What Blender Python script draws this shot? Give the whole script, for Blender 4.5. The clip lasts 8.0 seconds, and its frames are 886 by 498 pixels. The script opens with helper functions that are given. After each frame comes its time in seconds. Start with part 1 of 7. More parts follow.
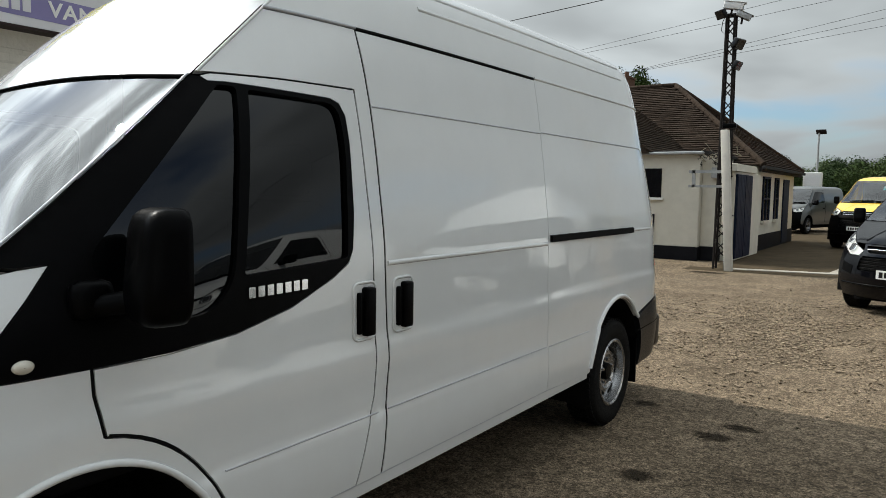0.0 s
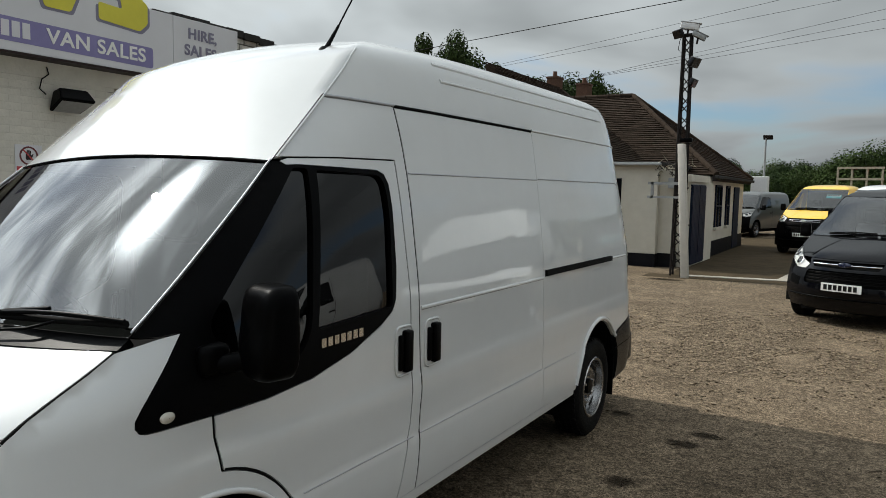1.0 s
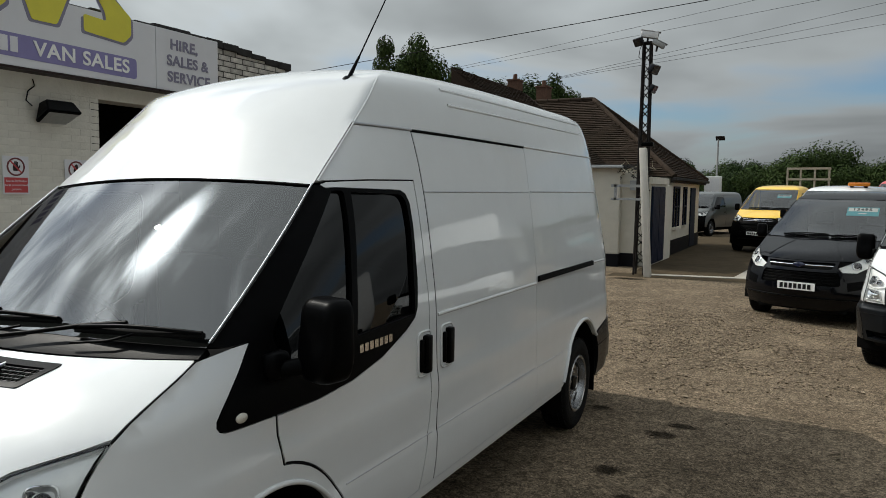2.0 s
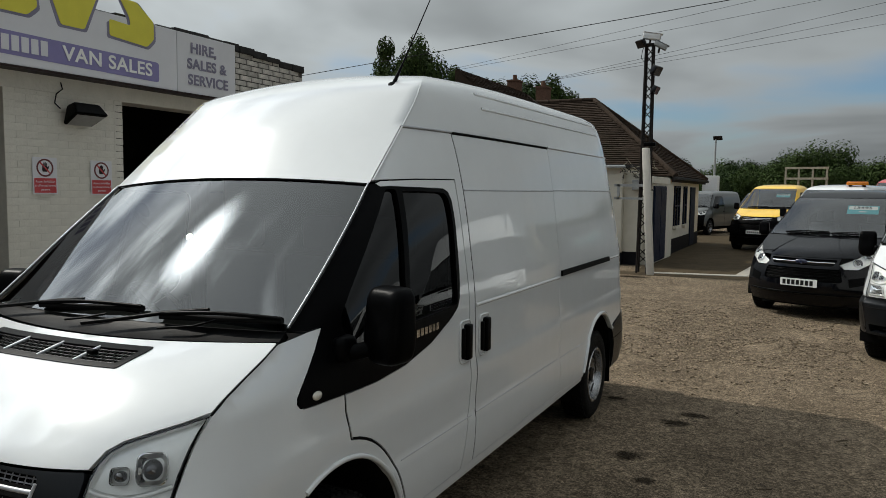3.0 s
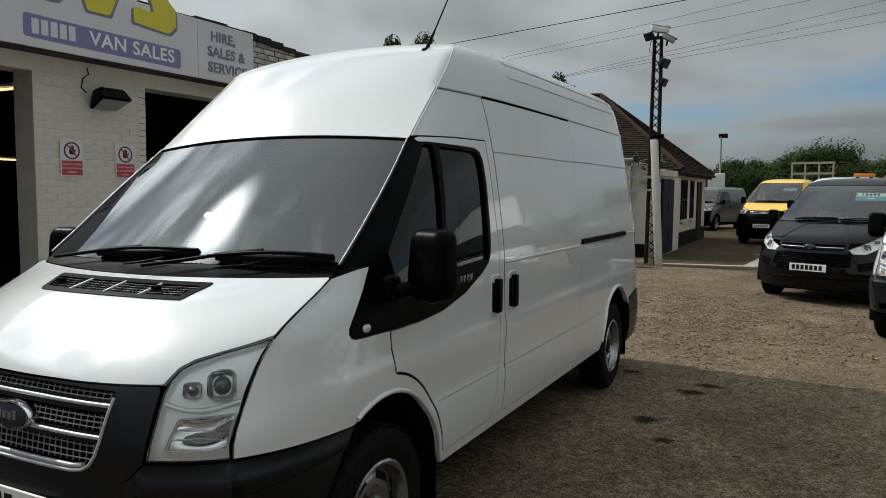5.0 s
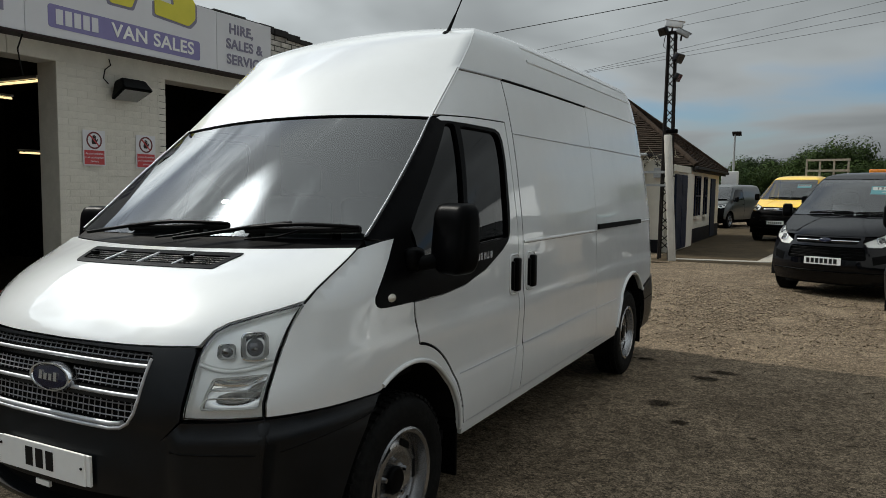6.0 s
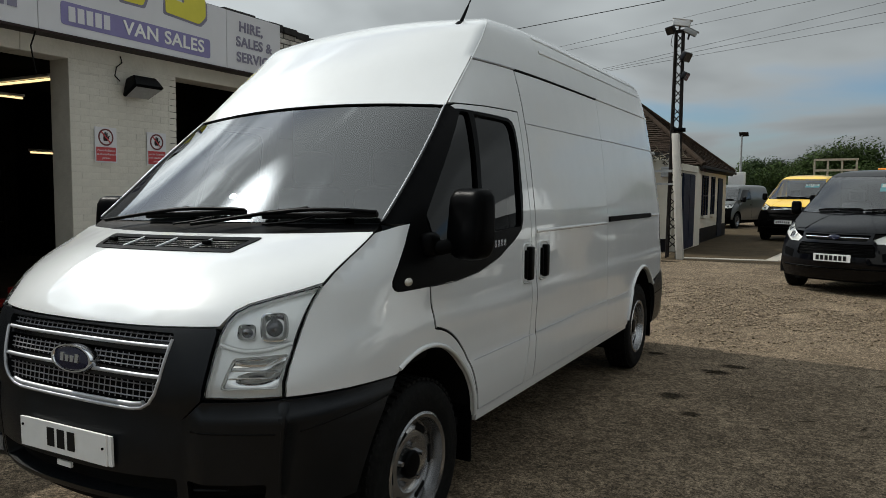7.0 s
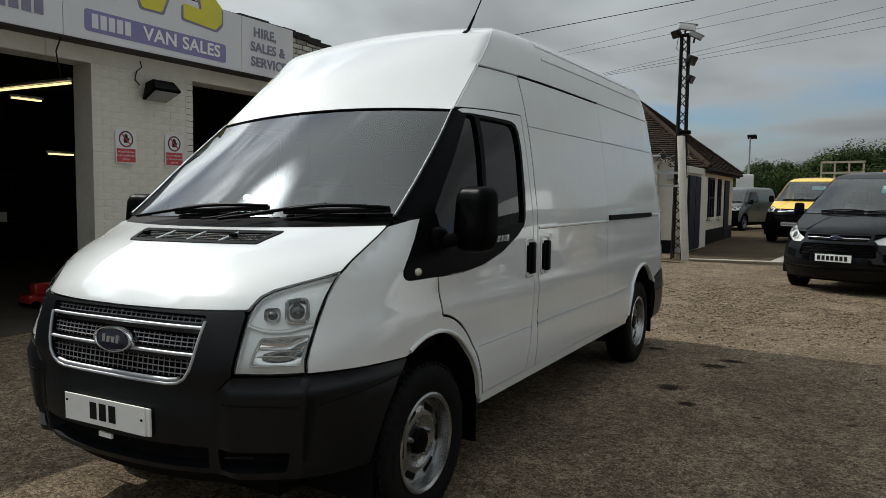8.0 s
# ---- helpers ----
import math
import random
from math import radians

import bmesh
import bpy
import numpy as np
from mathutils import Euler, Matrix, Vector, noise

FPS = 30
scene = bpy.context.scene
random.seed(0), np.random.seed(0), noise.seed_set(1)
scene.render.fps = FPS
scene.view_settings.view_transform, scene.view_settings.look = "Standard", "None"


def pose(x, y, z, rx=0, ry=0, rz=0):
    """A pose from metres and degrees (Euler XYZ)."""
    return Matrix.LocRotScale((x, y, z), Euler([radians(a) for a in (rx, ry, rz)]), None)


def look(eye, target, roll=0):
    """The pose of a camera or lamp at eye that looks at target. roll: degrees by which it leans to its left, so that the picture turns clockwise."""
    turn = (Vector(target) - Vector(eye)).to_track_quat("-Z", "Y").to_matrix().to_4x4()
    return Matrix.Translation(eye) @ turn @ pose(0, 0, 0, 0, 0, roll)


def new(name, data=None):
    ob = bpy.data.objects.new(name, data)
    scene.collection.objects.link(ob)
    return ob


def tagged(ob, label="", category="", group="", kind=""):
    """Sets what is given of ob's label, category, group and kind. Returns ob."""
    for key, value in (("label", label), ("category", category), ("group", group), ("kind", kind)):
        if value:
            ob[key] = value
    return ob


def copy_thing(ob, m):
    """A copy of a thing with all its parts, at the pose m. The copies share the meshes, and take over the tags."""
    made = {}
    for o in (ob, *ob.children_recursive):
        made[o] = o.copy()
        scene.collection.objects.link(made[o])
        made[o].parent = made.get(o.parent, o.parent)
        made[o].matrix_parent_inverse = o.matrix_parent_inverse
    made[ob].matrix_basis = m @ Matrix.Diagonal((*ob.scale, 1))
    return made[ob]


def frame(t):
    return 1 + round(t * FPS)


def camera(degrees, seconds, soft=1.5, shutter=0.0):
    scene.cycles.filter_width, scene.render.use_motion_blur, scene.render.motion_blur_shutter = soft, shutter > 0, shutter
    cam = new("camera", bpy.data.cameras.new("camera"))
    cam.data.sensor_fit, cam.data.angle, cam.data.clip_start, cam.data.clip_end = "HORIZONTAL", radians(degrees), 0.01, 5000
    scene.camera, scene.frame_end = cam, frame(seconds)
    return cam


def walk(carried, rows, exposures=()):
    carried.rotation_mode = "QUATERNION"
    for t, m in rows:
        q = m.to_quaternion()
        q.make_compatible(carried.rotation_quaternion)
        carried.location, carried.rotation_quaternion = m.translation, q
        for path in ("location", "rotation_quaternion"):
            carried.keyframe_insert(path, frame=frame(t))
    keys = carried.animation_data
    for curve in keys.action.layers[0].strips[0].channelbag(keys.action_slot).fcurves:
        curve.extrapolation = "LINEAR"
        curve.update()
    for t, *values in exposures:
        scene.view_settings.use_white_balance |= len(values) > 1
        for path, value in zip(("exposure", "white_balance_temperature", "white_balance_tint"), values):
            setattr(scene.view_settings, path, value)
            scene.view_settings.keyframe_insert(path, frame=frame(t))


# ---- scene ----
cam = camera(63.5, 8.0, soft=0.6)
PATH = [
    (0, (2.704, -0.897, 1.586), (1.58, 0.748, 1.421), 0.9),
    (0.5, (2.738, -1.179, 1.733), (1.649, 0.491, 1.57), 0.9),
    (1, (2.684, -1.429, 1.837), (1.663, 0.283, 1.668), 1.2),
    (1.5, (2.639, -1.626, 1.914), (1.699, 0.131, 1.745), 1.1),
    (3, (2.521, -2.137, 1.903), (1.609, -0.365, 1.737), 0.7),
    (3.5, (2.477, -2.194, 1.83), (1.565, -0.421, 1.662), 0.6),
    (4, (2.468, -2.24, 1.781), (1.558, -0.467, 1.616), 0.5),
    (4.5, (2.48, -2.299, 1.736), (1.568, -0.526, 1.574), 0.5),
    (6, (2.479, -2.466, 1.586), (1.529, -0.713, 1.42), 0.7),
    (6.5, (2.457, -2.474, 1.543), (1.503, -0.724, 1.379), 0.6),
    (7, (2.455, -2.507, 1.516), (1.491, -0.762, 1.356), 0.6),
    (7.5, (2.519, -2.602, 1.501), (1.546, -0.861, 1.349), 0.6),
    (8, (2.584, -2.729, 1.495), (1.6, -0.995, 1.341), 0.7),
]
walk(cam, [(t, look(eye, target, roll)) for t, eye, target, roll in PATH],
     exposures=[(0.0, 1.02), (1.0, 0.71), (1.5, 0.60), (3.0, 0.43), (8.0, 0.53)])

# ---- light ----
SUN_EL = 44.8
world = bpy.data.worlds.new("sky_world")
scene.world = world
world.use_nodes = True
wt = world.node_tree
wt.nodes.clear()


w_out = wt.nodes.new("ShaderNodeOutputWorld")
w_bg = wt.nodes.new("ShaderNodeBackground")
w_sky = wt.nodes.new("ShaderNodeTexSky")
w_sky.sky_type = "NISHITA"
w_sky.sun_disc = False
w_sky.sun_elevation = radians(SUN_EL)
w_sky.sun_rotation = radians(-90)
w_sky.dust_density = 1.5
w_co = wt.nodes.new("ShaderNodeTexCoord")
w_sep = wt.nodes.new("ShaderNodeSeparateXYZ")
wt.links.new(w_co.outputs["Generated"], w_sep.inputs[0])
w_h = wt.nodes.new("ShaderNodeMath")
w_h.operation = "MAXIMUM"
w_h.inputs[1].default_value = 0.0
wt.links.new(w_sep.outputs[2], w_h.inputs[0])
w_h2 = wt.nodes.new("ShaderNodeMath")
w_h2.operation = "ADD"
w_h2.inputs[1].default_value = 0.16
wt.links.new(w_h.outputs[0], w_h2.inputs[0])
w_dv = wt.nodes.new("ShaderNodeVectorMath")
w_dv.operation = "DIVIDE"
w_cb = wt.nodes.new("ShaderNodeCombineXYZ")
for k in range(3):
    wt.links.new(w_h2.outputs[0], w_cb.inputs[k])
wt.links.new(w_co.outputs["Generated"], w_dv.inputs[0])
wt.links.new(w_cb.outputs[0], w_dv.inputs[1])
w_n1 = wt.nodes.new("ShaderNodeTexNoise")
w_n1.inputs["Scale"].default_value = 0.62
w_n1.inputs["Detail"].default_value = 4.5
w_n1.inputs["Roughness"].default_value = 0.48
w_n1.inputs["Distortion"].default_value = 0.35
wt.links.new(w_dv.outputs[0], w_n1.inputs["Vector"])
w_n2 = wt.nodes.new("ShaderNodeTexNoise")
w_n2.inputs["Scale"].default_value = 1.0
w_n2.inputs["Detail"].default_value = 3.6
w_n2.inputs["Roughness"].default_value = 0.52
w_mp = wt.nodes.new("ShaderNodeMapping")
w_mp.vector_type = "TEXTURE"
w_mp.inputs["Location"].default_value = (3.7, 1.2, 0.4)
w_mp.inputs["Rotation"].default_value = (0, 0, radians(62))
w_mp.inputs["Scale"].default_value = (0.60, 0.17, 1.0)
# places along and across the bright gap near the sun
w_gap = wt.nodes.new("ShaderNodeMapping")
w_gap.vector_type = "TEXTURE"
w_gap.inputs["Location"].default_value = (-0.765, -0.04, 0.0)
w_gap.inputs["Rotation"].default_value = (0, 0, radians(62))
w_gap.inputs["Scale"].default_value = (0.115, 0.056, 1000.0)
wt.links.new(w_dv.outputs[0], w_gap.inputs[0])
w_len = wt.nodes.new("ShaderNodeVectorMath")
w_len.operation = "LENGTH"
wt.links.new(w_gap.outputs[0], w_len.inputs[0])
w_gs = wt.nodes.new("ShaderNodeSeparateXYZ")
wt.links.new(w_gap.outputs[0], w_gs.inputs[0])
w_bias = wt.nodes.new("ShaderNodeMapRange")
w_bias.inputs["From Min"].default_value = 5.0
w_bias.inputs["From Max"].default_value = -5.0
w_bias.inputs["To Min"].default_value = -0.06
w_bias.inputs["To Max"].default_value = 0.15
wt.links.new(w_gs.outputs[1], w_bias.inputs[0])
w_thick = wt.nodes.new("ShaderNodeMath")
w_thick.operation = "ADD"
wt.links.new(w_bias.outputs[0], w_thick.inputs[0])
wt.links.new(w_n2.outputs[0], w_thick.inputs[1])
wt.links.new(w_dv.outputs[0], w_mp.inputs[0])
wt.links.new(w_mp.outputs[0], w_n2.inputs["Vector"])
# cover of the cloud layer
w_r1 = wt.nodes.new("ShaderNodeMapRange")
w_r1.interpolation_type = "SMOOTHSTEP"
w_r1.inputs["From Min"].default_value = 0.33
w_r1.inputs["From Max"].default_value = 0.47
wt.links.new(w_n1.outputs[0], w_r1.inputs[0])
# thickness of the cloud: thin parts are bright, thick ones grey
w_r2 = wt.nodes.new("ShaderNodeMapRange")
w_r2.interpolation_type = "SMOOTHSTEP"
w_r2.inputs["From Min"].default_value = 0.35
w_r2.inputs["From Max"].default_value = 0.60
w_r2.inputs["To Min"].default_value = 1.35
w_r2.inputs["To Max"].default_value = 0.26
wt.links.new(w_thick.outputs[0], w_r2.inputs[0])
# away from the sun the layer is soft and even
w_r5 = wt.nodes.new("ShaderNodeMapRange")
w_r5.interpolation_type = "SMOOTHSTEP"
w_r5.inputs["From Min"].default_value = 0.36
w_r5.inputs["From Max"].default_value = 0.66
w_r5.inputs["To Min"].default_value = 0.42
w_r5.inputs["To Max"].default_value = 0.22
wt.links.new(w_n1.outputs[0], w_r5.inputs[0])
# towards the sun the cloud glows
w_dot = wt.nodes.new("ShaderNodeVectorMath")
w_dot.operation = "DOT_PRODUCT"
w_dot.inputs[1].default_value = (-math.cos(radians(SUN_EL)), 0.0, math.sin(radians(SUN_EL)))
w_nm = wt.nodes.new("ShaderNodeVectorMath")
w_nm.operation = "NORMALIZE"
wt.links.new(w_co.outputs["Generated"], w_nm.inputs[0])
wt.links.new(w_nm.outputs[0], w_dot.inputs[0])
w_r3 = wt.nodes.new("ShaderNodeMapRange")
w_r3.interpolation_type = "SMOOTHSTEP"
w_r3.inputs["From Min"].default_value = 0.87
w_r3.inputs["From Max"].default_value = 1.0
w_r3.inputs["To Min"].default_value = 1.0
w_r3.inputs["To Max"].default_value = 1.75
wt.links.new(w_dot.outputs["Value"], w_r3.inputs[0])
w_r4 = wt.nodes.new("ShaderNodeMapRange")
w_r4.interpolation_type = "SMOOTHERSTEP"
w_r4.inputs["From Min"].default_value = 1.9
w_r4.inputs["From Max"].default_value = 0.0
w_r4.inputs["To Min"].default_value = 0.0
w_r4.inputs["To Max"].default_value = 26.0
# the gap's rim is ragged
w_rag = wt.nodes.new("ShaderNodeMath")
w_rag.operation = "MULTIPLY_ADD"
w_rag.inputs[1].default_value = 1.4
w_rag.inputs[2].default_value = -0.7
wt.links.new(w_n2.outputs[0], w_rag.inputs[0])
w_rim = wt.nodes.new("ShaderNodeMath")
w_rim.operation = "ADD"
wt.links.new(w_len.outputs["Value"], w_rim.inputs[0])
wt.links.new(w_rag.outputs[0], w_rim.inputs[1])
wt.links.new(w_rim.outputs[0], w_r4.inputs[0])
w_glow = wt.nodes.new("ShaderNodeMath")
w_glow.operation = "ADD"
wt.links.new(w_r3.outputs[0], w_glow.inputs[0])
wt.links.new(w_r4.outputs[0], w_glow.inputs[1])
w_mul = wt.nodes.new("ShaderNodeMath")
w_mul.operation = "MULTIPLY"
w_near = wt.nodes.new("ShaderNodeMapRange")
w_near.interpolation_type = "SMOOTHSTEP"
w_near.inputs["From Min"].default_value = 0.86
w_near.inputs["From Max"].default_value = 0.975
wt.links.new(w_dot.outputs["Value"], w_near.inputs[0])
w_lay = wt.nodes.new("ShaderNodeMix")
wt.links.new(w_near.outputs[0], w_lay.inputs["Factor"])
wt.links.new(w_r5.outputs[0], w_lay.inputs["A"])
wt.links.new(w_r2.outputs[0], w_lay.inputs["B"])
wt.links.new(w_lay.outputs["Result"], w_mul.inputs[0])
wt.links.new(w_glow.outputs[0], w_mul.inputs[1])
# an overcast layer is brighter overhead than at the horizon
w_zen = wt.nodes.new("ShaderNodeMapRange")
w_zen.inputs["From Max"].default_value = 0.55
w_zen.inputs["To Min"].default_value = 0.50
w_zen.inputs["To Max"].default_value = 1.48
wt.links.new(w_h.outputs[0], w_zen.inputs[0])
w_mul2 = wt.nodes.new("ShaderNodeMath")
w_mul2.operation = "MULTIPLY"
# and on the sun's side
w_side = wt.nodes.new("ShaderNodeMapRange")
w_side.inputs["From Min"].default_value = -0.1
w_side.inputs["From Max"].default_value = 0.7
w_side.inputs["To Min"].default_value = 0.78
w_side.inputs["To Max"].default_value = 1.30
wt.links.new(w_dot.outputs["Value"], w_side.inputs[0])
w_mul3 = wt.nodes.new("ShaderNodeMath")
w_mul3.operation = "MULTIPLY"
wt.links.new(w_mul.outputs[0], w_mul3.inputs[0])
wt.links.new(w_side.outputs[0], w_mul3.inputs[1])
wt.links.new(w_mul3.outputs[0], w_mul2.inputs[0])
wt.links.new(w_zen.outputs[0], w_mul2.inputs[1])
w_cc = wt.nodes.new("ShaderNodeVectorMath")
w_cc.operation = "SCALE"
w_cc.inputs[0].default_value = (0.92, 1.0, 1.025)
wt.links.new(w_mul2.outputs[0], w_cc.inputs["Scale"])
w_ss = wt.nodes.new("ShaderNodeVectorMath")
w_ss.operation = "MULTIPLY"
w_ss.inputs[1].default_value = (0.049, 0.059, 0.067)
wt.links.new(w_sky.outputs[0], w_ss.inputs[0])
w_mix = wt.nodes.new("ShaderNodeMix")
w_mix.data_type = "RGBA"
wt.links.new(w_r1.outputs[0], w_mix.inputs["Factor"])
wt.links.new(w_ss.outputs[0], w_mix.inputs["A"])
wt.links.new(w_cc.outputs[0], w_mix.inputs["B"])
wt.links.new(w_mix.outputs["Result"], w_bg.inputs["Color"])
w_bg.inputs["Strength"].default_value = 1.0
wt.links.new(w_bg.outputs[0], w_out.inputs[0])

sun_data = bpy.data.lights.new("sun", "SUN")
sun_data.energy = 2.1
sun_data.angle = radians(0.6)
sun_data.color = (1.0, 0.965, 0.88)
sun = new("sun", sun_data)
sun.matrix_world = look((-20 * math.cos(radians(SUN_EL)), 0, 20 * math.sin(radians(SUN_EL))), (0, 0, 0))


# ---- materials ----
def material(name, base, rough=0.5, metal=0.0, var=0.0, scale=8.0, bump=0.0, bump_scale=60.0, base2=None, coat=0.0, emit=None,
             island=0.0, obj_random=0.0, spec=0.5, stain=0.0, stain_scale=1.3, stain_col=(0.1, 0.08, 0.06)):
    m = bpy.data.materials.new(name)
    m.use_nodes = True
    nt = m.node_tree
    p = nt.nodes["Principled BSDF"]
    p.inputs["Base Color"].default_value = (*base, 1)
    p.inputs["Roughness"].default_value = rough
    p.inputs["Metallic"].default_value = metal
    p.inputs["Specular IOR Level"].default_value = spec
    if coat:
        p.inputs["Coat Weight"].default_value = coat
        p.inputs["Coat Roughness"].default_value = 0.012
        p.inputs["Coat IOR"].default_value = 1.65
    if emit:
        p.inputs["Emission Color"].default_value = (*emit[0], 1)
        p.inputs["Emission Strength"].default_value = emit[1]
    co = nt.nodes.new("ShaderNodeTexCoord")
    col = None
    if var or base2:
        n = nt.nodes.new("ShaderNodeTexNoise")
        n.inputs["Scale"].default_value = scale
        n.inputs["Detail"].default_value = 8.0
        n.inputs["Roughness"].default_value = 0.65
        nt.links.new(co.outputs["Object"], n.inputs["Vector"])
        r = nt.nodes.new("ShaderNodeValToRGB")
        b2 = base2 or tuple(c * (1 - var) for c in base)
        b1 = tuple(min(1.0, c * (1 + var)) for c in base) if not base2 else base
        r.color_ramp.elements[0].position, r.color_ramp.elements[1].position = 0.32, 0.68
        r.color_ramp.elements[0].color, r.color_ramp.elements[1].color = (*b2, 1), (*b1, 1)
        nt.links.new(n.outputs[0], r.inputs[0])
        col = r.outputs[0]
    if stain:
        n2 = nt.nodes.new("ShaderNodeTexNoise")
        n2.inputs["Scale"].default_value = stain_scale
        n2.inputs["Detail"].default_value = 9.0
        n2.inputs["Roughness"].default_value = 0.7
        nt.links.new(co.outputs["Object"], n2.inputs["Vector"])
        mr = nt.nodes.new("ShaderNodeMapRange")
        mr.inputs["From Min"].default_value, mr.inputs["From Max"].default_value = 0.5, 0.75
        mr.inputs["To Max"].default_value = stain
        nt.links.new(n2.outputs[0], mr.inputs[0])
        mx = nt.nodes.new("ShaderNodeMix")
        mx.data_type = "RGBA"
        nt.links.new(mr.outputs[0], mx.inputs["Factor"])
        if col:
            nt.links.new(col, mx.inputs["A"])
        else:
            mx.inputs["A"].default_value = (*base, 1)
        mx.inputs["B"].default_value = (*stain_col, 1)
        col = mx.outputs["Result"]
    if island or obj_random:
        src = nt.nodes.new("ShaderNodeNewGeometry" if island else "ShaderNodeObjectInfo")
        amount = island or obj_random
        mr = nt.nodes.new("ShaderNodeMapRange")
        mr.inputs["To Min"].default_value, mr.inputs["To Max"].default_value = 1 - amount, 1 + amount
        nt.links.new(src.outputs["Random Per Island" if island else "Random"], mr.inputs[0])
        sc = nt.nodes.new("ShaderNodeVectorMath")
        sc.operation = "SCALE"
        if col:
            nt.links.new(col, sc.inputs[0])
        else:
            sc.inputs[0].default_value = base
        nt.links.new(mr.outputs[0], sc.inputs["Scale"])
        col = sc.outputs[0]
    if col:
        nt.links.new(col, p.inputs["Base Color"])
    if bump:
        nb = nt.nodes.new("ShaderNodeTexNoise")
        nb.inputs["Scale"].default_value = bump_scale
        nb.inputs["Detail"].default_value = 6.0
        nt.links.new(co.outputs["Object"], nb.inputs["Vector"])
        bp = nt.nodes.new("ShaderNodeBump")
        bp.inputs["Strength"].default_value = bump
        bp.inputs["Distance"].default_value = 0.01
        nt.links.new(nb.outputs[0], bp.inputs["Height"])
        nt.links.new(bp.outputs[0], p.inputs["Normal"])
    return m


def glass_material(name, tint, ior=1.5, boost=0.0):
    m = bpy.data.materials.new(name)
    m.use_nodes = True
    nt = m.node_tree
    nt.nodes.clear()
    o = nt.nodes.new("ShaderNodeOutputMaterial")
    tr = nt.nodes.new("ShaderNodeBsdfTransparent")
    tr.inputs[0].default_value = (*tint, 1)
    gl = nt.nodes.new("ShaderNodeBsdfGlossy")
    gl.inputs["Roughness"].default_value = 0.004
    fr = nt.nodes.new("ShaderNodeFresnel")
    fr.inputs[0].default_value = ior
    ad = nt.nodes.new("ShaderNodeMath")
    ad.operation = "ADD"
    ad.use_clamp = True
    ad.inputs[1].default_value = boost
    mx = nt.nodes.new("ShaderNodeMixShader")
    nt.links.new(fr.outputs[0], ad.inputs[0])
    nt.links.new(ad.outputs[0], mx.inputs[0])
    nt.links.new(tr.outputs[0], mx.inputs[1])
    nt.links.new(gl.outputs[0], mx.inputs[2])
    nt.links.new(mx.outputs[0], o.inputs[0])
    return m


M_WHITE = material("white_paint", (0.68, 0.69, 0.685), 0.26, coat=1.0, var=0.02, scale=3, stain=0.10, stain_scale=2.3, stain_col=(0.55, 0.53, 0.5), spec=0.15)


def panel_waves(m):
    """Pressed sheet is never quite flat: its reflections waver."""
    nt = m.node_tree
    p = nt.nodes["Principled BSDF"]
    co = nt.nodes.new("ShaderNodeTexCoord")
    n = nt.nodes.new("ShaderNodeTexNoise")
    n.inputs["Scale"].default_value = 3.2
    n.inputs["Detail"].default_value = 2.0
    nt.links.new(co.outputs["Object"], n.inputs["Vector"])
    b = nt.nodes.new("ShaderNodeBump")
    b.inputs["Strength"].default_value = 0.25
    b.inputs["Distance"].default_value = 0.012
    nt.links.new(n.outputs[0], b.inputs["Height"])
    nt.links.new(b.outputs[0], p.inputs["Coat Normal"])


panel_waves(M_WHITE)
M_BLACKPL = material("black_plastic", (0.0018, 0.0018, 0.002), 0.36, var=0.25, scale=14, bump=0.06, bump_scale=420, spec=0.04)
M_BLACKGL = material("black_gloss_trim", (0.005, 0.005, 0.006), 0.2, var=0.2, scale=10, spec=0.3)
M_GREYPL = material("grey_bumper_plastic", (0.0050, 0.0060, 0.0074), 0.32, var=0.25, scale=9, bump=0.12, bump_scale=400, spec=0.24)
M_SEAL = material("rubber_seal", (0.004, 0.004, 0.004), 0.8, var=0.3, scale=20, spec=0.1)
M_TYRE = material("tyre_rubber", (0.0075, 0.0076, 0.0075), 0.7, var=0.4, scale=25, bump=0.3, bump_scale=200, stain=0.4, stain_scale=60, stain_col=(0.030, 0.029, 0.026), spec=0.06)
M_RIM = material("silver_steel", (0.36, 0.363, 0.37), 0.24, metal=0.9, var=0.12, scale=12, stain=0.35, stain_scale=6, stain_col=(0.18, 0.15, 0.12))
M_CHROME = material("chrome", (0.75, 0.76, 0.78), 0.14, metal=1.0, var=0.05, scale=10)
M_SILVER = material("silver_plastic", (0.42, 0.43, 0.45), 0.4, metal=0.4, var=0.1, scale=20)
M_MESH = material("grille_grey", (0.20, 0.20, 0.21), 0.45, metal=0.3, var=0.15, scale=30)
M_DARKIN = material("dark_interior", (0.008, 0.008, 0.009), 0.85, var=0.3, scale=8, spec=0.1)
M_SEAT = material("grey_seat_cloth", (0.06, 0.062, 0.07), 0.9, var=0.3, scale=40, spec=0.1)
M_GLASS = glass_material("side_glass", (0.03, 0.038, 0.037), 1.5, 0.0)
M_SCREEN = glass_material("windscreen_glass", (0.30, 0.34, 0.32), 1.5, 0.075)
M_DARKSCREEN = glass_material("dark_windscreen_glass", (0.50, 0.54, 0.53), 1.5, 0.09)
M_BOWL = material("lamp_bowl", (0.86, 0.86, 0.84), 0.26, metal=0.25, var=0.06, scale=20)
M_LAMPGL = glass_material("lamp_lens", (0.92, 0.93, 0.93), 1.45, 0.02)
M_PLATE = material("white_plate", (0.78, 0.78, 0.76), 0.4, var=0.03, scale=15)
M_YELPLATE = material("plate_black_text", (0.01, 0.01, 0.01), 0.5, spec=0.15)
M_BLUE = material("dark_blue_enamel", (0.005, 0.008, 0.030), 0.2, var=0.2, scale=20, coat=0.5)
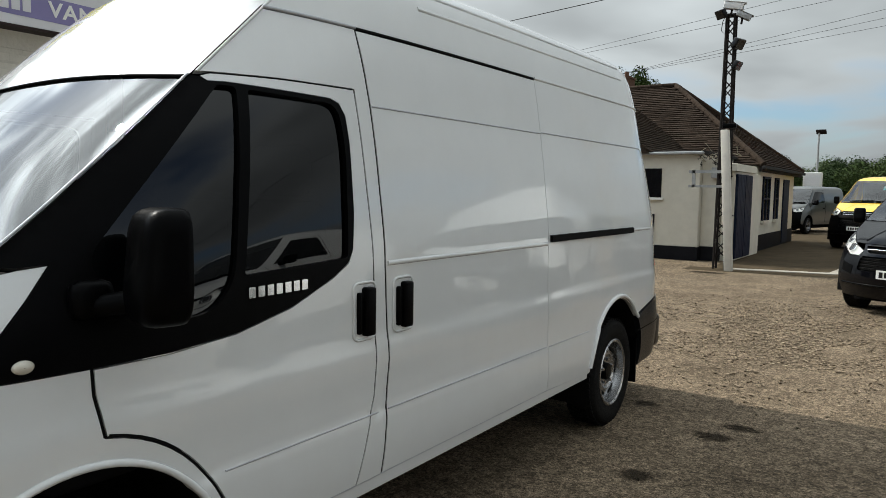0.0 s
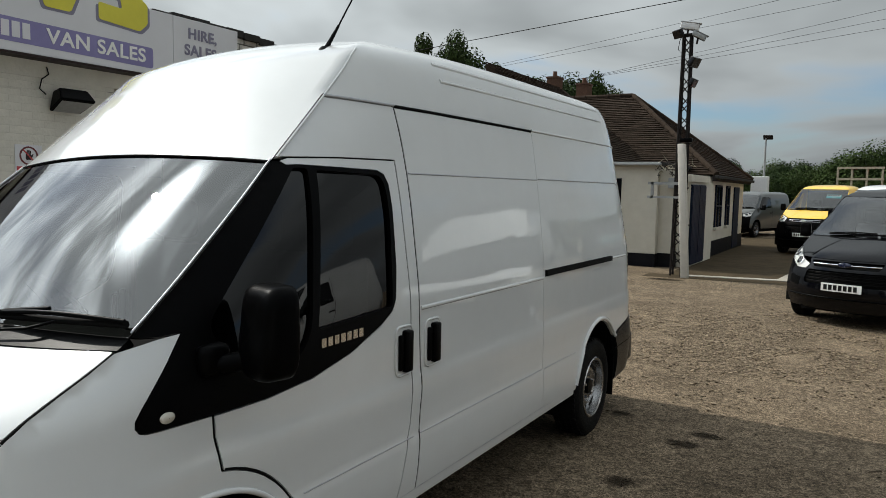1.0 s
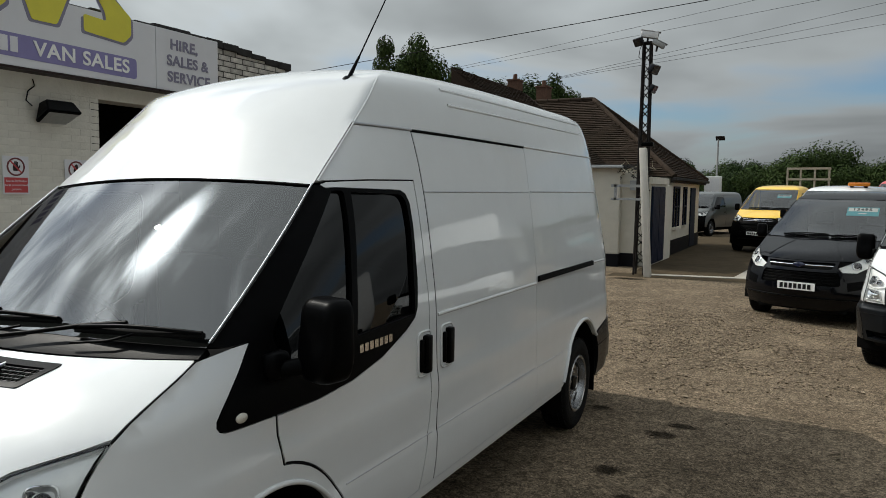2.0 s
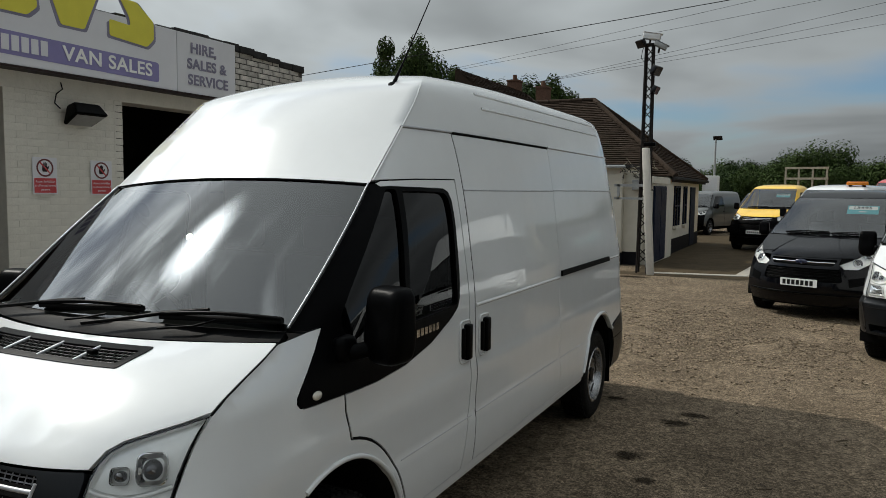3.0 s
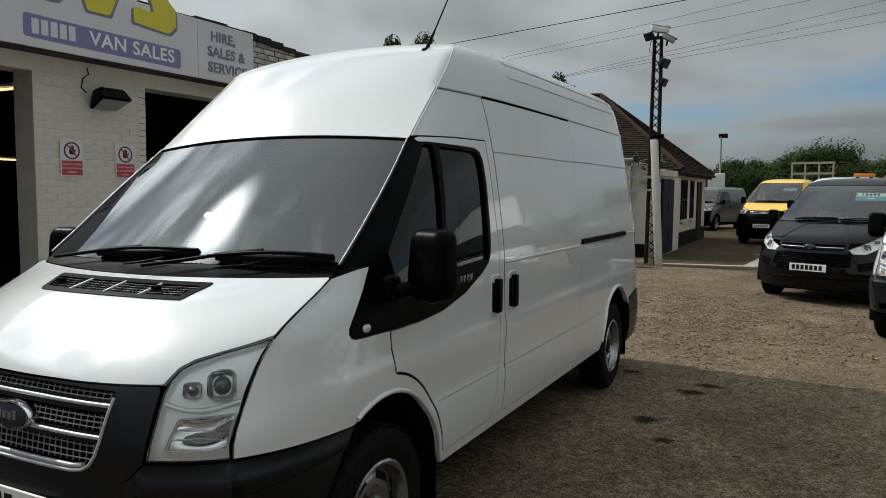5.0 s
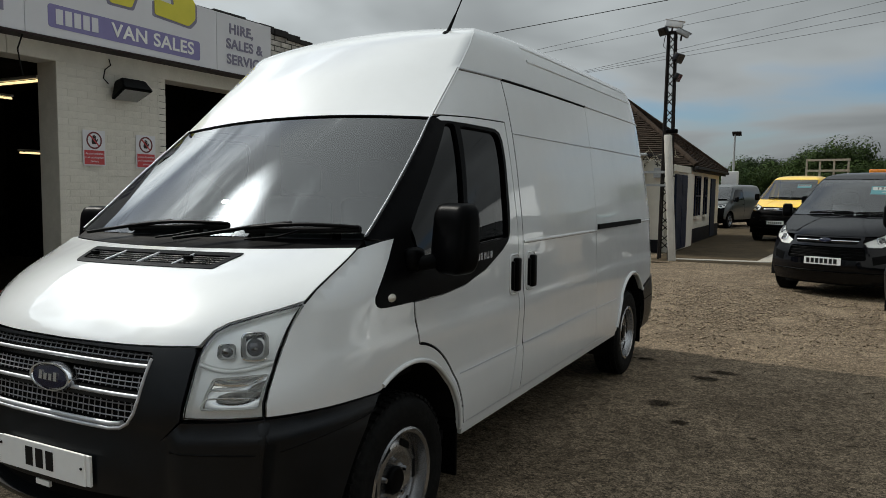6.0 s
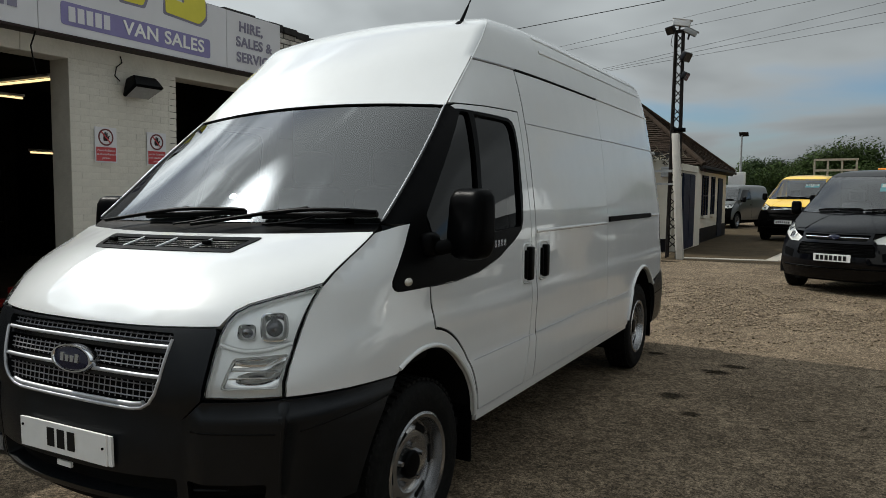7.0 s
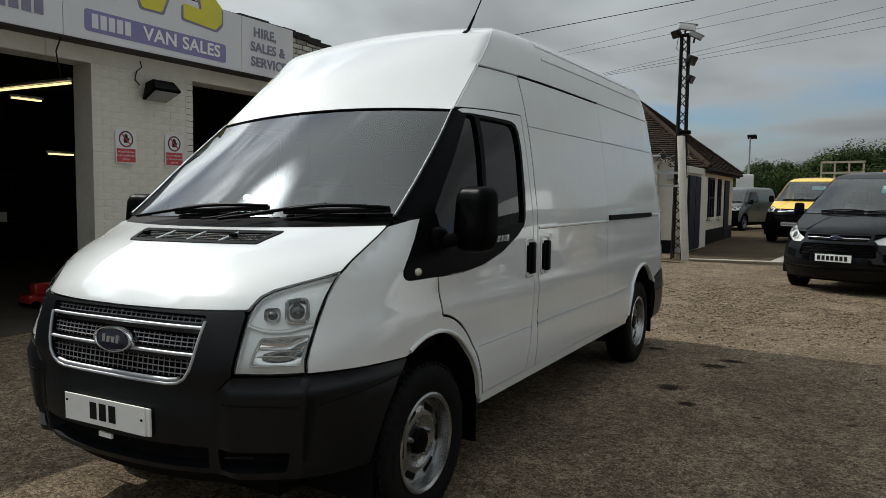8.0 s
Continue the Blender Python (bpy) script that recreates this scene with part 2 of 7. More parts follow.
M_AMBER = material("repeater_lens", (0.62, 0.58, 0.50), 0.2, var=0.1, scale=40, coat=0.8)
M_REFLECT = material("lamp_reflector", (0.72, 0.71, 0.69), 0.05, metal=1.0, var=0.04, scale=30)
M_BULB = material("dark_bulb_glass", (0.02, 0.02, 0.022), 0.05, spec=0.6, coat=1.0, var=0.1, scale=30)
M_RED = material("red_paint", (0.45, 0.03, 0.025), 0.3, coat=0.8, var=0.1, scale=4)
M_MIRROR = material("mirror_glass", (0.85, 0.86, 0.87), 0.03, metal=1.0)


# ---- building helpers ----
def mesh_ob(name, verts, faces, mat, parent=None, label="", smooth=False, mats=None):
    me = bpy.data.meshes.new(name)
    me.from_pydata([tuple(v) for v in verts], [], [tuple(f) for f in faces])
    me.materials.append(mat)
    if smooth:
        me.shade_smooth()
    ob = new(name, me)
    if parent:
        ob.parent = parent
    if label:
        tagged(ob, label)
    return ob


def part(name, bm, mat, parent=None, label="", smooth=None):
    me = bpy.data.meshes.new(name)
    bmesh.ops.recalc_face_normals(bm, faces=bm.faces[:])
    if smooth is not None:
        for f in bm.faces:
            f.smooth = True
        for e in bm.edges:
            if len(e.link_faces) == 2 and e.calc_face_angle(0) > radians(smooth):
                e.smooth = False
    bm.to_mesh(me)
    bm.free()
    me.materials.append(mat)
    ob = new(name, me)
    if parent:
        ob.parent = parent
    if label:
        tagged(ob, label)
    return ob


def base(name, at=(0, 0, 0), label="", category="", group="", kind=""):
    ob = new(name)
    ob.empty_display_size = 0.2
    ob.location = at
    return tagged(ob, label, category, group, kind)


def box(bm, x0, x1, y0, y1, z0, z1, bevel=0.0, m=None):
    r = bmesh.ops.create_cube(bm, size=1.0)
    vs = r["verts"]
    for v in vs:
        v.co = Vector(((x0 + x1) / 2 + v.co.x * (x1 - x0), (y0 + y1) / 2 + v.co.y * (y1 - y0), (z0 + z1) / 2 + v.co.z * (z1 - z0)))
    if bevel:
        es = list({e for v in vs for e in v.link_edges})
        g = bmesh.ops.bevel(bm, geom=es, offset=bevel, segments=2, profile=0.5, affect="EDGES")
        vs = [v for v in g["verts"]]
        vs = list({v for f in g["faces"] for v in f.verts} | set(vs))
    if m is not None:
        bmesh.ops.transform(bm, matrix=m, verts=[v for v in vs if v.is_valid])
    return vs


def boxes(name, specs, mat, parent=None, label="", bevel=0.0, smooth=None):
    bm = bmesh.new()
    for s in specs:
        box(bm, *s, bevel=bevel)
    return part(name, bm, mat, parent, label, smooth)


def rod(bm, a, b, r0, r1=None, seg=8):
    a, b = Vector(a), Vector(b)
    d = b - a
    if d.length < 1e-6:
        return
    m = Matrix.Translation((a + b) / 2) @ d.to_track_quat("Z", "Y").to_matrix().to_4x4()
    bmesh.ops.create_cone(bm, cap_ends=True, segments=seg, radius1=r0, radius2=r1 if r1 is not None else r0, depth=d.length, matrix=m)


def lathe(bm, profile, seg, m=None):
    """profile: (radius, along) pairs, turned round the local x axis."""
    rows = []
    for r, h in profile:
        rows.append([bm.verts.new((h, r * math.cos(2 * math.pi * k / seg), r * math.sin(2 * math.pi * k / seg))) for k in range(seg)])
    for a, b in zip(rows, rows[1:]):
        for k in range(seg):
            bm.faces.new((a[k], a[(k + 1) % seg], b[(k + 1) % seg], b[k]))
    vs = [v for r in rows for v in r]
    if m is not None:
        bmesh.ops.transform(bm, matrix=m, verts=vs)
    return vs


def letters(name, text, size, mat, m, parent=None, label="", depth=0.002, spacing=1.0, bold=0.0, squeeze=1.0, align="CENTER", split=False, thick=0.0):
    cu = bpy.data.curves.new(name, "FONT")
    cu.body = text
    cu.size = size
    cu.extrude = depth
    cu.offset = bold + thick
    cu.space_character = spacing
    cu.align_x = align
    cu.align_y = "CENTER"
    tmp = bpy.data.objects.new(name + "_tmp", cu)
    scene.collection.objects.link(tmp)
    dg = bpy.context.evaluated_depsgraph_get()
    me = bpy.data.meshes.new_from_object(tmp.evaluated_get(dg))
    bpy.data.objects.remove(tmp)
    bpy.data.curves.remove(cu)
    me.transform(Matrix.Diagonal((squeeze, 1, 1, 1)))
    me.transform(m)
    me.materials.clear()
    me.materials.append(mat)
    if split:
        # each letter on its own
        bm = bmesh.new()
        bm.from_mesh(me)
        bmesh.ops.remove_doubles(bm, verts=bm.verts, dist=1e-5)
        todo = set(bm.faces)
        while todo:
            group, queue = set(), [todo.pop()]
            while queue:
                f = queue.pop()
                group.add(f)
                for e in f.edges:
                    for g in e.link_faces:
                        if g in todo:
                            todo.discard(g)
                            queue.append(g)
            vs = sorted({v for f in group for v in f.verts}, key=lambda v: v.index)
            at = {v: i for i, v in enumerate(vs)}
            mesh_ob(name, [v.co.copy() for v in vs], [[at[v] for v in f.verts] for f in sorted(group, key=lambda f: f.index)], mat, parent)
        bm.free()
        return None
    ob = new(name, me)
    if parent:
        ob.parent = parent
    if label:
        tagged(ob, label)
    return ob


def inside(p, loops):
    c = False
    for loop in loops:
        for (x0, y0), (x1, y1) in zip(loop, loop[1:] + loop[:1]):
            if (y0 > p[1]) != (y1 > p[1]) and p[0] < (x1 - x0) * (p[1] - y0) / (y1 - y0) + x0:
                c = not c
    return c


def dense(loop, step):
    out = []
    for a, b in zip(loop, loop[1:] + loop[:1]):
        n = max(1, int(math.ceil(math.dist(a, b) / step)))
        out += [(a[0] + (b[0] - a[0]) * k / n, a[1] + (b[1] - a[1]) * k / n) for k in range(n)]
    return out


def rounded(poly, r, seg=4):
    """A polygon with its corners rounded; r: one radius or one for each corner."""
    out, n = [], len(poly)
    for i in range(n):
        p, a, b = Vector(poly[i]), Vector(poly[i - 1]), Vector(poly[(i + 1) % n])
        rr = r[i] if isinstance(r, (list, tuple)) else r
        da, db = a - p, b - p
        rr = min(rr, da.length * 0.48, db.length * 0.48)
        if rr < 1e-4:
            out.append(tuple(p))
            continue
        s, e = p + da.normalized() * rr, p + db.normalized() * rr
        for k in range(seg + 1):
            t = k / seg
            q = s * (1 - t) ** 2 + p * 2 * t * (1 - t) + e * t * t
            out.append(tuple(q))
    return out


from mathutils.geometry import delaunay_2d_cdt


def curve_normal(surf, a, b, off, e=.003):
    """The normal of a panel with hollows or swellings of its own."""
    n = (surf(a + e, b, off) - surf(a - e, b, off)).cross(surf(a, b + e, off) - surf(a, b - e, off)).normalized()
    return n if n.dot(surf(a, b, off + .01) - surf(a, b, off)) > 0 else -n


def skin(name, loops, surf, mat, parent, label="", off=0.0, depth=0.02, step=0.07, curved=False):
    """A panel bounded by 2D loops (the first the outline, the others holes), laid on surf(a, b, off) with a turned-in rim."""
    loops = [dense(list(l), step) for l in loops]
    pts, edges = [], []
    for l in loops:
        k = len(pts)
        pts += l
        edges += [(k + i, k + (i + 1) % len(l)) for i in range(len(l))]
    a0, a1 = min(p[0] for p in loops[0]), max(p[0] for p in loops[0])
    b0, b1 = min(p[1] for p in loops[0]), max(p[1] for p in loops[0])
    na, nb = max(1, int((a1 - a0) / step)), max(1, int((b1 - b0) / step))
    arr = np.array(pts)
    for i in range(na + 1):
        for j in range(nb + 1):
            q = (a0 + (a1 - a0) * (i + 0.5) / (na + 1), b0 + (b1 - b0) * (j + 0.5) / (nb + 1))
            if inside(q, loops) and np.min((arr[:, 0] - q[0]) ** 2 + (arr[:, 1] - q[1]) ** 2) > (0.4 * step) ** 2:
                pts.append(q)
    vs, es, fs, *_ = delaunay_2d_cdt([Vector(p) for p in pts], edges, [], 0, 1e-5)
    keep = []
    for f in fs:
        (xa, ya), (xb, yb), (xc, yc) = (vs[i] for i in f)
        area = (xb - xa) * (yc - ya) - (xc - xa) * (yb - ya)
        longest = max(math.dist(vs[f[i]], vs[f[i - 1]]) for i in range(3))
        if abs(area) > 1e-3 * longest ** 2 and inside(((xa + xb + xc) / 3, (ya + yb + yc) / 3), loops):
            keep.append(tuple(f) if area > 0 else (f[0], f[2], f[1]))
    verts = [surf(v[0], v[1], off) for v in vs]
    norms = [curve_normal(surf, v[0], v[1], off) for v in vs] if curved else [(surf(v[0], v[1], off + 0.01) - surf(v[0], v[1], off)).normalized() for v in vs]
    if keep:
        a, b, c = keep[len(keep) // 2]
        if (verts[b] - verts[a]).cross(verts[c] - verts[a]).dot(norms[a]) < 0:
            keep = [(a, c, b) for a, b, c in keep]
    faces = keep
    count = {}
    for f in faces:
        for i in range(3):
            e = (f[i], f[(i + 1) % 3])
            count[tuple(sorted(e))] = count.get(tuple(sorted(e)), []) + [e]
    rim = [c[0] for c in count.values() if len(c) == 1]
    low = {}
    for a, b in rim:
        for i in (a, b):
            if i not in low:
                low[i] = (len(verts), len(verts) + 1)
                verts.append(verts[i])
                verts.append(surf(vs[i][0], vs[i][1], off - depth))
        faces.append((low[b][0], low[a][0], low[a][1], low[b][1]))
    me = bpy.data.meshes.new(name)
    me.from_pydata([tuple(v) for v in verts], [], faces)
    me.shade_smooth()
    rim_n = [v.normal.copy() for v in me.vertices]
    me.normals_split_custom_set_from_vertices([tuple(norms[i]) if i < len(norms) else tuple(rim_n[i]) for i in range(len(verts))])
    me.materials.append(mat)
    ob = new(name, me)
    if parent:
        ob.parent = parent
    if label:
        tagged(ob, label)
    return ob


def table(zs, vs):
    """A smooth curve through a few heights."""
    zs, vs = np.array(zs, float), np.array(vs, float)
    h = np.diff(zs)
    d = np.diff(vs) / h
    m = np.zeros(len(zs))
    m[0], m[-1] = d[0], d[-1]
    for i in range(1, len(zs) - 1):
        if d[i - 1] * d[i] > 0:
            m[i] = 3 * (h[i - 1] + h[i]) / ((2 * h[i] + h[i - 1]) / d[i - 1] + (h[i] + 2 * h[i - 1]) / d[i])

    def f(z):
        z = min(max(z, zs[0]), zs[-1])
        i = min(int(np.searchsorted(zs, z, "right")) - 1, len(zs) - 2)
        t = (z - zs[i]) / h[i]
        return float((1 + 2 * t) * (1 - t) ** 2 * vs[i] + t * (1 - t) ** 2 * h[i] * m[i] + t * t * (3 - 2 * t) * vs[i + 1] + t * t * (t - 1) * h[i] * m[i + 1])
    return f


class Shell:
    """The skin of a van: at each height a plan outline, with a nose curve, a corner and a side."""

    def __init__(self, nose, corner_x, corner_y, side, rear, bend=None, power=None, tail=None, lean=0.0):
        self.lean = lean
        self.tail = tail or (lambda z: .32, lambda z: .075)
        self.nose, self.cx, self.cy, self.side_x, self.rear, self.bend, self.power = nose, corner_x, corner_y, side, rear, bend or (lambda z: .28), power or (lambda z: 2.2)

    def sit(self, p):
        """The body leans a little on its springs."""
        return Vector((p.x, p.y, p.z + self.lean * (p.x - .9)))

    def front_p(self, x, z):
        c, f = self.cx(z), self.nose(z)
        return Vector((x, f + (self.cy(z) - f) * abs(x / c) ** self.power(z), z))

    def side_p(self, y, z, sign=1):
        s, c = self.side_x(z), self.cx(z)
        x = s - (s - c) * math.exp(-max(0.0, y - self.cy(z)) / self.bend(z))
        long, deep = self.tail[0](z), self.tail[1](z)
        r = max(0.0, (y - (self.rear - long)) / long)
        x -= deep * r * r
        return Vector((sign * x, y, z))

    def front(self, x, z, off=0.0):
        p = self.front_p(x, z)
        a, b = self.front_p(x + 0.01, z) - p, self.front_p(x, z + 0.01) - p
        n = a.cross(b).normalized()
        return self.sit(p + n * off)

    def side(self, sign):
        def f(y, z, off=0.0):
            p = self.side_p(y, z, 1)
            a, b = self.side_p(y + 0.01, z) - p, self.side_p(y, z + 0.01) - p
            n = a.cross(b).normalized()
            q = p + n * off
            return self.sit(Vector((sign * q.x, q.y, q.z)))
        return f

    def outline(self, z, nf=14, ns=34, nr=6):
        """Half outline from the nose's middle to the tail's middle."""
        c = self.cx(z)
        pts = [self.front_p(c * k / nf, z) for k in range(nf)]
        y0, y1 = self.cy(z), self.rear
        for k in range(ns + 1):
            t = k / ns
            pts.append(self.side_p(y0 + (y1 - y0) * (t ** 1.6), z))
        xr = pts[-1].x
        pts += [Vector((xr * (1 - k / nr), self.rear + 0.02 * math.sin(math.pi / 2 * k / nr), z)) for k in range(1, nr + 1)]
        return pts

    def cap(self, name, zs, mat, parent, label="", brow=None, nf=14, n_low=7):
        """The roof: outlines at rising heights, closed at the top; brow(x) is the height at which its front begins."""
        verts, faces, rows = [], [], []
        low = []
        if brow:
            for k in range(n_low):
                row = []
                for j in range(-nf, nf + 1):
                    x = self.cx(zs[0]) * j / nf
                    z = brow(x) + (zs[0] - brow(x)) * k / n_low
                    c = self.cx(z) * j / nf
                    row.append(len(verts))
                    verts.append(self.front_p(c, z))
                low.append(row)
        for z in zs:
            h = self.outline(z)
            ring = h + [Vector((-p.x, p.y, p.z)) for p in h[-2:0:-1]]
            rows.append(range(len(verts), len(verts) + len(ring)))
            verts += ring
        for a, b in zip(rows, rows[1:]):
            n = len(a)
            for k in range(n):
                faces.append((a[k], a[(k + 1) % n], b[(k + 1) % n], b[k]))
        if low:
            r0 = rows[0]
            low.append([r0[-j] if j > 0 else r0[0] for j in range(nf, 0, -1)] + [r0[j] for j in range(nf + 1)])
            for a, b in zip(low, low[1:]):
                for k in range(2 * nf):
                    faces.append((a[k], a[k + 1], b[k + 1], b[k]))
        top, n = rows[-1], len(rows[-1])
        for k in range(n // 2 - 1):
            faces.append((top[k], top[k + 1], top[n - k - 2], top[n - k - 1]) if k else (top[0], top[1], top[n - 1]))
        return mesh_ob(name, [self.sit(p) for p in verts], faces, mat, parent, label, smooth=True)


# ---- the ground ----
M_GROUND = material("worn_yard_surface", (0.186, 0.143, 0.098), 0.92, base2=(0.122, 0.094, 0.064), scale=1.7, bump=1.0, bump_scale=110, stain=0.55, stain_scale=0.55, stain_col=(0.094, 0.076, 0.056), spec=0.08)


def ground_detail(m):
    """Fine chippings in the yard surface: pale and dark grains."""
    nt = m.node_tree
    p = nt.nodes["Principled BSDF"]
    src = p.inputs["Base Color"].links[0].from_socket
    co = nt.nodes.new("ShaderNodeTexCoord")
    for kind, scale, lo, hi, amount in (("cell", 62.0, 0.0, 1.0, 0.50), ("cell", 150.0, 0.0, 1.0, 0.55), ("noise", 330.0, 0.36, 0.64, 0.35), ("noise", 11.0, 0.36, 0.64, 0.22), ("noise", 1.1, 0.36, 0.64, 0.16)):
        if kind == "cell":
            n = nt.nodes.new("ShaderNodeTexVoronoi")
            sep = nt.nodes.new("ShaderNodeSeparateColor")
            nt.links.new(n.outputs["Color"], sep.inputs[0])
            value = sep.outputs[0]
        else:
            n = nt.nodes.new("ShaderNodeTexNoise")
            n.inputs["Detail"].default_value = 3.0
            value = n.outputs[0]
        n.inputs["Scale"].default_value = scale
        nt.links.new(co.outputs["Object"], n.inputs["Vector"])
        mr = nt.nodes.new("ShaderNodeMapRange")
        mr.inputs["From Min"].default_value, mr.inputs["From Max"].default_value = lo, hi
        mr.inputs["To Min"].default_value, mr.inputs["To Max"].default_value = 1 - amount, 1 + amount
        nt.links.new(value, mr.inputs[0])
        sc = nt.nodes.new("ShaderNodeVectorMath")
        sc.operation = "SCALE"
        nt.links.new(src, sc.inputs[0])
        nt.links.new(mr.outputs[0], sc.inputs["Scale"])
        src = sc.outputs[0]
    nt.links.new(src, p.inputs["Base Color"])


ground_detail(M_GROUND)
bm = bmesh.new()
bmesh.ops.create_grid(bm, x_segments=60, y_segments=60, size=1.0)
for v in bm.verts:
    x, y = v.co.x, v.co.y
    v.co = Vector((math.copysign(abs(x) ** 3 * 900 + abs(x) * 14, x), math.copysign(abs(y) ** 3 * 900 + abs(y) * 14, y) + 6, 0))
tagged(part("ground", bm, M_GROUND), "worn brown yard of old asphalt and trodden gravel", "ground", kind="structure")

# ---- the white high-roof van ----
R_NOSE = table([.26, .36, .46, .60, .74, .88, .96, 1.00, 1.05, 1.09, 1.14, 1.22, 1.30, 1.345, 1.37, 1.66, 1.96, 2.10, 2.22, 2.34, 2.42, 2.48, 2.53, 2.57, 2.60, 2.62],
               [-.84, -.885, -.915, -.92, -.90, -.882, -.864, -.85, -.826, -.793, -.735, -.62, -.475, -.335, -.265, .07, .42, .56, .68, .82, .925, 1.04, 1.20, 1.42, 1.8, 2.4])
R_CX = table([.26, .45, .60, .84, 1.0, 1.10, 1.17, 1.36, 1.5, 1.65, 1.8, 1.93, 2.2, 2.34, 2.42, 2.47, 2.51, 2.55, 2.58, 2.605, 2.62],
             [.77, .805, .825, .858, .849, .851, .860, .872, .863, .850, .828, .802, .775, .757, .738, .70, .63, .52, .40, .24, .10])
R_CY = table([.26, .45, .60, .84, 1.0, 1.17, 1.36, 1.5, 1.65, 1.8, 1.93, 2.2, 2.34, 2.42, 2.47, 2.51, 2.55, 2.58, 2.605, 2.62],
             [-.60, -.67, -.69, -.705, -.63, -.513, -.188, -.008, .168, .345, .497, .80, .955, 1.04, 1.14, 1.27, 1.50, 1.75, 2.1, 2.6])
R_SIDE = table([.26, .45, .60, .705, .74, .82, .93, .975, 1.04, 1.12, 1.3, 1.6, 1.96, 2.2, 2.35, 2.44, 2.49, 2.53, 2.565, 2.59, 2.61, 2.62],
               [.95, .984, .996, .994, .986, .986, .9895, .9885, .981, .980, .979, .950, .900, .858, .818, .783, .752, .70, .62, .52, .37, .2])
# how long and how deep the body rounds off towards its tail
R_TAIL = table([.3, .8, 1.3, 2.2, 2.6], [.34, .36, .46, .66, .66]), table([.3, .8, 1.3, 2.2, 2.6], [.09, .10, .13, .22, .22])
RV = Shell(R_NOSE, R_CX, R_CY, R_SIDE, 4.75, table([.3, .9, 1.2, 1.4, 2.0, 2.2], [.19, .21, .25, .28, .30, .38]), table([.3, .74, .82, .9, 1.1, 1.2, 1.4, 2.0], [2.5, 2.7, 3.7, 3.8, 4.2, 3.4, 2.2, 2.2]), R_TAIL, .018)


def even(f, z0, z1, order=2):
    """The same curve evened out, as bent glass is."""
    q = np.polyfit(np.linspace(z0, z1, 30), [f(z) for z in np.linspace(z0, z1, 30)], order)
    return lambda z: float(np.polyval(q, z))


R_PANE = Shell(even(R_NOSE, 1.42, 1.92), even(R_CX, 1.42, 1.92), even(R_CY, 1.42, 1.92), R_SIDE, 4.75, None, None, R_TAIL, .018)


def ellipse(cy, cz, ry, rz, a0, a1, n=18):
    return [(cy + ry * math.cos(radians(a0 + (a1 - a0) * k / n)), cz + rz * math.sin(radians(a0 + (a1 - a0) * k / n))) for k in range(n + 1)]


def corner_line(sh, z0, z1, gap=0.004, n=10):
    return [(sh.cy(z0 + (z1 - z0) * k / n) + gap, z0 + (z1 - z0) * k / n) for k in range(n + 1)]


def front_edge(sh, z0, z1, sign, gap=0.004, n=10):
    return [(sign * (sh.cx(z0 + (z1 - z0) * k / n) - gap), z0 + (z1 - z0) * k / n) for k in range(n + 1)]


def tube(bm, pts, r, seg=6, closed=False):
    """One swept tube along the points."""
    pts = [Vector(p) for p in pts]
    n = len(pts)
    side, rings = None, []
    for i in range(n):
        if closed:
            d = pts[(i + 1) % n] - pts[i - 1]
        else:
            d = pts[min(i + 1, n - 1)] - pts[max(i - 1, 0)]
        d.normalize()
        side = d.orthogonal() if side is None else side - d * side.dot(d)
        side.normalize()
        up = d.cross(side)
        rings.append([bm.verts.new(pts[i] + (side * math.cos(2 * math.pi * k / seg) + up * math.sin(2 * math.pi * k / seg)) * r) for k in range(seg)])
    pairs = list(zip(rings, rings[1:])) + ([(rings[-1], rings[0])] if closed else [])
    for a, b in pairs:
        for k in range(seg):
            bm.faces.new((a[k], a[(k + 1) % seg], b[(k + 1) % seg], b[k]))
    if not closed:
        bm.faces.new(rings[0][::-1])
        bm.faces.new(rings[-1])


def bead(name, pts, r, mat, parent, label="", seg=6, closed=False):
    bm = bmesh.new()
    tube(bm, pts, r, seg, closed)
    return part(name, bm, mat, parent, label, smooth=65)


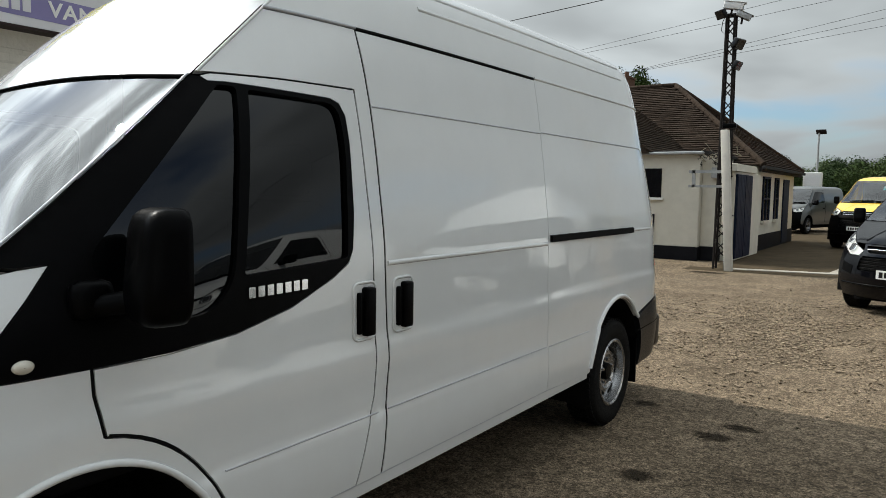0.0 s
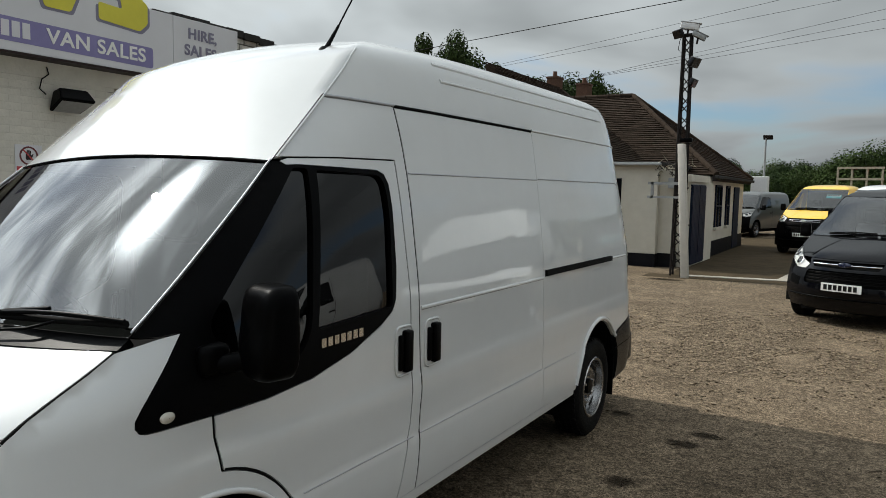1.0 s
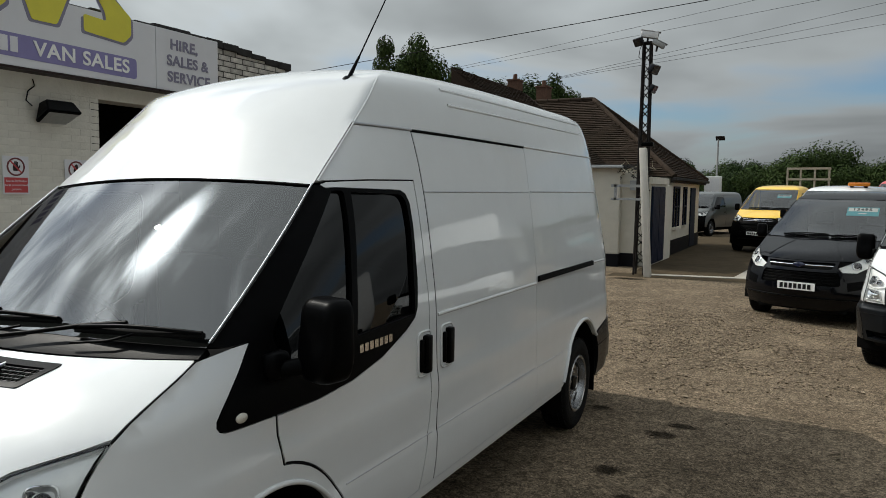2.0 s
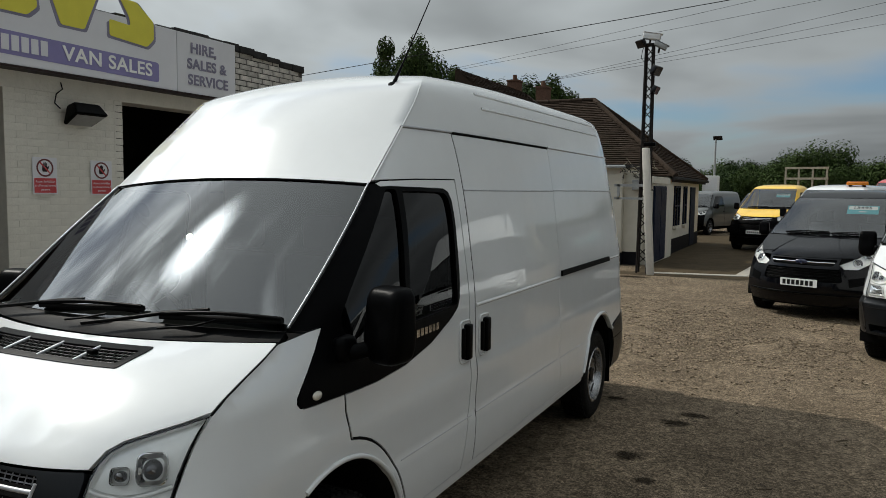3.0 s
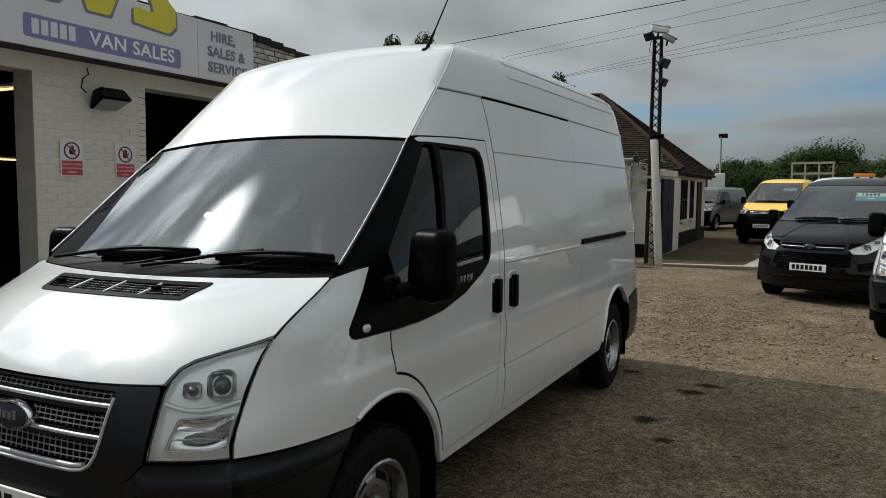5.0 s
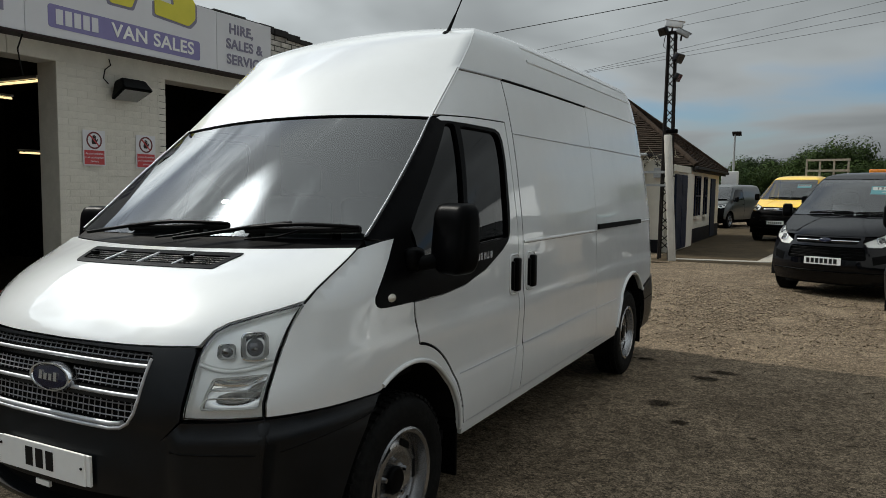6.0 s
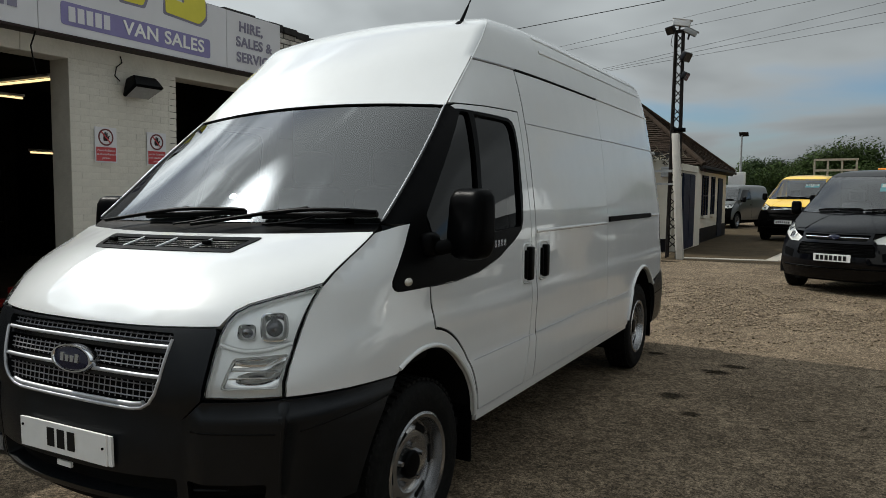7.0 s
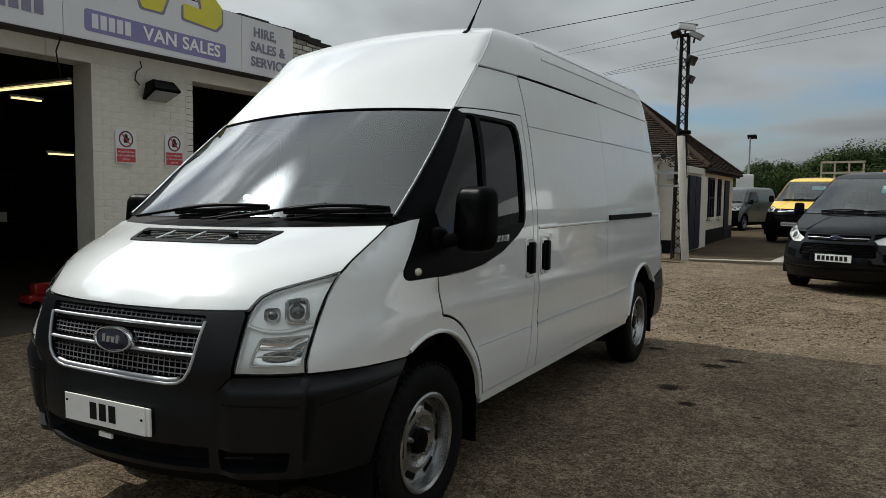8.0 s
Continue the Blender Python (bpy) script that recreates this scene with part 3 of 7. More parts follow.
def wheel(parent, x, y, z, sign, r=0.36, width=0.215, rim_r=0.218, rim_mat=None, steel=True, dark=None):
    """A steel wheel whose outer face looks along sign * x."""
    h = new("wheel")
    h.parent = parent
    h.location = (x, y, z)
    m = Matrix.Diagonal((sign, 1, 1, 1))
    w = width / 2
    bm = bmesh.new()
    prof = [(rim_r - .004, -w * .75), (rim_r + .01, -w * .9), (r * .82, -w), (r * .94, -w * .96), (r * .985, -w * .78), (r, -w * .6), (r, w * .6), (r * .985, w * .78), (r * .94, w * .96),
            (r * .9, w * 1.0), (r * .80, w * 1.02), (r * .76, w * 1.0), (rim_r + .012, w * .92), (rim_r - .004, w * .8)]
    lathe(bm, prof, 56, m)
    # tread blocks
    for k in range(56):
        a = 2 * math.pi * k / 56
        for j, off in ((-0.62, 0.0), (-0.2, 0.5), (0.22, 0.0), (0.64, 0.5)):
            b = a + off * 2 * math.pi / 56
            mm = m @ Matrix.Rotation(b, 4, "X") @ Matrix.Translation((j * w, 0, r + 0.003))
            c = bmesh.ops.create_cube(bm, size=1.0, matrix=mm @ Matrix.Diagonal((w * 0.34, 0.025, 0.012, 1)))
    part("tyre", bm, M_TYRE, h, smooth=35)
    rm = rim_mat or M_RIM
    bm = bmesh.new()
    prof = [(rim_r - .006, -w * .7), (rim_r + .006, w * .78), (rim_r + .012, w * .95), (rim_r + .002, w * 1.0), (rim_r - .012, w * .93), (rim_r - .016, w * .7), (rim_r - .026, w * .40),
            (rim_r - .034, w * .38), (rim_r * .80, w * .50), (rim_r * .62, w * .60), (rim_r * .54, w * .61), (rim_r * .47, w * .50), (rim_r * .30, w * .46), (0.05, w * .46)]
    lathe(bm, prof, 48, m)
    part("rim", bm, rm, h, smooth=40)
    bm = bmesh.new()
    lathe(bm, [(0.060, w * .44), (0.060, w * .62), (0.052, w * .70), (0.03, w * .72), (0.001, w * .72)], 24, m)
    part("hub_cap", bm, M_BLACKPL, h, smooth=40)
    n_slot = 6
    for k in range(n_slot):
        bm = bmesh.new()
        mm = m @ Matrix.Rotation(2 * math.pi * (k + 0.5) / n_slot, 4, "X") @ Matrix.Translation((w * .535, 0, rim_r * .715)) @ Matrix.Rotation(radians(-15), 4, "Y")
        box(bm, -0.007, 0.007, -0.040, 0.040, -0.0165, 0.0165, bevel=0.006, m=mm)
        part("rim_slot", bm, M_SEAL, h)
    for k in range(5):
        bm = bmesh.new()
        a = 2 * math.pi * k / 5 + 0.3
        rod(bm, (sign * w * .46, 0.085 * math.cos(a), 0.085 * math.sin(a)), (sign * w * .68, 0.085 * math.cos(a), 0.085 * math.sin(a)), 0.013, 0.011, seg=6)
        part("wheel_nut", bm, rm, h)
    return h


def text_bars(name, n, width, height, mat, m, parent, label="", gap=0.28, depth=0.004):
    """Upright bars the size of a row of letters."""
    w = width / n
    for k in range(n):
        bm = bmesh.new()
        box(bm, -width / 2 + k * w, -width / 2 + k * w + w * (1 - gap), -height / 2, height / 2, 0, depth, m=m)
        part(name, bm, mat, parent, label)


def headlamp(parent, sh, sign, outline, bulbs, lens_off=0.004, block=None):
    """A clear lamp: a silvered bowl behind a lens, with its reflectors."""
    loop = [(sign * x, z) for x, z in outline]
    holes = []
    if block:
        x0, x1, z0, z1 = block
        holes = [[(sign * x, z) for x, z in rounded([(x0, z0), (x1, z0 + .005), (x1, z1), (x0 + .024, z1 - .010)], .010)]]
    hl = skin("headlamp", [loop] + holes, lambda a, b, o: sh.front(a, b, o - 0.024), M_BOWL, parent, "clear headlamp with silver reflectors", depth=-0.023, step=0.05)
    for x, z, rx, rz, mat in bulbs:
        bm = bmesh.new()
        c = sh.front(sign * x, z, -0.010)
        n = (sh.front(sign * x, z, 0.02) - sh.front(sign * x, z, 0.0)).normalized()
        mm = Matrix.Translation(c) @ n.to_track_quat("X", "Z").to_matrix().to_4x4() @ Matrix.Diagonal((1, rx, rz, 1))
        lathe(bm, [(1.0, -0.012), (1.02, 0.008), (0.94, 0.010), (0.82, -0.010), (0.45, -0.024), (0.30, -0.010), (0.26, 0.004), (0.01, 0.008)], 32, Matrix.Identity(4))
        for q in bm.verts:
            r = math.hypot(q.co.y, q.co.z)
            if r > 0.4:
                k = (abs(q.co.y / r) ** 4 + abs(q.co.z / r) ** 4) ** -0.25
                q.co.y *= k
                q.co.z *= k
        bmesh.ops.transform(bm, matrix=mm, verts=bm.verts)
        rf = part("reflector", bm, mat, hl, smooth=50)
        bm = bmesh.new()
        lathe(bm, [(.62, -.006), (.58, .004), (.40, .012), (.01, .016)], 20, mm)
        part("bulb_lens", bm, M_BULB, rf, "dark glass bulb lens", smooth=60)
    if block:
        mx, mz, hw, hh = sign * (x0 + x1) / 2, (z0 + z1) / 2, (x1 - x0) / 2, (z1 - z0) / 2

        def bowl(a, b, o):
            u, w = (a - mx) / hw, (b - mz) / hh
            return sh.front(a, b, o - .024 - .055 * max(0.0, 1 - u * u) * (.5 + .5 * w) * max(0.0, 1.05 - w * w))
        bf = skin("beam_reflector", holes, bowl, M_REFLECT, hl, depth=.001, step=.012, curved=True)
        bead("reflector_rim", [sh.front(x, z, -.020) for x, z in dense(holes[0], .03)], .004, M_BOWL, bf, closed=True)
        for k, w in enumerate((-.35, .15)):
            bead("reflector_step", [bowl(mx + hw * (-.85 + 1.7 * j / 10), mz + hh * (w + .12 * math.sin(3 * j / 10)), .003) for j in range(11)], .0025, M_REFLECT, bf)
        bead("lamp_shelf", [sh.front(sign * (.640 + .20 * j / 12), .998 - .022 * math.sin(math.pi * j / 12), -.014) for j in range(13)], .009, M_BOWL, hl, seg=8)
    bead("lamp_seal", [sh.front(x, z, -.003) for x, z in dense(loop, .06)], .0035, M_SEAL, hl, closed=True)
    ln = skin("lens", [loop], sh.front, M_LAMPGL, hl, off=lens_off, depth=0.012, step=0.05)
    ln.visible_shadow = False
    return hl


def mirror(parent, sign, cx, cy, cz, w=0.19, h=0.34, d=0.12, arm_to=(0.97, 0.06, 1.26)):
    mm = new("door_mirror")
    mm.parent = parent
    mm.location = (0, 0, 0)
    bm = bmesh.new()
    rings, n = [], 36
    for y, k in ((d / 2 - .012, .88), (d / 2, .93), (d / 2 - .006, .985), (d / 2 - .02, 1.0), (-d * .05, 1.0), (-d * .24, .965), (-d * .37, .89), (-d * .45, .77), (-d * .5, .55), (-d * .515, .2)):
        ring = []
        for j in range(n):
            a = 2 * math.pi * j / n
            c, q = math.cos(a), math.sin(a)
            e = 6.5 if q > 0 else 3.2
            rr = (abs(c) ** e + abs(q) ** e) ** (-1 / e)
            ring.append(bm.verts.new((w / 2 * k * rr * c * (1 - .05 * q), y + (.10 * d * q if y < 0 else 0), h / 2 * (k * rr * q - .03 * (1 - k)))))
        rings.append(ring)
    for a, b in zip(rings, rings[1:]):
        for j in range(n):
            bm.faces.new((a[j], a[(j + 1) % n], b[(j + 1) % n], b[j]))
    bm.faces.new(rings[0][::-1])
    bm.faces.new(rings[-1])
    bmesh.ops.transform(bm, matrix=Matrix.Translation((sign * cx, cy, cz)) @ Matrix.Rotation(radians(-14 * sign), 4, "Z"), verts=bm.verts)
    part("mirror_housing", bm, M_BLACKPL, mm, smooth=55)
    bm = bmesh.new()
    box(bm, -w * .40, w * .40, d / 2 - 0.014, d / 2 - 0.006, -h * .40, h * .42, bevel=0.003, m=Matrix.Translation((sign * cx, cy, cz)) @ Matrix.Rotation(radians(-14 * sign), 4, "Z"))
    part("mirror_glass", bm, M_MIRROR, mm)
    bead("mirror_arm", [(sign * (arm_to[0] - .03), arm_to[1], arm_to[2] - .02), (sign * (arm_to[0] + .03), arm_to[1] + .02, arm_to[2] - .015), (sign * (cx - w * .30), cy - .01, cz - h * .30)], .032, M_BLACKPL, mm, seg=14)
    bm = bmesh.new()
    box(bm, -.035, .03, -.055, .055, -.05, .05, bevel=.026, m=Matrix.Translation((sign * arm_to[0], arm_to[1], arm_to[2])))
    part("arm_root", bm, M_BLACKPL, mm, smooth=60)
    return mm


def wiper(parent, sh, pts, blade, off=0.03):
    w = new("wiper")
    w.parent = parent
    bead("wiper_arm", [sh.front(x, z, off) for x, z in pts], 0.0085, M_BLACKPL, w)
    bl = [sh.front(blade[0][0] + (blade[1][0] - blade[0][0]) * k / 8, blade[0][1] + (blade[1][1] - blade[0][1]) * k / 8, 0.014) for k in range(9)]
    bead("wiper_blade", bl, 0.013, M_SEAL, w)
    bl = [sh.front(blade[0][0] + (blade[1][0] - blade[0][0]) * k / 8, blade[0][1] + (blade[1][1] - blade[0][1]) * k / 8, 0.026 + 0.018 * math.sin(math.pi * k / 8)) for k in range(9)]
    bead("wiper_frame", bl, 0.0085, M_BLACKPL, w)
    return w


def seat(parent, x, y, z=0.75):
    s = new("cab_seat")
    s.parent = parent
    boxes("seat_cushion", [(x - .25, x + .25, y - .25, y + .25, z, z + .16)], M_SEAT, s, bevel=0.04, smooth=50)
    boxes("seat_back", [(x - .24, x + .24, y + .2, y + .34, z + .1, z + .78)], M_SEAT, s, bevel=0.05, smooth=50)
    boxes("headrest", [(x - .14, x + .14, y + .25, y + .35, z + .8, z + 1.0)], M_SEAT, s, bevel=0.04, smooth=50)


def tail_wall(sh, parent, mat, z0, z1):
    rows, verts, faces = 16, [], []
    for k in range(rows + 1):
        z = z0 + (z1 - z0) * k / rows
        x = sh.side_p(sh.rear, z).x
        verts += [(-x, sh.rear - .002, z), (0, sh.rear + .018, z), (x, sh.rear - .002, z)]
    for k in range(rows):
        for j in range(2):
            faces.append((3 * k + j, 3 * k + j + 1, 3 * k + j + 4, 3 * k + j + 3))
    return mesh_ob("tail", verts, faces, mat, parent)


def ledge(z, x=.9, y=-.9):
    """How far the bumper stands proud below its sloping top: most at the corners, less towards the middle and the wheels."""
    t = min(max((.806 - z) / .055, 0.0), 1.0)
    k = min(max((abs(x) - .526) / .09, 0.0), 1.0)
    w = min(max((y + .25) / -.40, 0.0), 1.0)
    return .004 + (.006 + .030 * k * k * (3 - 2 * k) * (.35 + .65 * w)) * t * t * (3 - 2 * t)


def high_roof_van(name, label, group=""):
    v = base(name, label=label, category="van", group=group)
    F, S = RV.front, RV.side
    # panels of both flanks
    for sg in (1, -1):
        s = S(sg)
        fine = .038 if sg > 0 else .07
        wing = [(-.205, .803), (-.45, .812)] + corner_line(RV, .825, 1.352, 0.006, 12) + [(-.07, 1.375), (-.002, 1.383), (-.064, 1.306), (-.120, 1.244), (-.163, 1.195), (-.186, 1.164), (-.188, 1.143), (-.176, 1.127), (-.156, 1.120), (-.12, 1.118), (.068, 1.117), (.07, 1.05), (.091, .937)] \
            + ellipse(.03, .36, .485, .578, 82, 12, 12) + [(.50, .455), (.482, .452)] + ellipse(.03, .36, .455, .505, 11, 118, 20)
        skin("front_wing", [wing], s, M_WHITE, v, step=fine)
        side_bumper = [(-.20, .797), (-.45, .805)] + corner_line(RV, .815, .425, 0.0, 8) + [(-.423, .42)] + ellipse(.03, .36, .455, .505, 173, 120, 12)
        skin("bumper_end", [side_bumper], lambda a, b, o, s=s: s(a, b, o + ledge(b, .9, a)), M_GREYPL, v, step=0.03, depth=0.06, curved=True)
        win_edge = [(.545, 1.914), (.60, 1.917), (1.02, 1.908), (1.062, 1.893), (1.085, 1.85), (1.09, 1.75), (1.077, 1.5), (1.055, 1.36), (1.03, 1.315), (.95, 1.268), (.75, 1.188), (.523, 1.136), (.30, 1.116)]
        door = [(.08, 1.114), (.082, 1.05), (.103, .937)] + ellipse(.03, .36, .497, .590, 81, 20, 12) + [(.518, .482), (1.062, .482), (1.10, .60), (1.165, .80), (1.174, .93), (1.164, 1.3), (1.155, 1.6), (1.148, 1.95), (.80, 1.946), (.56, 1.937), (.528, 1.927)] + win_edge
        skin("front_door", [door], s, M_WHITE, v, step=fine)
        trim = corner_line(RV, 1.388, 1.925, 0.005, 12) + [(.528, 1.922), (.545, 1.91), (.60, 1.913), (1.018, 1.904), (1.058, 1.889), (1.081, 1.848), (1.086, 1.75), (1.073, 1.5), (1.051, 1.362), (1.026, 1.319), (.948, 1.273), (.75, 1.193), (.523, 1.141), (.30, 1.121), (.078, 1.121), (-.12, 1.122), (-.154, 1.124), (-.172, 1.130), (-.183, 1.145), (-.181, 1.163), (-.158, 1.196), (-.115, 1.246), (-.059, 1.308), (.004, 1.387), (-.07, 1.381)]
        window = rounded([(.672, 1.897), (1.048, 1.887), (1.062, 1.74), (1.024, 1.335), (.558, 1.312)], [.01, .06, .2, .02, .02])
        quarter = rounded([(.570, 1.902), (.632, 1.902), (.520, 1.300), (.45, 1.222), (.345, 1.205), (.15, 1.275), (.085, 1.390)], [.01, .02, .1, .05, .05, .05, .05])
        tr = skin("window_surround", [trim, window, quarter], s, M_BLACKPL, v, "black plastic window surround and mirror sail", off=.003, step=0.035)
        for nm, lp in (("door_window", window), ("quarter_window", quarter)):
            g = skin(nm, [lp], s, M_GLASS, v, "dark tinted door glass", off=-0.013, depth=0.004, step=0.05)
            g.visible_shadow = False
        pillar = [(1.068, .48), (1.208, .48), (1.232, .70), (1.250, .925), (1.232, 1.29), (1.226, 1.9), (1.214, 2.192)] + corner_line(RV, 2.192, 1.94, 0.006, 8) \
            + [(.545, 1.944), (.80, 1.953), (1.155, 1.957), (1.162, 1.6), (1.171, 1.3), (1.181, .93), (1.172, .80), (1.107, .60)]
        skin("door_pillar", [pillar], s, M_WHITE, v, step=fine)
        slide = [(1.218, .482), (1.242, .70), (1.260, .925), (1.242, 1.29), (1.236, 1.9), (1.224, 2.188), (2.654, 2.188), (2.646, 1.3), (2.660, .482)]
        skin("sliding_door" if sg > 0 else "side_panel", [slide], s, M_WHITE, v, step=fine)
        quart = [(2.657, 2.196), (4.748, 2.196), (4.748, .815), (4.45, .79), (4.09, .715)] + ellipse(3.73, .36, .47, .51, 43, 168, 20) + [(3.262, .455), (2.664, .482), (2.650, 1.3)]
        skin("rear_quarter", [quart], s, M_WHITE, v, step=fine)
        rb = [(4.75, .805), (4.45, .78), (4.10, .705)] + ellipse(3.73, .36, .47, .51, 40, -4, 6) + [(4.22, .33), (4.60, .36), (4.75, .42)]
        skin("rear_bumper_end", [rb], s, M_GREYPL, v, off=0.008, depth=0.05, step=0.06)
        bead("bumper_groove", [s(4.08 + .67 * k / 6, .60 + .03 * k / 6, 0.007) for k in range(7)], 0.004, M_SEAL, v)
        skin("sill", [[(.515, .474), (3.235, .474), (3.24, .425), (.50, .425)]], s, M_WHITE, v, off=-0.002, depth=0.08, step=0.08)
        # pressed lines: grey beads paint in a crease's shade, white ones are raised
        bead("swage_and_shade_line", [s(.47 + .72 * k / 10, .728, -.001) for k in range(11)], 0.0042, M_SILVER, v)
        bead("swage_and_shade_line", [s(1.25 + 1.39 * k / 16, .729, -.001) for k in range(17)], 0.0042, M_SILVER, v)
        bead("swage_and_shade_line", [s(2.67 + .56 * k / 8, .726, -.001) for k in range(9)], 0.0042, M_SILVER, v)
        bead("swage_and_shade_line", [s(1.25 + 1.39 * k / 16, 1.30, -.003) for k in range(17)], 0.011, M_WHITE, v)
        bead("swage_and_shade_line", [s(3.98 + .36 * k / 5, 1.325, -.003) for k in range(6)], 0.0105, M_WHITE, v)
        bead("swage_and_shade_line", [s(1.24 + 1.41 * k / 16, 1.90, -.001) for k in range(17)], 0.0048, M_SILVER, v)
        bead("swage_and_shade_line", [s(2.67 + 1.55 * k / 16, 1.905, 0.0) for k in range(17)] + [s(4.30, 1.89, 0), s(4.33, 1.84, 0), s(4.345, 1.6, 0), s(4.37, 1.34, 0)], 0.0050, M_SILVER, v)
        bead("roof_gutter", [s(RV.cy(2.2) + .01 + (1.21 - RV.cy(2.2)) * k / 8, 2.2, 0.002) for k in range(9)], 0.007, M_SILVER, v, "grey roof drip channel")
        bead("roof_gutter", [s(2.66 + 1.8 * k / 16, 2.202, 0.0) for k in range(17)], 0.009, M_WHITE, v)
        bead("roof_seam", [s(1.215 + 1.44 * k / 16, 2.198, -0.002) for k in range(17)], 0.007, M_SEAL, v)
        for z, y0, y1 in ((2.368, 1.66, 4.08), (2.452, 1.64, 4.12)):
            bead("roof_rib", [s(y0 + (y1 - y0) * k / 20, z + .02 * k / 20, -0.004) for k in range(21)], 0.011, M_WHITE, v, seg=10)
        tl = skin("tail_lamp", [rounded([(4.665, 1.02), (4.745, 1.02), (4.745, 1.40), (4.69, 1.40)], .012)], s, M_RED, v, "red tail lamp wrapping the rear corner", off=.006, depth=.012, step=.05)
        skin("indicator_lens", [rounded([(4.685, 1.26), (4.742, 1.26), (4.742, 1.33), (4.69, 1.33)], .008)], s, M_AMBER, tl, off=.011, depth=.006, step=.05)
        # dark joints between the panels
        for nm, pts, r in (("door_joint", [(1.213, .482), (1.237, .70), (1.255, .925), (1.237, 1.29), (1.231, 1.9), (1.219, 2.19)], .0046),
                           ("door_joint", [(1.065, .482), (1.103, .60), (1.168, .80), (1.178, .93), (1.168, 1.3), (1.158, 1.6), (1.151, 1.953)], .0032),
                           ("door_joint", [(1.151, 1.9515), (.80, 1.9495), (.56, 1.9405), (.53, 1.931)], .0046),
                           ("wing_joint", [(.075, 1.118), (.077, 1.05), (.097, .937)] + ellipse(.03, .36, .491, .584, 81, 20, 12), .0038),
                           ("panel_joint", [(2.655, 2.19), (2.648, 1.3), (2.662, .482)], .0036),
                           ("pillar_joint", [(1.179, .932), (1.252, .923)], .0038)):
            run = []
            for a, b in zip(pts, pts[1:]):
                n = max(1, int(math.dist(a, b) / .05))
                run += [(a[0] + (b[0] - a[0]) * k / n, a[1] + (b[1] - a[1]) * k / n) for k in range(n)]
            bead(nm, [s(y, z, -.0048) for y, z in run + [pts[-1]]], r, M_SEAL, v)
        bead("bonnet_joint", [F(sg * (RV.cx(z) - .001), z, -.004) for z in np.linspace(1.182, 1.356, 8)], .0042, M_SEAL, v)
        bead("sill_joint", [s(.52 + 2.72 * k / 30, .478 - .018 * max(0, k - 23) / 7, -.003) for k in range(31)], .0035, M_SILVER, v)
        # flared lips round the wheel arches
        bead("arch_lip", [s(y, z, .002) for y, z in ellipse(.03, .36, .462, .512, 12, 116, 22)], .011, M_WHITE, v, seg=8)
        bead("arch_lip", [s(y, z, .003) for y, z in ellipse(3.73, .36, .486, .528, 40, 166, 24)], .015, M_WHITE, v, seg=8)
        # sliding rail and handles
        if sg > 0:
            bm = bmesh.new()
            rings = []
            for k in range(11):
                y = 2.67 + 1.29 * k / 10
                rings.append([bm.verts.new(s(y, z, o)) for z, o in ((1.305, .0), (1.345, .0), (1.342, .016), (1.308, .016))])
            for a, b in zip(rings, rings[1:]):
                for k in range(4):
                    bm.faces.new((a[k], a[(k + 1) % 4], b[(k + 1) % 4], b[k]))
            bm.faces.new(rings[0][::-1])
            bm.faces.new(rings[-1])
            part("sliding_rail", bm, M_SEAL, v, "black sliding door rail")
        for y0, nm in ((1.062, "door_handle"), (1.295, "door_handle")):
            if sg < 0 and y0 > 1.2:
                continue
            x = s(y0 + .05, 1.13).x
            hd = new(nm)
            hd.parent = v
            rec = rounded([(y0 - .012, 1.025), (y0 + .112, 1.025), (y0 + .112, 1.238), (y0 - .012, 1.238)], .03)
            skin("handle_recess", [rec], s, M_WHITE, hd, off=0.003, depth=0.02)
            bead("recess_rim", [s(a, b, .003) for a, b in dense(rec, .03)], .006, M_WHITE, hd, closed=True)
            bm = bmesh.new()
            box(bm, min(x - .01 * sg, x + .032 * sg), max(x - .01 * sg, x + .032 * sg), y0 + .035, y0 + .088, 1.04, 1.222, bevel=0.009)
            box(bm, min(x - .01 * sg, x + .018 * sg), max(x - .01 * sg, x + .018 * sg), y0 + .006, y0 + .03, 1.05, 1.205, bevel=0.006)
            part("handle_grip", bm, M_BLACKPL, hd, smooth=50)
        # badge letters on the surround
        c = s(.700, 1.260, .003)
        text_bars("badge_lettering", 7, .262, .034, M_CHROME, Matrix.Translation(c) @ Matrix(((0, 0, sg, 0), (sg, 0, 0, 0), (0, 1, 0, 0), (0, 0, 0, 1))) @ Matrix.Rotation(radians(1), 4, "Z"), v, "silver model name lettering", gap=.3, depth=.003)
        # side repeater
        bm = bmesh.new()
        c = s(-.088, 1.153, 0)
        lathe(bm, [(.021, -.004), (.021, .006), (.017, .010), (.001, .012)], 20, Matrix.Translation(c) @ Matrix.Diagonal((sg, 1.2, .8, 1)))
        part("side_repeater", bm, M_AMBER, v, "pale oval side repeater", smooth=50)
        mirror(v, sg, 1.10 if sg > 0 else 1.075, .175 if sg > 0 else .095, 1.380 if sg > 0 else 1.322, h=.30, arm_to=(.965, .08, 1.295 if sg > 0 else 1.26))
        # mud flaps and arch liners
        boxes("mud_flap", [(sg * .87 - .11, sg * .87 + .1, .47, .485, .23, .56)], M_BLACKPL, v, bevel=.004)
        boxes("mud_flap", [(sg * .86 - .11, sg * .86 + .11, 4.16, 4.178, .20, .58)], M_BLACKPL, v, bevel=.004)
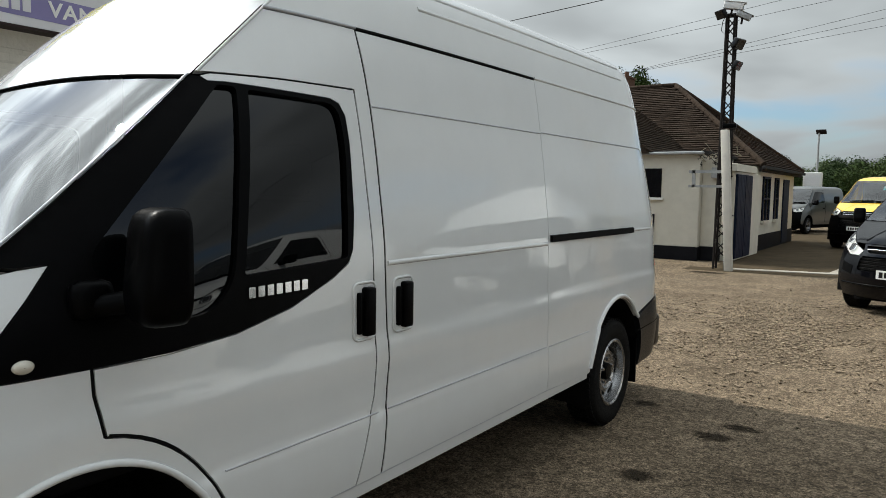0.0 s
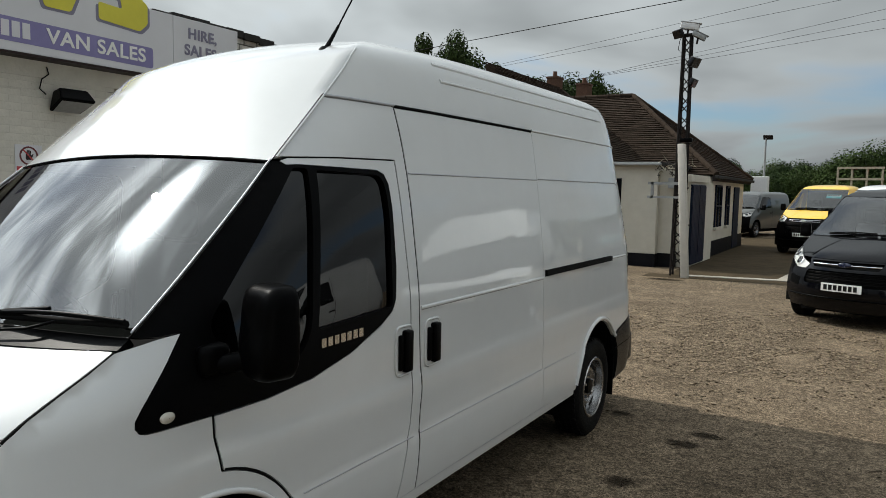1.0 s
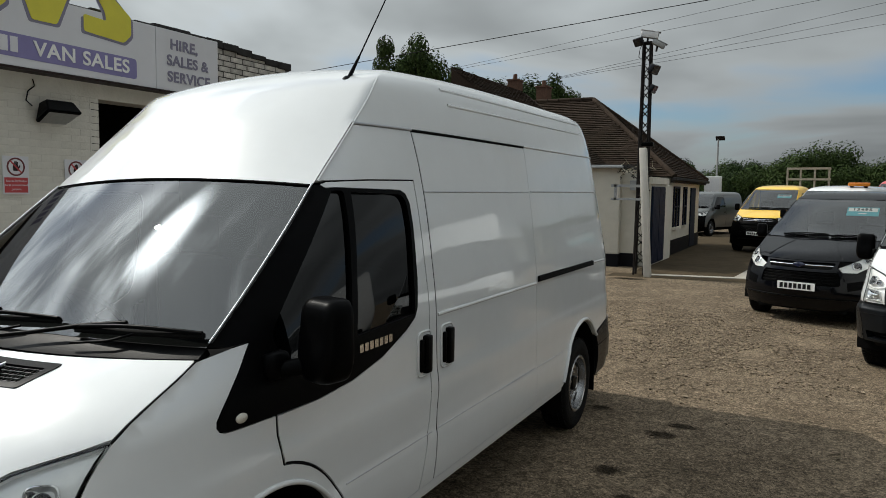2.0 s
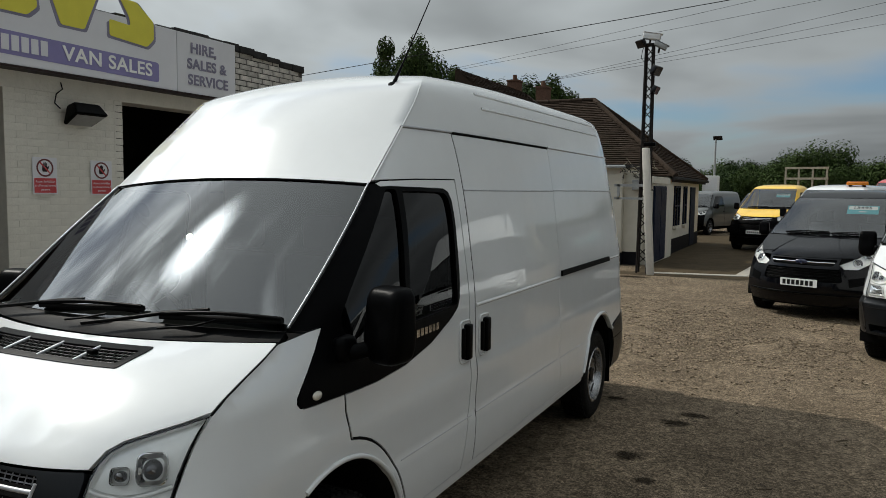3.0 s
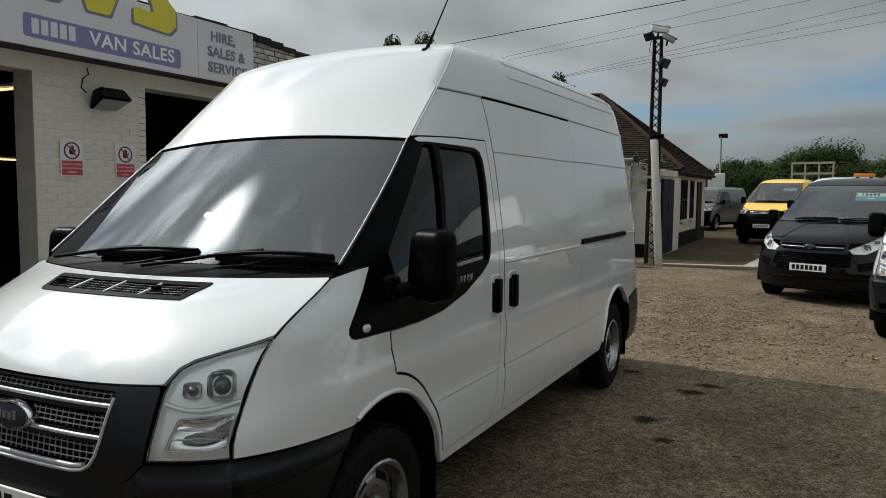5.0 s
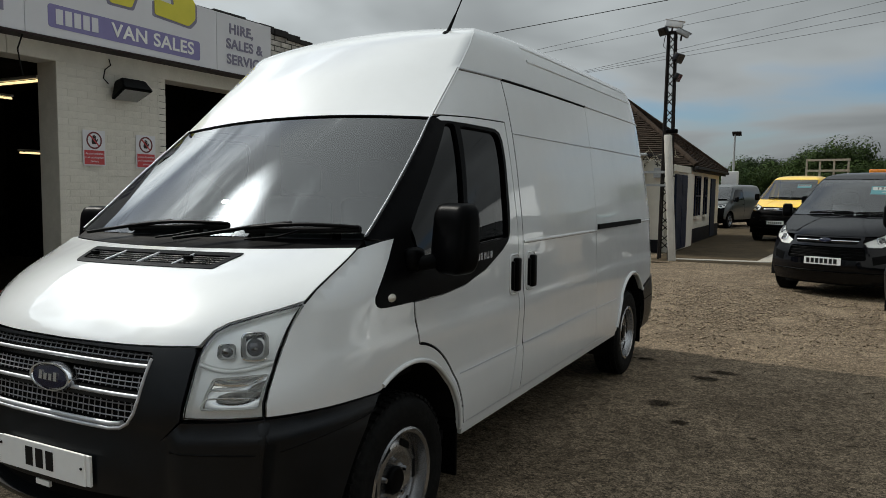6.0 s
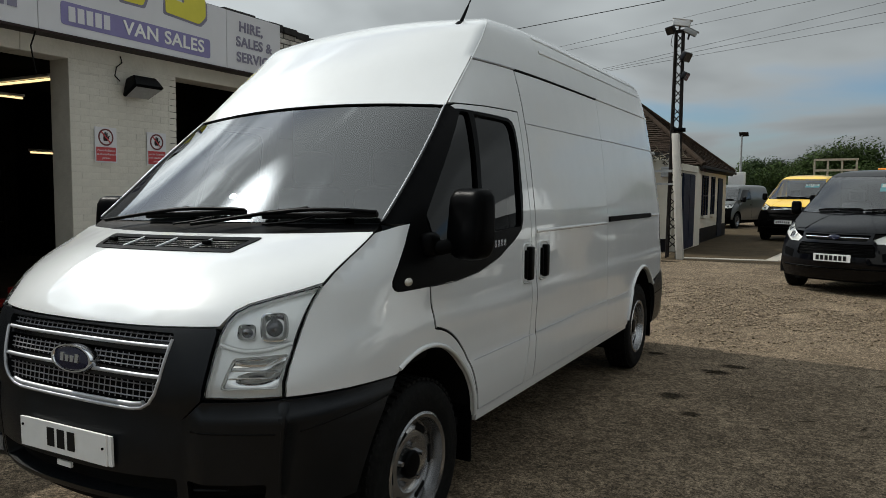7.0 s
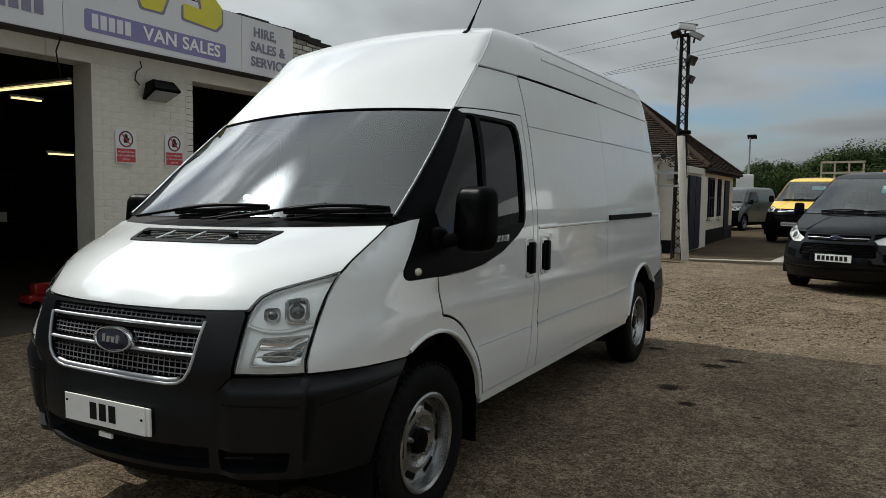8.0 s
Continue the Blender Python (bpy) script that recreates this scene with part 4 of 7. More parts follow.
        for cy in (.03, 3.73):
            bm = bmesh.new()
            rows = []
            for q in (.965, .55):
                rows.append([bm.verts.new((sg * q, y, z)) for y, z in ellipse(cy, .36, .46, .512, -14, 194, 20)])
            for a, b in zip(rows[0], rows[0][1:]):
                i, j = rows[0].index(a), rows[0].index(b)
                bm.faces.new((a, b, rows[1][j], rows[1][i]))
            bm.faces.new(rows[1])
            part("arch_liner", bm, M_SEAL, v, smooth=60)
        wheel(v, sg * .852, 0.02, .36, sg)
        wheel(v, sg * .852, 3.745, .36, sg)
    # nose
    lamp_r = [(.622, .821), (.632, .914), (.635, 1.023), (.641, 1.068), (.654, 1.098), (.683, 1.119), (.75, 1.143), (.855, 1.177), (.847, 1.10), (.844, 1.02), (.849, .924), (.854, .824), (.74, .820)]
    bonnet = [(x, 1.343 + .014 * (x / .87) ** 2) for x in np.linspace(-.864, .864, 18)] + front_edge(RV, 1.352, 1.190, 1, .005, 6) + [(.80, 1.166), (.747, 1.149), (.676, 1.125), (.643, 1.101), (.630, 1.071), (.622, 1.054), (.3, 1.044), (0, 1.040), (-.3, 1.044), (-.622, 1.054), (-.630, 1.071), (-.643, 1.101), (-.676, 1.125), (-.747, 1.149), (-.80, 1.166)] + front_edge(RV, 1.190, 1.352, -1, .005, 6)
    vent = rounded([(-.40, 1.286), (.40, 1.286), (.43, 1.326), (-.45, 1.326)], .012)
    skin("bonnet", [bonnet, vent], F, M_WHITE, v, step=0.05)
    # silver beads paint in the bright streak along the black windscreen pillars
    for q in (1, -1):
        bead("pillar_highlight", [F(q * (RV.cx(z) - .004), z, .002) for z in np.linspace(1.40, 1.93, 16)], .0038, M_SILVER, v)
    vt = skin("bonnet_vent", [vent], F, M_SEAL, v, "black slotted bonnet air vent", off=-0.02, depth=0.002)
    skin("vent_frame", [rounded([(-.412, 1.280), (.412, 1.281), (.445, 1.331), (-.468, 1.331)], .014), rounded([(-.388, 1.291), (.386, 1.291), (.410, 1.321), (-.430, 1.321)], .01)], F, M_BLACKPL, vt, off=0.003, depth=0.02)
    for k in range(5):
        z = 1.294 + .0062 * k
        bead("vent_slat", [F(-.41 + .81 * j / 6, z, -.004) for j in range(7)], 0.0022, M_GREYPL, vt)
    for k in range(44):
        x = -.40 + .79 * k / 43
        bead("vent_tooth", [F(x, 1.290, -.006), F(x + .012, 1.322, -.006)], .0026, M_BLACKPL, vt, seg=4)
    for x in (-.21, .0, .20):
        bead("vent_rib", [F(x - .012, 1.289, 0), F(x + .014, 1.323, 0)], 0.006, M_SILVER, vt)
    for x in (-.36, .23):
        bm = bmesh.new()
        c = F(x, 1.308, .004)
        box(bm, c.x - .018, c.x + .018, c.y - .012, c.y + .012, c.z - .006, c.z + .012, bevel=.005)
        part("washer_jet", bm, M_BLACKPL, v)
    scuttle = [(x, 1.352 + .014 * (x / .87) ** 2) for x in np.linspace(-.862, .862, 14)] + [(x, 1.394) for x in np.linspace(.862, -.862, 14)]
    skin("scuttle", [scuttle], F, M_BLACKPL, v, "black plastic windscreen scuttle", off=-0.012, depth=0.03)
    nu, nv, verts, faces, norms = 72, 48, [], [], []
    for j in range(nv + 1):
        for i in range(nu + 1):
            u = -1 + 2 * i / nu
            z = 1.392 + (1.956 - .056 * (.80 * u) ** 2 - 1.392) * j / nv
            x = u * (RV.cx(z) - .006)
            verts.append(F(x, z, -.004))
            norms.append((R_PANE.front(x, z, .01) - R_PANE.front(x, z, 0)).normalized())
    faces = [(j * (nu + 1) + i, j * (nu + 1) + i + 1, (j + 1) * (nu + 1) + i + 1, (j + 1) * (nu + 1) + i) for j in range(nv) for i in range(nu)]
    ws = mesh_ob("windscreen", verts, faces, M_SCREEN, v, "clear windscreen reflecting clouds", smooth=True)
    ws.data.normals_split_custom_set_from_vertices([tuple(n) for n in norms])
    ws.visible_shadow = False
    bead("screen_seal", [F(x, 1.958 - .056 * x ** 2, .0) for x in np.linspace(-.786, .786, 28)], .004, M_SEAL, v)
    zs = [2.205 + .414 * (1 - (1 - k / 26) ** 2.0) for k in range(27)]
    RV.cap("roof", zs, M_WHITE, v, brow=lambda x: 1.961 - .056 * x ** 2)
    for sg in (1, -1):
        bead("roof_edge_trim", [S(sg)(RV.cy(z) + .012, z, .001) for z in np.linspace(1.94, 2.43, 16)], .005, M_WHITE, v)
        headlamp(v, RV, sg, lamp_r, [(.783, 1.050, .046, .050, M_REFLECT), (.712, 1.036, .030, .027, M_REFLECT)], block=(.672, .842, .850, .962))
    grille = rounded([(-.478, 1.026), (.478, 1.026), (.432, .762), (-.432, .762)], [.02, .02, .11, .11])
    intake = rounded([(-.505, .530), (.505, .530), (.500, .445), (-.500, .445)], .012)
    fogs = [rounded([(q * .542, .530), (q * .785, .530), (q * .765, .452), (q * .542, .445)], .012) for q in (1, -1)]
    mid = [(-.523, .425), (.523, .425), (.530, .74), (.612, .814), (.622, .914), (.624, 1.030), (.616, 1.045), (.3, 1.036), (0, 1.032), (-.3, 1.036), (-.616, 1.045), (-.624, 1.030), (-.622, .914), (-.612, .814), (-.530, .74)]
    skin("front_bumper", [mid, grille, intake], F, M_GREYPL, v, "dark grey moulded front bumper", off=.008, depth=.06, step=.05)
    for q, fl in ((1, fogs[0]), (-1, fogs[1])):
        end = [(q * .524, .425), (q * .531, .739), (q * .612, .806)] + [(q * .74, .810)] + front_edge(RV, .815, .425, q, .0, 8)
        skin("bumper_corner", [end, fl], lambda a, b, o: F(a, b, o + ledge(b, a)), M_GREYPL, v, depth=.07, step=.03, curved=True)
        bead("bumper_corner_edge", [RV.front(q * (RV.cx(z) - .004), z, ledge(z) - .031) + Vector((q * .004, 0, 0)) for z in np.linspace(.425, .800, 16)], .028, M_GREYPL, v, seg=12)
        fog = skin("fog_recess", [fl], F, M_SEAL, v, off=-.03, depth=.001)
        bead("bumper_groove", [F(q * (.57 + .26 * k / 6), .706 + .004 * k / 6, ledge(.7, .57 + .26 * k / 6) - .001) for k in range(7)], .004, M_SEAL, v)
        bead("bumper_groove", [S(q)(-.66 + .42 * k / 6, .712 + .036 * k / 6, ledge(.7, .9, -.66 + .42 * k / 6) - .001) for k in range(7)], .004, M_SEAL, v)
        bead("fog_bar", [F(q * .55, .482, -.01), F(q * .66, .484, -.01)], .005, M_GREYPL, fog)
    skin("bumper_lip", [[(x, .43) for x in np.linspace(-.80, .80, 10)] + [(x, .33) for x in np.linspace(.76, -.76, 10)]], F, M_SEAL, v, off=-.05, depth=.02)
    skin("lower_intake", [intake], F, M_SEAL, v, off=-.05, depth=.001)
    boxes("tow_cover", [(-.06, .02, F(0, .49, .0).y - .004, F(0, .49, .0).y + .006, .485, .505)], M_PLATE, v)
    gr = skin("grille", [grille], F, M_SEAL, v, "black grille with grey mesh and two slats", off=-.04, depth=.001)
    half_w = lambda z: .432 + (.478 - .432) * (z - .762) / .264
    bm = bmesh.new()
    for row, (za, zb) in enumerate(((.994, 1.024), (.900, .950), (.790, .858))):
        n_r = 2 if row == 0 else 3
        for k in range(n_r):
            z = za + (zb - za) * (k + .5) / n_r
            w = half_w(z) - .012
            pts = [F(-w + 2 * w * j / 12, z, -.012) for j in range(13)]
            for a, b in zip(pts, pts[1:]):
                rod(bm, a, b, .0026, seg=4)
        wa = half_w(za)
        n = int(2 * wa / .030)
        for k in range(1, n):
            x = -wa + 2 * wa * k / n
            rod(bm, F(x, za, -.012), F(x, zb, -.012), .0024, seg=4)
    tagged(part("grille_mesh", bm, M_MESH, gr), kind="stuff")
    for z in (.981, .880):
        w = half_w(z)
        sl = skin("grille_slat", [[(-w, z - .022), (w, z - .022), (w + .004, z + .016), (-w - .004, z + .016)]], F, M_BLACKGL, gr, off=0.0, depth=.03)
        bead("slat_trim", [F(-w + .008 + 2 * (w - .008) * k / 10, z + .000, .001) for k in range(11)], .008, M_SILVER, sl)
    rim = grille[9:20] + [grille[0]]
    rim = [(p[0] + (q[0] - p[0]) * k / 6, p[1] + (q[1] - p[1]) * k / 6) for p, q in zip(rim, rim[1:]) for k in range(6)]
    bead("grille_trim", [F(x, z, .007) for x, z in rim], .0065, M_SILVER, gr, "bright trim round the grille")
    bead("grille_trim", [F(x, z + .014, .000) for x, z in rim if z < .775], .009, M_SILVER, gr)
    # oval emblem, plain
    c = F(0.01, .904, .014)
    em = new("emblem")
    em.parent = v
    mm = Matrix.Translation(c) @ Vector((0, -1, .10)).to_track_quat("X", "Z").to_matrix().to_4x4()
    bm = bmesh.new()
    lathe(bm, [(1.0, -.03), (1.0, .0), (.96, .012), (.88, .012), (.84, .004), (.01, .004)], 40, mm @ Matrix.Diagonal((1, .120, .052, 1)))
    part("emblem_ring", bm, M_CHROME, em, smooth=40)
    bm = bmesh.new()
    lathe(bm, [(1.0, .005), (.97, .010), (.5, .013), (.01, .014)], 40, mm @ Matrix.Diagonal((1, .100, .042, 1)))
    part("emblem_field", bm, M_BLUE, em, smooth=40)
    bm = bmesh.new()
    for k in range(4):
        box(bm, .012, .0165, -.052 + k * .028, -.034 + k * .028, -.012, .012 + (.008 if k in (0, 3) else 0), m=mm)
    part("emblem_mark", bm, M_CHROME, em)
    # number plate carrying three plain blocks
    pl = new("front_plate")
    pl.parent = v
    y = F(0, .59, .008).y
    boxes("plate_board", [(-.252, .252, y - .012, y - .006, .538, .650)], M_PLATE, pl, "white acrylic plate", bevel=.001)
    boxes("plate_backing", [(-.24, .272, y - .005, y + .004, .538, .646)], M_PLATE, pl)
    mp = Matrix.Translation((0.005, y - .0125, .596)) @ Matrix(((1, 0, 0, 0), (0, 0, -1, 0), (0, 1, 0, 0), (0, 0, 0, 1)))
    text_bars("plate_bar", 3, .18, .07, M_YELPLATE, mp, pl, gap=.3, depth=.0015)
    for x in (-.235, .235):
        bm = bmesh.new()
        rod(bm, (x, y - .012, .620 if x < 0 else .60), (x, y - .016, .620 if x < 0 else .60), .005, seg=8)
        part("plate_screw", bm, M_BLACKPL, pl)
    pl.matrix_basis = Matrix.Translation((0, 0, .594)) @ Matrix.Rotation(radians(-1.0), 4, "Y") @ Matrix.Translation((0, 0, -.594))
    # wipers
    wiper(v, RV, [(-.68, 1.362), (-.50, 1.385), (-.30, 1.412), (-.16, 1.424)], [(-.42, 1.398), (.19, 1.420)])
    wiper(v, RV, [(.0, 1.352), (.15, 1.374), (.36, 1.408), (.52, 1.424)], [(.31, 1.402), (.84, 1.412)])
    for pts in ([(-.15, 1.362), (-.05, 1.375), (.03, 1.392)], [(.36, 1.365), (.50, 1.378), (.58, 1.402)]):
        bead("washer_hose", [RV.front(x, z, .018) for x, z in pts], .005, M_BLACKPL, v)
    # aerial
    ae = new("aerial")
    ae.parent = v
    bm = bmesh.new()
    lathe(bm, [(.045, 0), (.04, .012), (.018, .03), (.012, .035)], 16, Matrix.Translation((.578, 1.05, 2.412)) @ Matrix.Rotation(radians(-90), 4, "Y"))
    part("aerial_foot", bm, M_BLACKPL, ae, smooth=50)
    bm = bmesh.new()
    rod(bm, (.578, 1.05, 2.425), (.590, 1.13, 2.55), .012, .006)
    rod(bm, (.590, 1.13, 2.55), (.640, 1.43, 3.05), .0042, .0025)
    part("aerial_mast", bm, M_BLACKPL, ae)
    # cab inside
    boxes("floor_pan", [(-.9, .9, -.5, 4.7, .40, .44)], M_DARKIN, v)
    boxes("bulkhead", [(-.79, .79, 1.26, 1.29, .44, 2.15)], M_DARKIN, v)
    boxes("underbody", [(-.62, .62, -.6, 4.6, .26, .40), (-.75, .75, .75, 3.0, .30, .40)], M_SEAL, v)
    boxes("engine_block", [(-.55, .55, -.72, -.1, .45, .92)], M_SEAL, v)
    dash = new("dashboard")
    dash.parent = v
    boxes("dash_top", [(-.84, .84, -.18, .22, 1.13, 1.30), (-.84, .84, .02, .30, .75, 1.13)], M_DARKIN, dash, bevel=.03, smooth=50)
    bm = bmesh.new()
    mm = Matrix.Translation((-.42, .42, 1.26)) @ Matrix.Rotation(radians(-58), 4, "X")
    n = 28
    for k in range(n):
        a, b = 2 * math.pi * k / n, 2 * math.pi * (k + 1) / n
        rod(bm, mm @ Vector((.19 * math.cos(a), .19 * math.sin(a), 0)), mm @ Vector((.19 * math.cos(b), .19 * math.sin(b), 0)), .014, seg=6)
    for a in (0, 2.1, 4.2):
        rod(bm, mm @ Vector((0, 0, -.01)), mm @ Vector((.19 * math.cos(a), .19 * math.sin(a), 0)), .02, seg=6)
    part("steering_wheel", bm, M_DARKIN, v, smooth=50)
    for x in (-.48, .12, .55):
        seat(v, x, .80)
    tail_wall(RV, v, M_WHITE, .42, 2.56)
    boxes("tail_bumper", [(-.92, .92, 4.70, 4.86, .36, .62)], M_GREYPL, v, bevel=.03, smooth=50)
    return v


van = high_roof_van("panel_van", "white high-roof panel van with black mirrors and dark grey bumper")

# ---- other vehicles ----
M_DARKPAINT = material("dark_blue_grey_paint", (0.0025, 0.0028, 0.004), 0.16, var=0.15, scale=4, spec=0.09, coat=0.22)
M_PALEGREY = material("pale_grey_paint", (0.16, 0.165, 0.165), 0.35, coat=0.5, var=0.1, scale=4)
M_GREYPAINT = material("grey_paint", (0.052, 0.056, 0.052), 0.3, coat=0.5, var=0.1, scale=4)
M_YELLOW = material("yellow_paint", (0.85, 0.52, 0.01), 0.32, coat=0.8, var=0.05, scale=4, stain=0.1, stain_scale=3, stain_col=(0.4, 0.25, 0.05))
M_TURQ = material("turquoise_card", (0.02, 0.36, 0.42), 0.6, var=0.05, scale=10)
M_CARD = material("white_card", (0.75, 0.75, 0.72), 0.6, var=0.04, scale=10)
M_ORANGE = material("amber_beacon", (0.75, 0.22, 0.01), 0.25, var=0.1, scale=10, coat=0.6)


def low_shell(sx=1.0, sy=1.0, sz=1.0, rear=4.0):
    nose = table([.2, .35, .5, .65, .8, .92, 1.0, 1.08, 1.15, 1.22, 1.25, 1.55, 1.84, 1.91, 1.95, 1.975, 1.985],
                 [-.80, -.90, -.94, -.93, -.90, -.85, -.77, -.62, -.42, -.16, -.06, .37, .82, 1.0, 1.22, 1.6, 2.1])
    cx = table([.2, .5, .9, 1.1, 1.25, 1.55, 1.84, 1.91, 1.95, 1.975, 1.985], [.82, .88, .87, .85, .84, .76, .68, .60, .48, .28, .1])
    cy = table([.2, .5, .9, 1.1, 1.25, 1.55, 1.84, 1.91, 1.95, 1.975, 1.985], [-.52, -.60, -.46, -.18, .08, .50, .90, 1.05, 1.3, 1.7, 2.2])
    sd = table([.2, .5, .95, 1.2, 1.5, 1.84, 1.91, 1.95, 1.975, 1.985], [.92, .97, .985, .97, .91, .81, .74, .64, .45, .2])
    return Shell(lambda z: nose(z / sz) * sy, lambda z: cx(z / sz) * sx, lambda z: cy(z / sz) * sy, lambda z: sd(z / sz) * sx, rear, lambda z: .30, lambda z: 2.4)


def low_van(name, label, paint, at, turn, sx=1.0, sy=1.0, sz=1.0, rear=4.02, axle=2.93, bumper=None, group="", card=None, style="slats", cab_only=False):
    sh = low_shell(sx, sy, sz, rear)
    v = base(name, label=label, category="van", group=group)
    F = sh.front
    Z = lambda z: z * sz
    bmat = bumper or paint
    r = .335
    for sg in (1, -1):
        s = sh.side(sg)
        front_arch = ellipse(.0, .34, .43, .45, 172, 8, 16)
        if cab_only:
            tail = [(rear - .01, .42)]
        else:
            tail = ellipse(axle, .34, .43, .45, 172, 8, 16)
            tail = [(axle - .44, .36)] + tail + [(axle + .44, .36), (rear - .02, .36)]
        body = [(sh.cy(.45) + .006, .42), (-.44, .40)] + front_arch + [(.44, .38)] + ([(rear - .02, .38)] if cab_only else tail) + [(rear - .02, Z(1.845))] \
            + [(sh.cy(Z(z)) + .006, Z(z)) for z in np.linspace(1.845, .45, 24)]
        w1 = rounded([(.92 * sy, Z(1.74)), (1.55, Z(1.745)), (1.58, Z(1.28)), (.30 * sy, Z(1.26))], [.03, .06, .06, .04])
        skin("body_side", [body, w1], s, paint, v, step=.10)
        g = skin("door_window", [w1], s, M_GLASS, v, "dark door glass", off=-.006, depth=.004, step=.12)
        g.visible_shadow = False
        for y in ((.16, 1.62) if not cab_only else (.16,)):
            bead("door_seam", [s(y, z, .001) for z in np.linspace(.45, Z(1.24 if y < 1 else 1.8), 14)], .004, M_SEAL, v)
        boxes("door_handle", [(min(sg * (s(1.45, Z(1.05)).x * sg - .01), sg * (s(1.45, Z(1.05)).x * sg + .025)), max(sg * (s(1.45, Z(1.05)).x * sg - .01), sg * (s(1.45, Z(1.05)).x * sg + .025)), 1.38, 1.54, Z(1.03), Z(1.07))], M_BLACKPL, v, bevel=.008)
        mirror(v, sg, 1.06 * sx, .40 * sy, Z(1.30), w=.16, h=.23, d=.10, arm_to=(.93 * sx, .42 * sy, Z(1.24)))
        wheel(v, sg * .84 * sx, 0.0, r, sg, r=r, rim_r=.205)
        wheel(v, sg * .84 * sx, axle, r, sg, r=r, rim_r=.205)
        for cyy in (0.0, axle):
            bm = bmesh.new()
            rows = [[bm.verts.new((sg * q * sx, y, z)) for y, z in ellipse(cyy, .34, .435, .455, -10, 190, 14)] for q in (.955, .5)]
            for i in range(len(rows[0]) - 1):
                bm.faces.new((rows[0][i], rows[0][i + 1], rows[1][i + 1], rows[1][i]))
            bm.faces.new(rows[1])
            part("arch_liner", bm, M_SEAL, v, smooth=60)
    # nose
    if style == "slats":
        lamp = [(.50, .865), (.56, .80), (.72, .80), (.858, .90), (.862, 1.0), (.852, 1.085), (.80, 1.055), (.66, .95)]
        gr = rounded([(-.47, .93), (.47, .93), (.42, .835), (-.42, .835)], .03)
        gr2 = rounded([(-.52, .795), (.52, .795), (.56, .60), (-.56, .60)], .05)
    else:
        lamp = [(.56, 1.02), (.60, .92), (.74, .90), (.858, .93), (.862, 1.02), (.852, 1.10), (.80, 1.09)]
        gr = rounded([(-.52, 1.0), (.52, 1.0), (.50, .90), (-.50, .90)], .03)
        gr2 = rounded([(-.58, .83), (.58, .83), (.52, .60), (-.52, .60)], .05)
    lamp, gr, gr2 = [[(x * sx, Z(z)) for x, z in q] for q in (lamp, gr, gr2)]
    up = [(x * sx, Z(1.232)) for x in np.linspace(-.83, .83, 12)]
    fe = [(sh.cx(Z(z)) - .005, Z(z)) for z in np.linspace(1.225, 1.10, 5)]
    lip = .955 if style == "slats" else 1.02
    bonnet = up + fe + [(lamp[6][0], lamp[6][1] + .012), (lamp[7][0] if len(lamp) > 7 else lamp[0][0], (lamp[7][1] if len(lamp) > 7 else lamp[0][1]) + .014), (.5 * sx, Z(lip + .004)), (0, Z(lip)), (-.5 * sx, Z(lip + .004)),
                        (-(lamp[7][0] if len(lamp) > 7 else lamp[0][0]), (lamp[7][1] if len(lamp) > 7 else lamp[0][1]) + .014), (-lamp[6][0], lamp[6][1] + .012)] + [(-x, z) for x, z in fe[::-1]]
    skin("bonnet", [bonnet], F, paint, v, step=.08)
    for q in (-1, 1):
        bead("bonnet_crease", [F(q * (.30 + .22 * k / 8) * sx, Z(1.21 - .22 * k / 8), .0) for k in range(9)], .006, paint, v)
    lo = [(sh.cx(Z(z)) - .005, Z(z)) for z in np.linspace(.24, .88, 10)]
    fascia = lo + [(lamp[3][0] - .004, lamp[3][1] - .012), (lamp[2][0], lamp[2][1] - .012), (lamp[1][0] - .008, lamp[1][1] - .01), (lamp[0][0] - .012, lamp[0][1]), (.5 * sx, Z(lip - .006)), (0, Z(lip - .008))]
    fascia = fascia + [(-x, z) for x, z in fascia[::-1] if abs(x) > 1e-6]
    skin("front_bumper", [fascia, gr, gr2], F, bmat, v, off=.004, depth=.05, step=.07)
    g1 = skin("grille", [gr], F, M_SEAL, v, off=-.03, depth=.001)
    g2 = skin("lower_grille", [gr2], F, M_SEAL, v, off=-.03, depth=.001)
    for z in ((Z(.885),) if style == "slats" else (Z(.93), Z(.97))):
        bead("grille_bar", [F((-.44 + .88 * k / 10) * sx, z, .002) for k in range(11)], .010, M_CHROME, g1)
    for k in range(4):
        z = Z(.64 + .042 * k)
        bead("grille_slat", [F((-.52 + 1.04 * j / 10) * sx, z, -.004) for j in range(11)], .009, M_BLACKPL, g2)
    bm = bmesh.new()
    c = F(0, Z(.885 if style == "slats" else .95), .012)
    lathe(bm, [(1.0, -.01), (1.0, .005), (.8, .012), (.01, .012)], 24, Matrix.Translation(c) @ Vector((0, -1, .15)).to_track_quat("X", "Z").to_matrix().to_4x4() @ Matrix.Diagonal((1, .085, .036, 1)))
    part("emblem", bm, M_CHROME if style != "slats" else M_BLUE, v, smooth=40)
    for sg in (1, -1):
        headlamp(v, sh, sg, lamp, [(.70 * sx, Z(.90 if style == "slats" else .985), .065, .055, M_CHROME), (.79 * sx, Z(.98 if style == "slats" else 1.03), .05, .04, M_CHROME)])
        skin("fog_recess", [[(sg * .62 * sx, Z(.66)), (sg * .80 * sx, Z(.70)), (sg * .80 * sx, Z(.58)), (sg * .64 * sx, Z(.54))]], F, M_BLACKPL, v, off=.008, depth=.004)
    bead("bumper_lip", [F((-.8 + 1.6 * k / 12) * sx, Z(.42), .006) for k in range(13)], .014, M_BLACKPL, v)
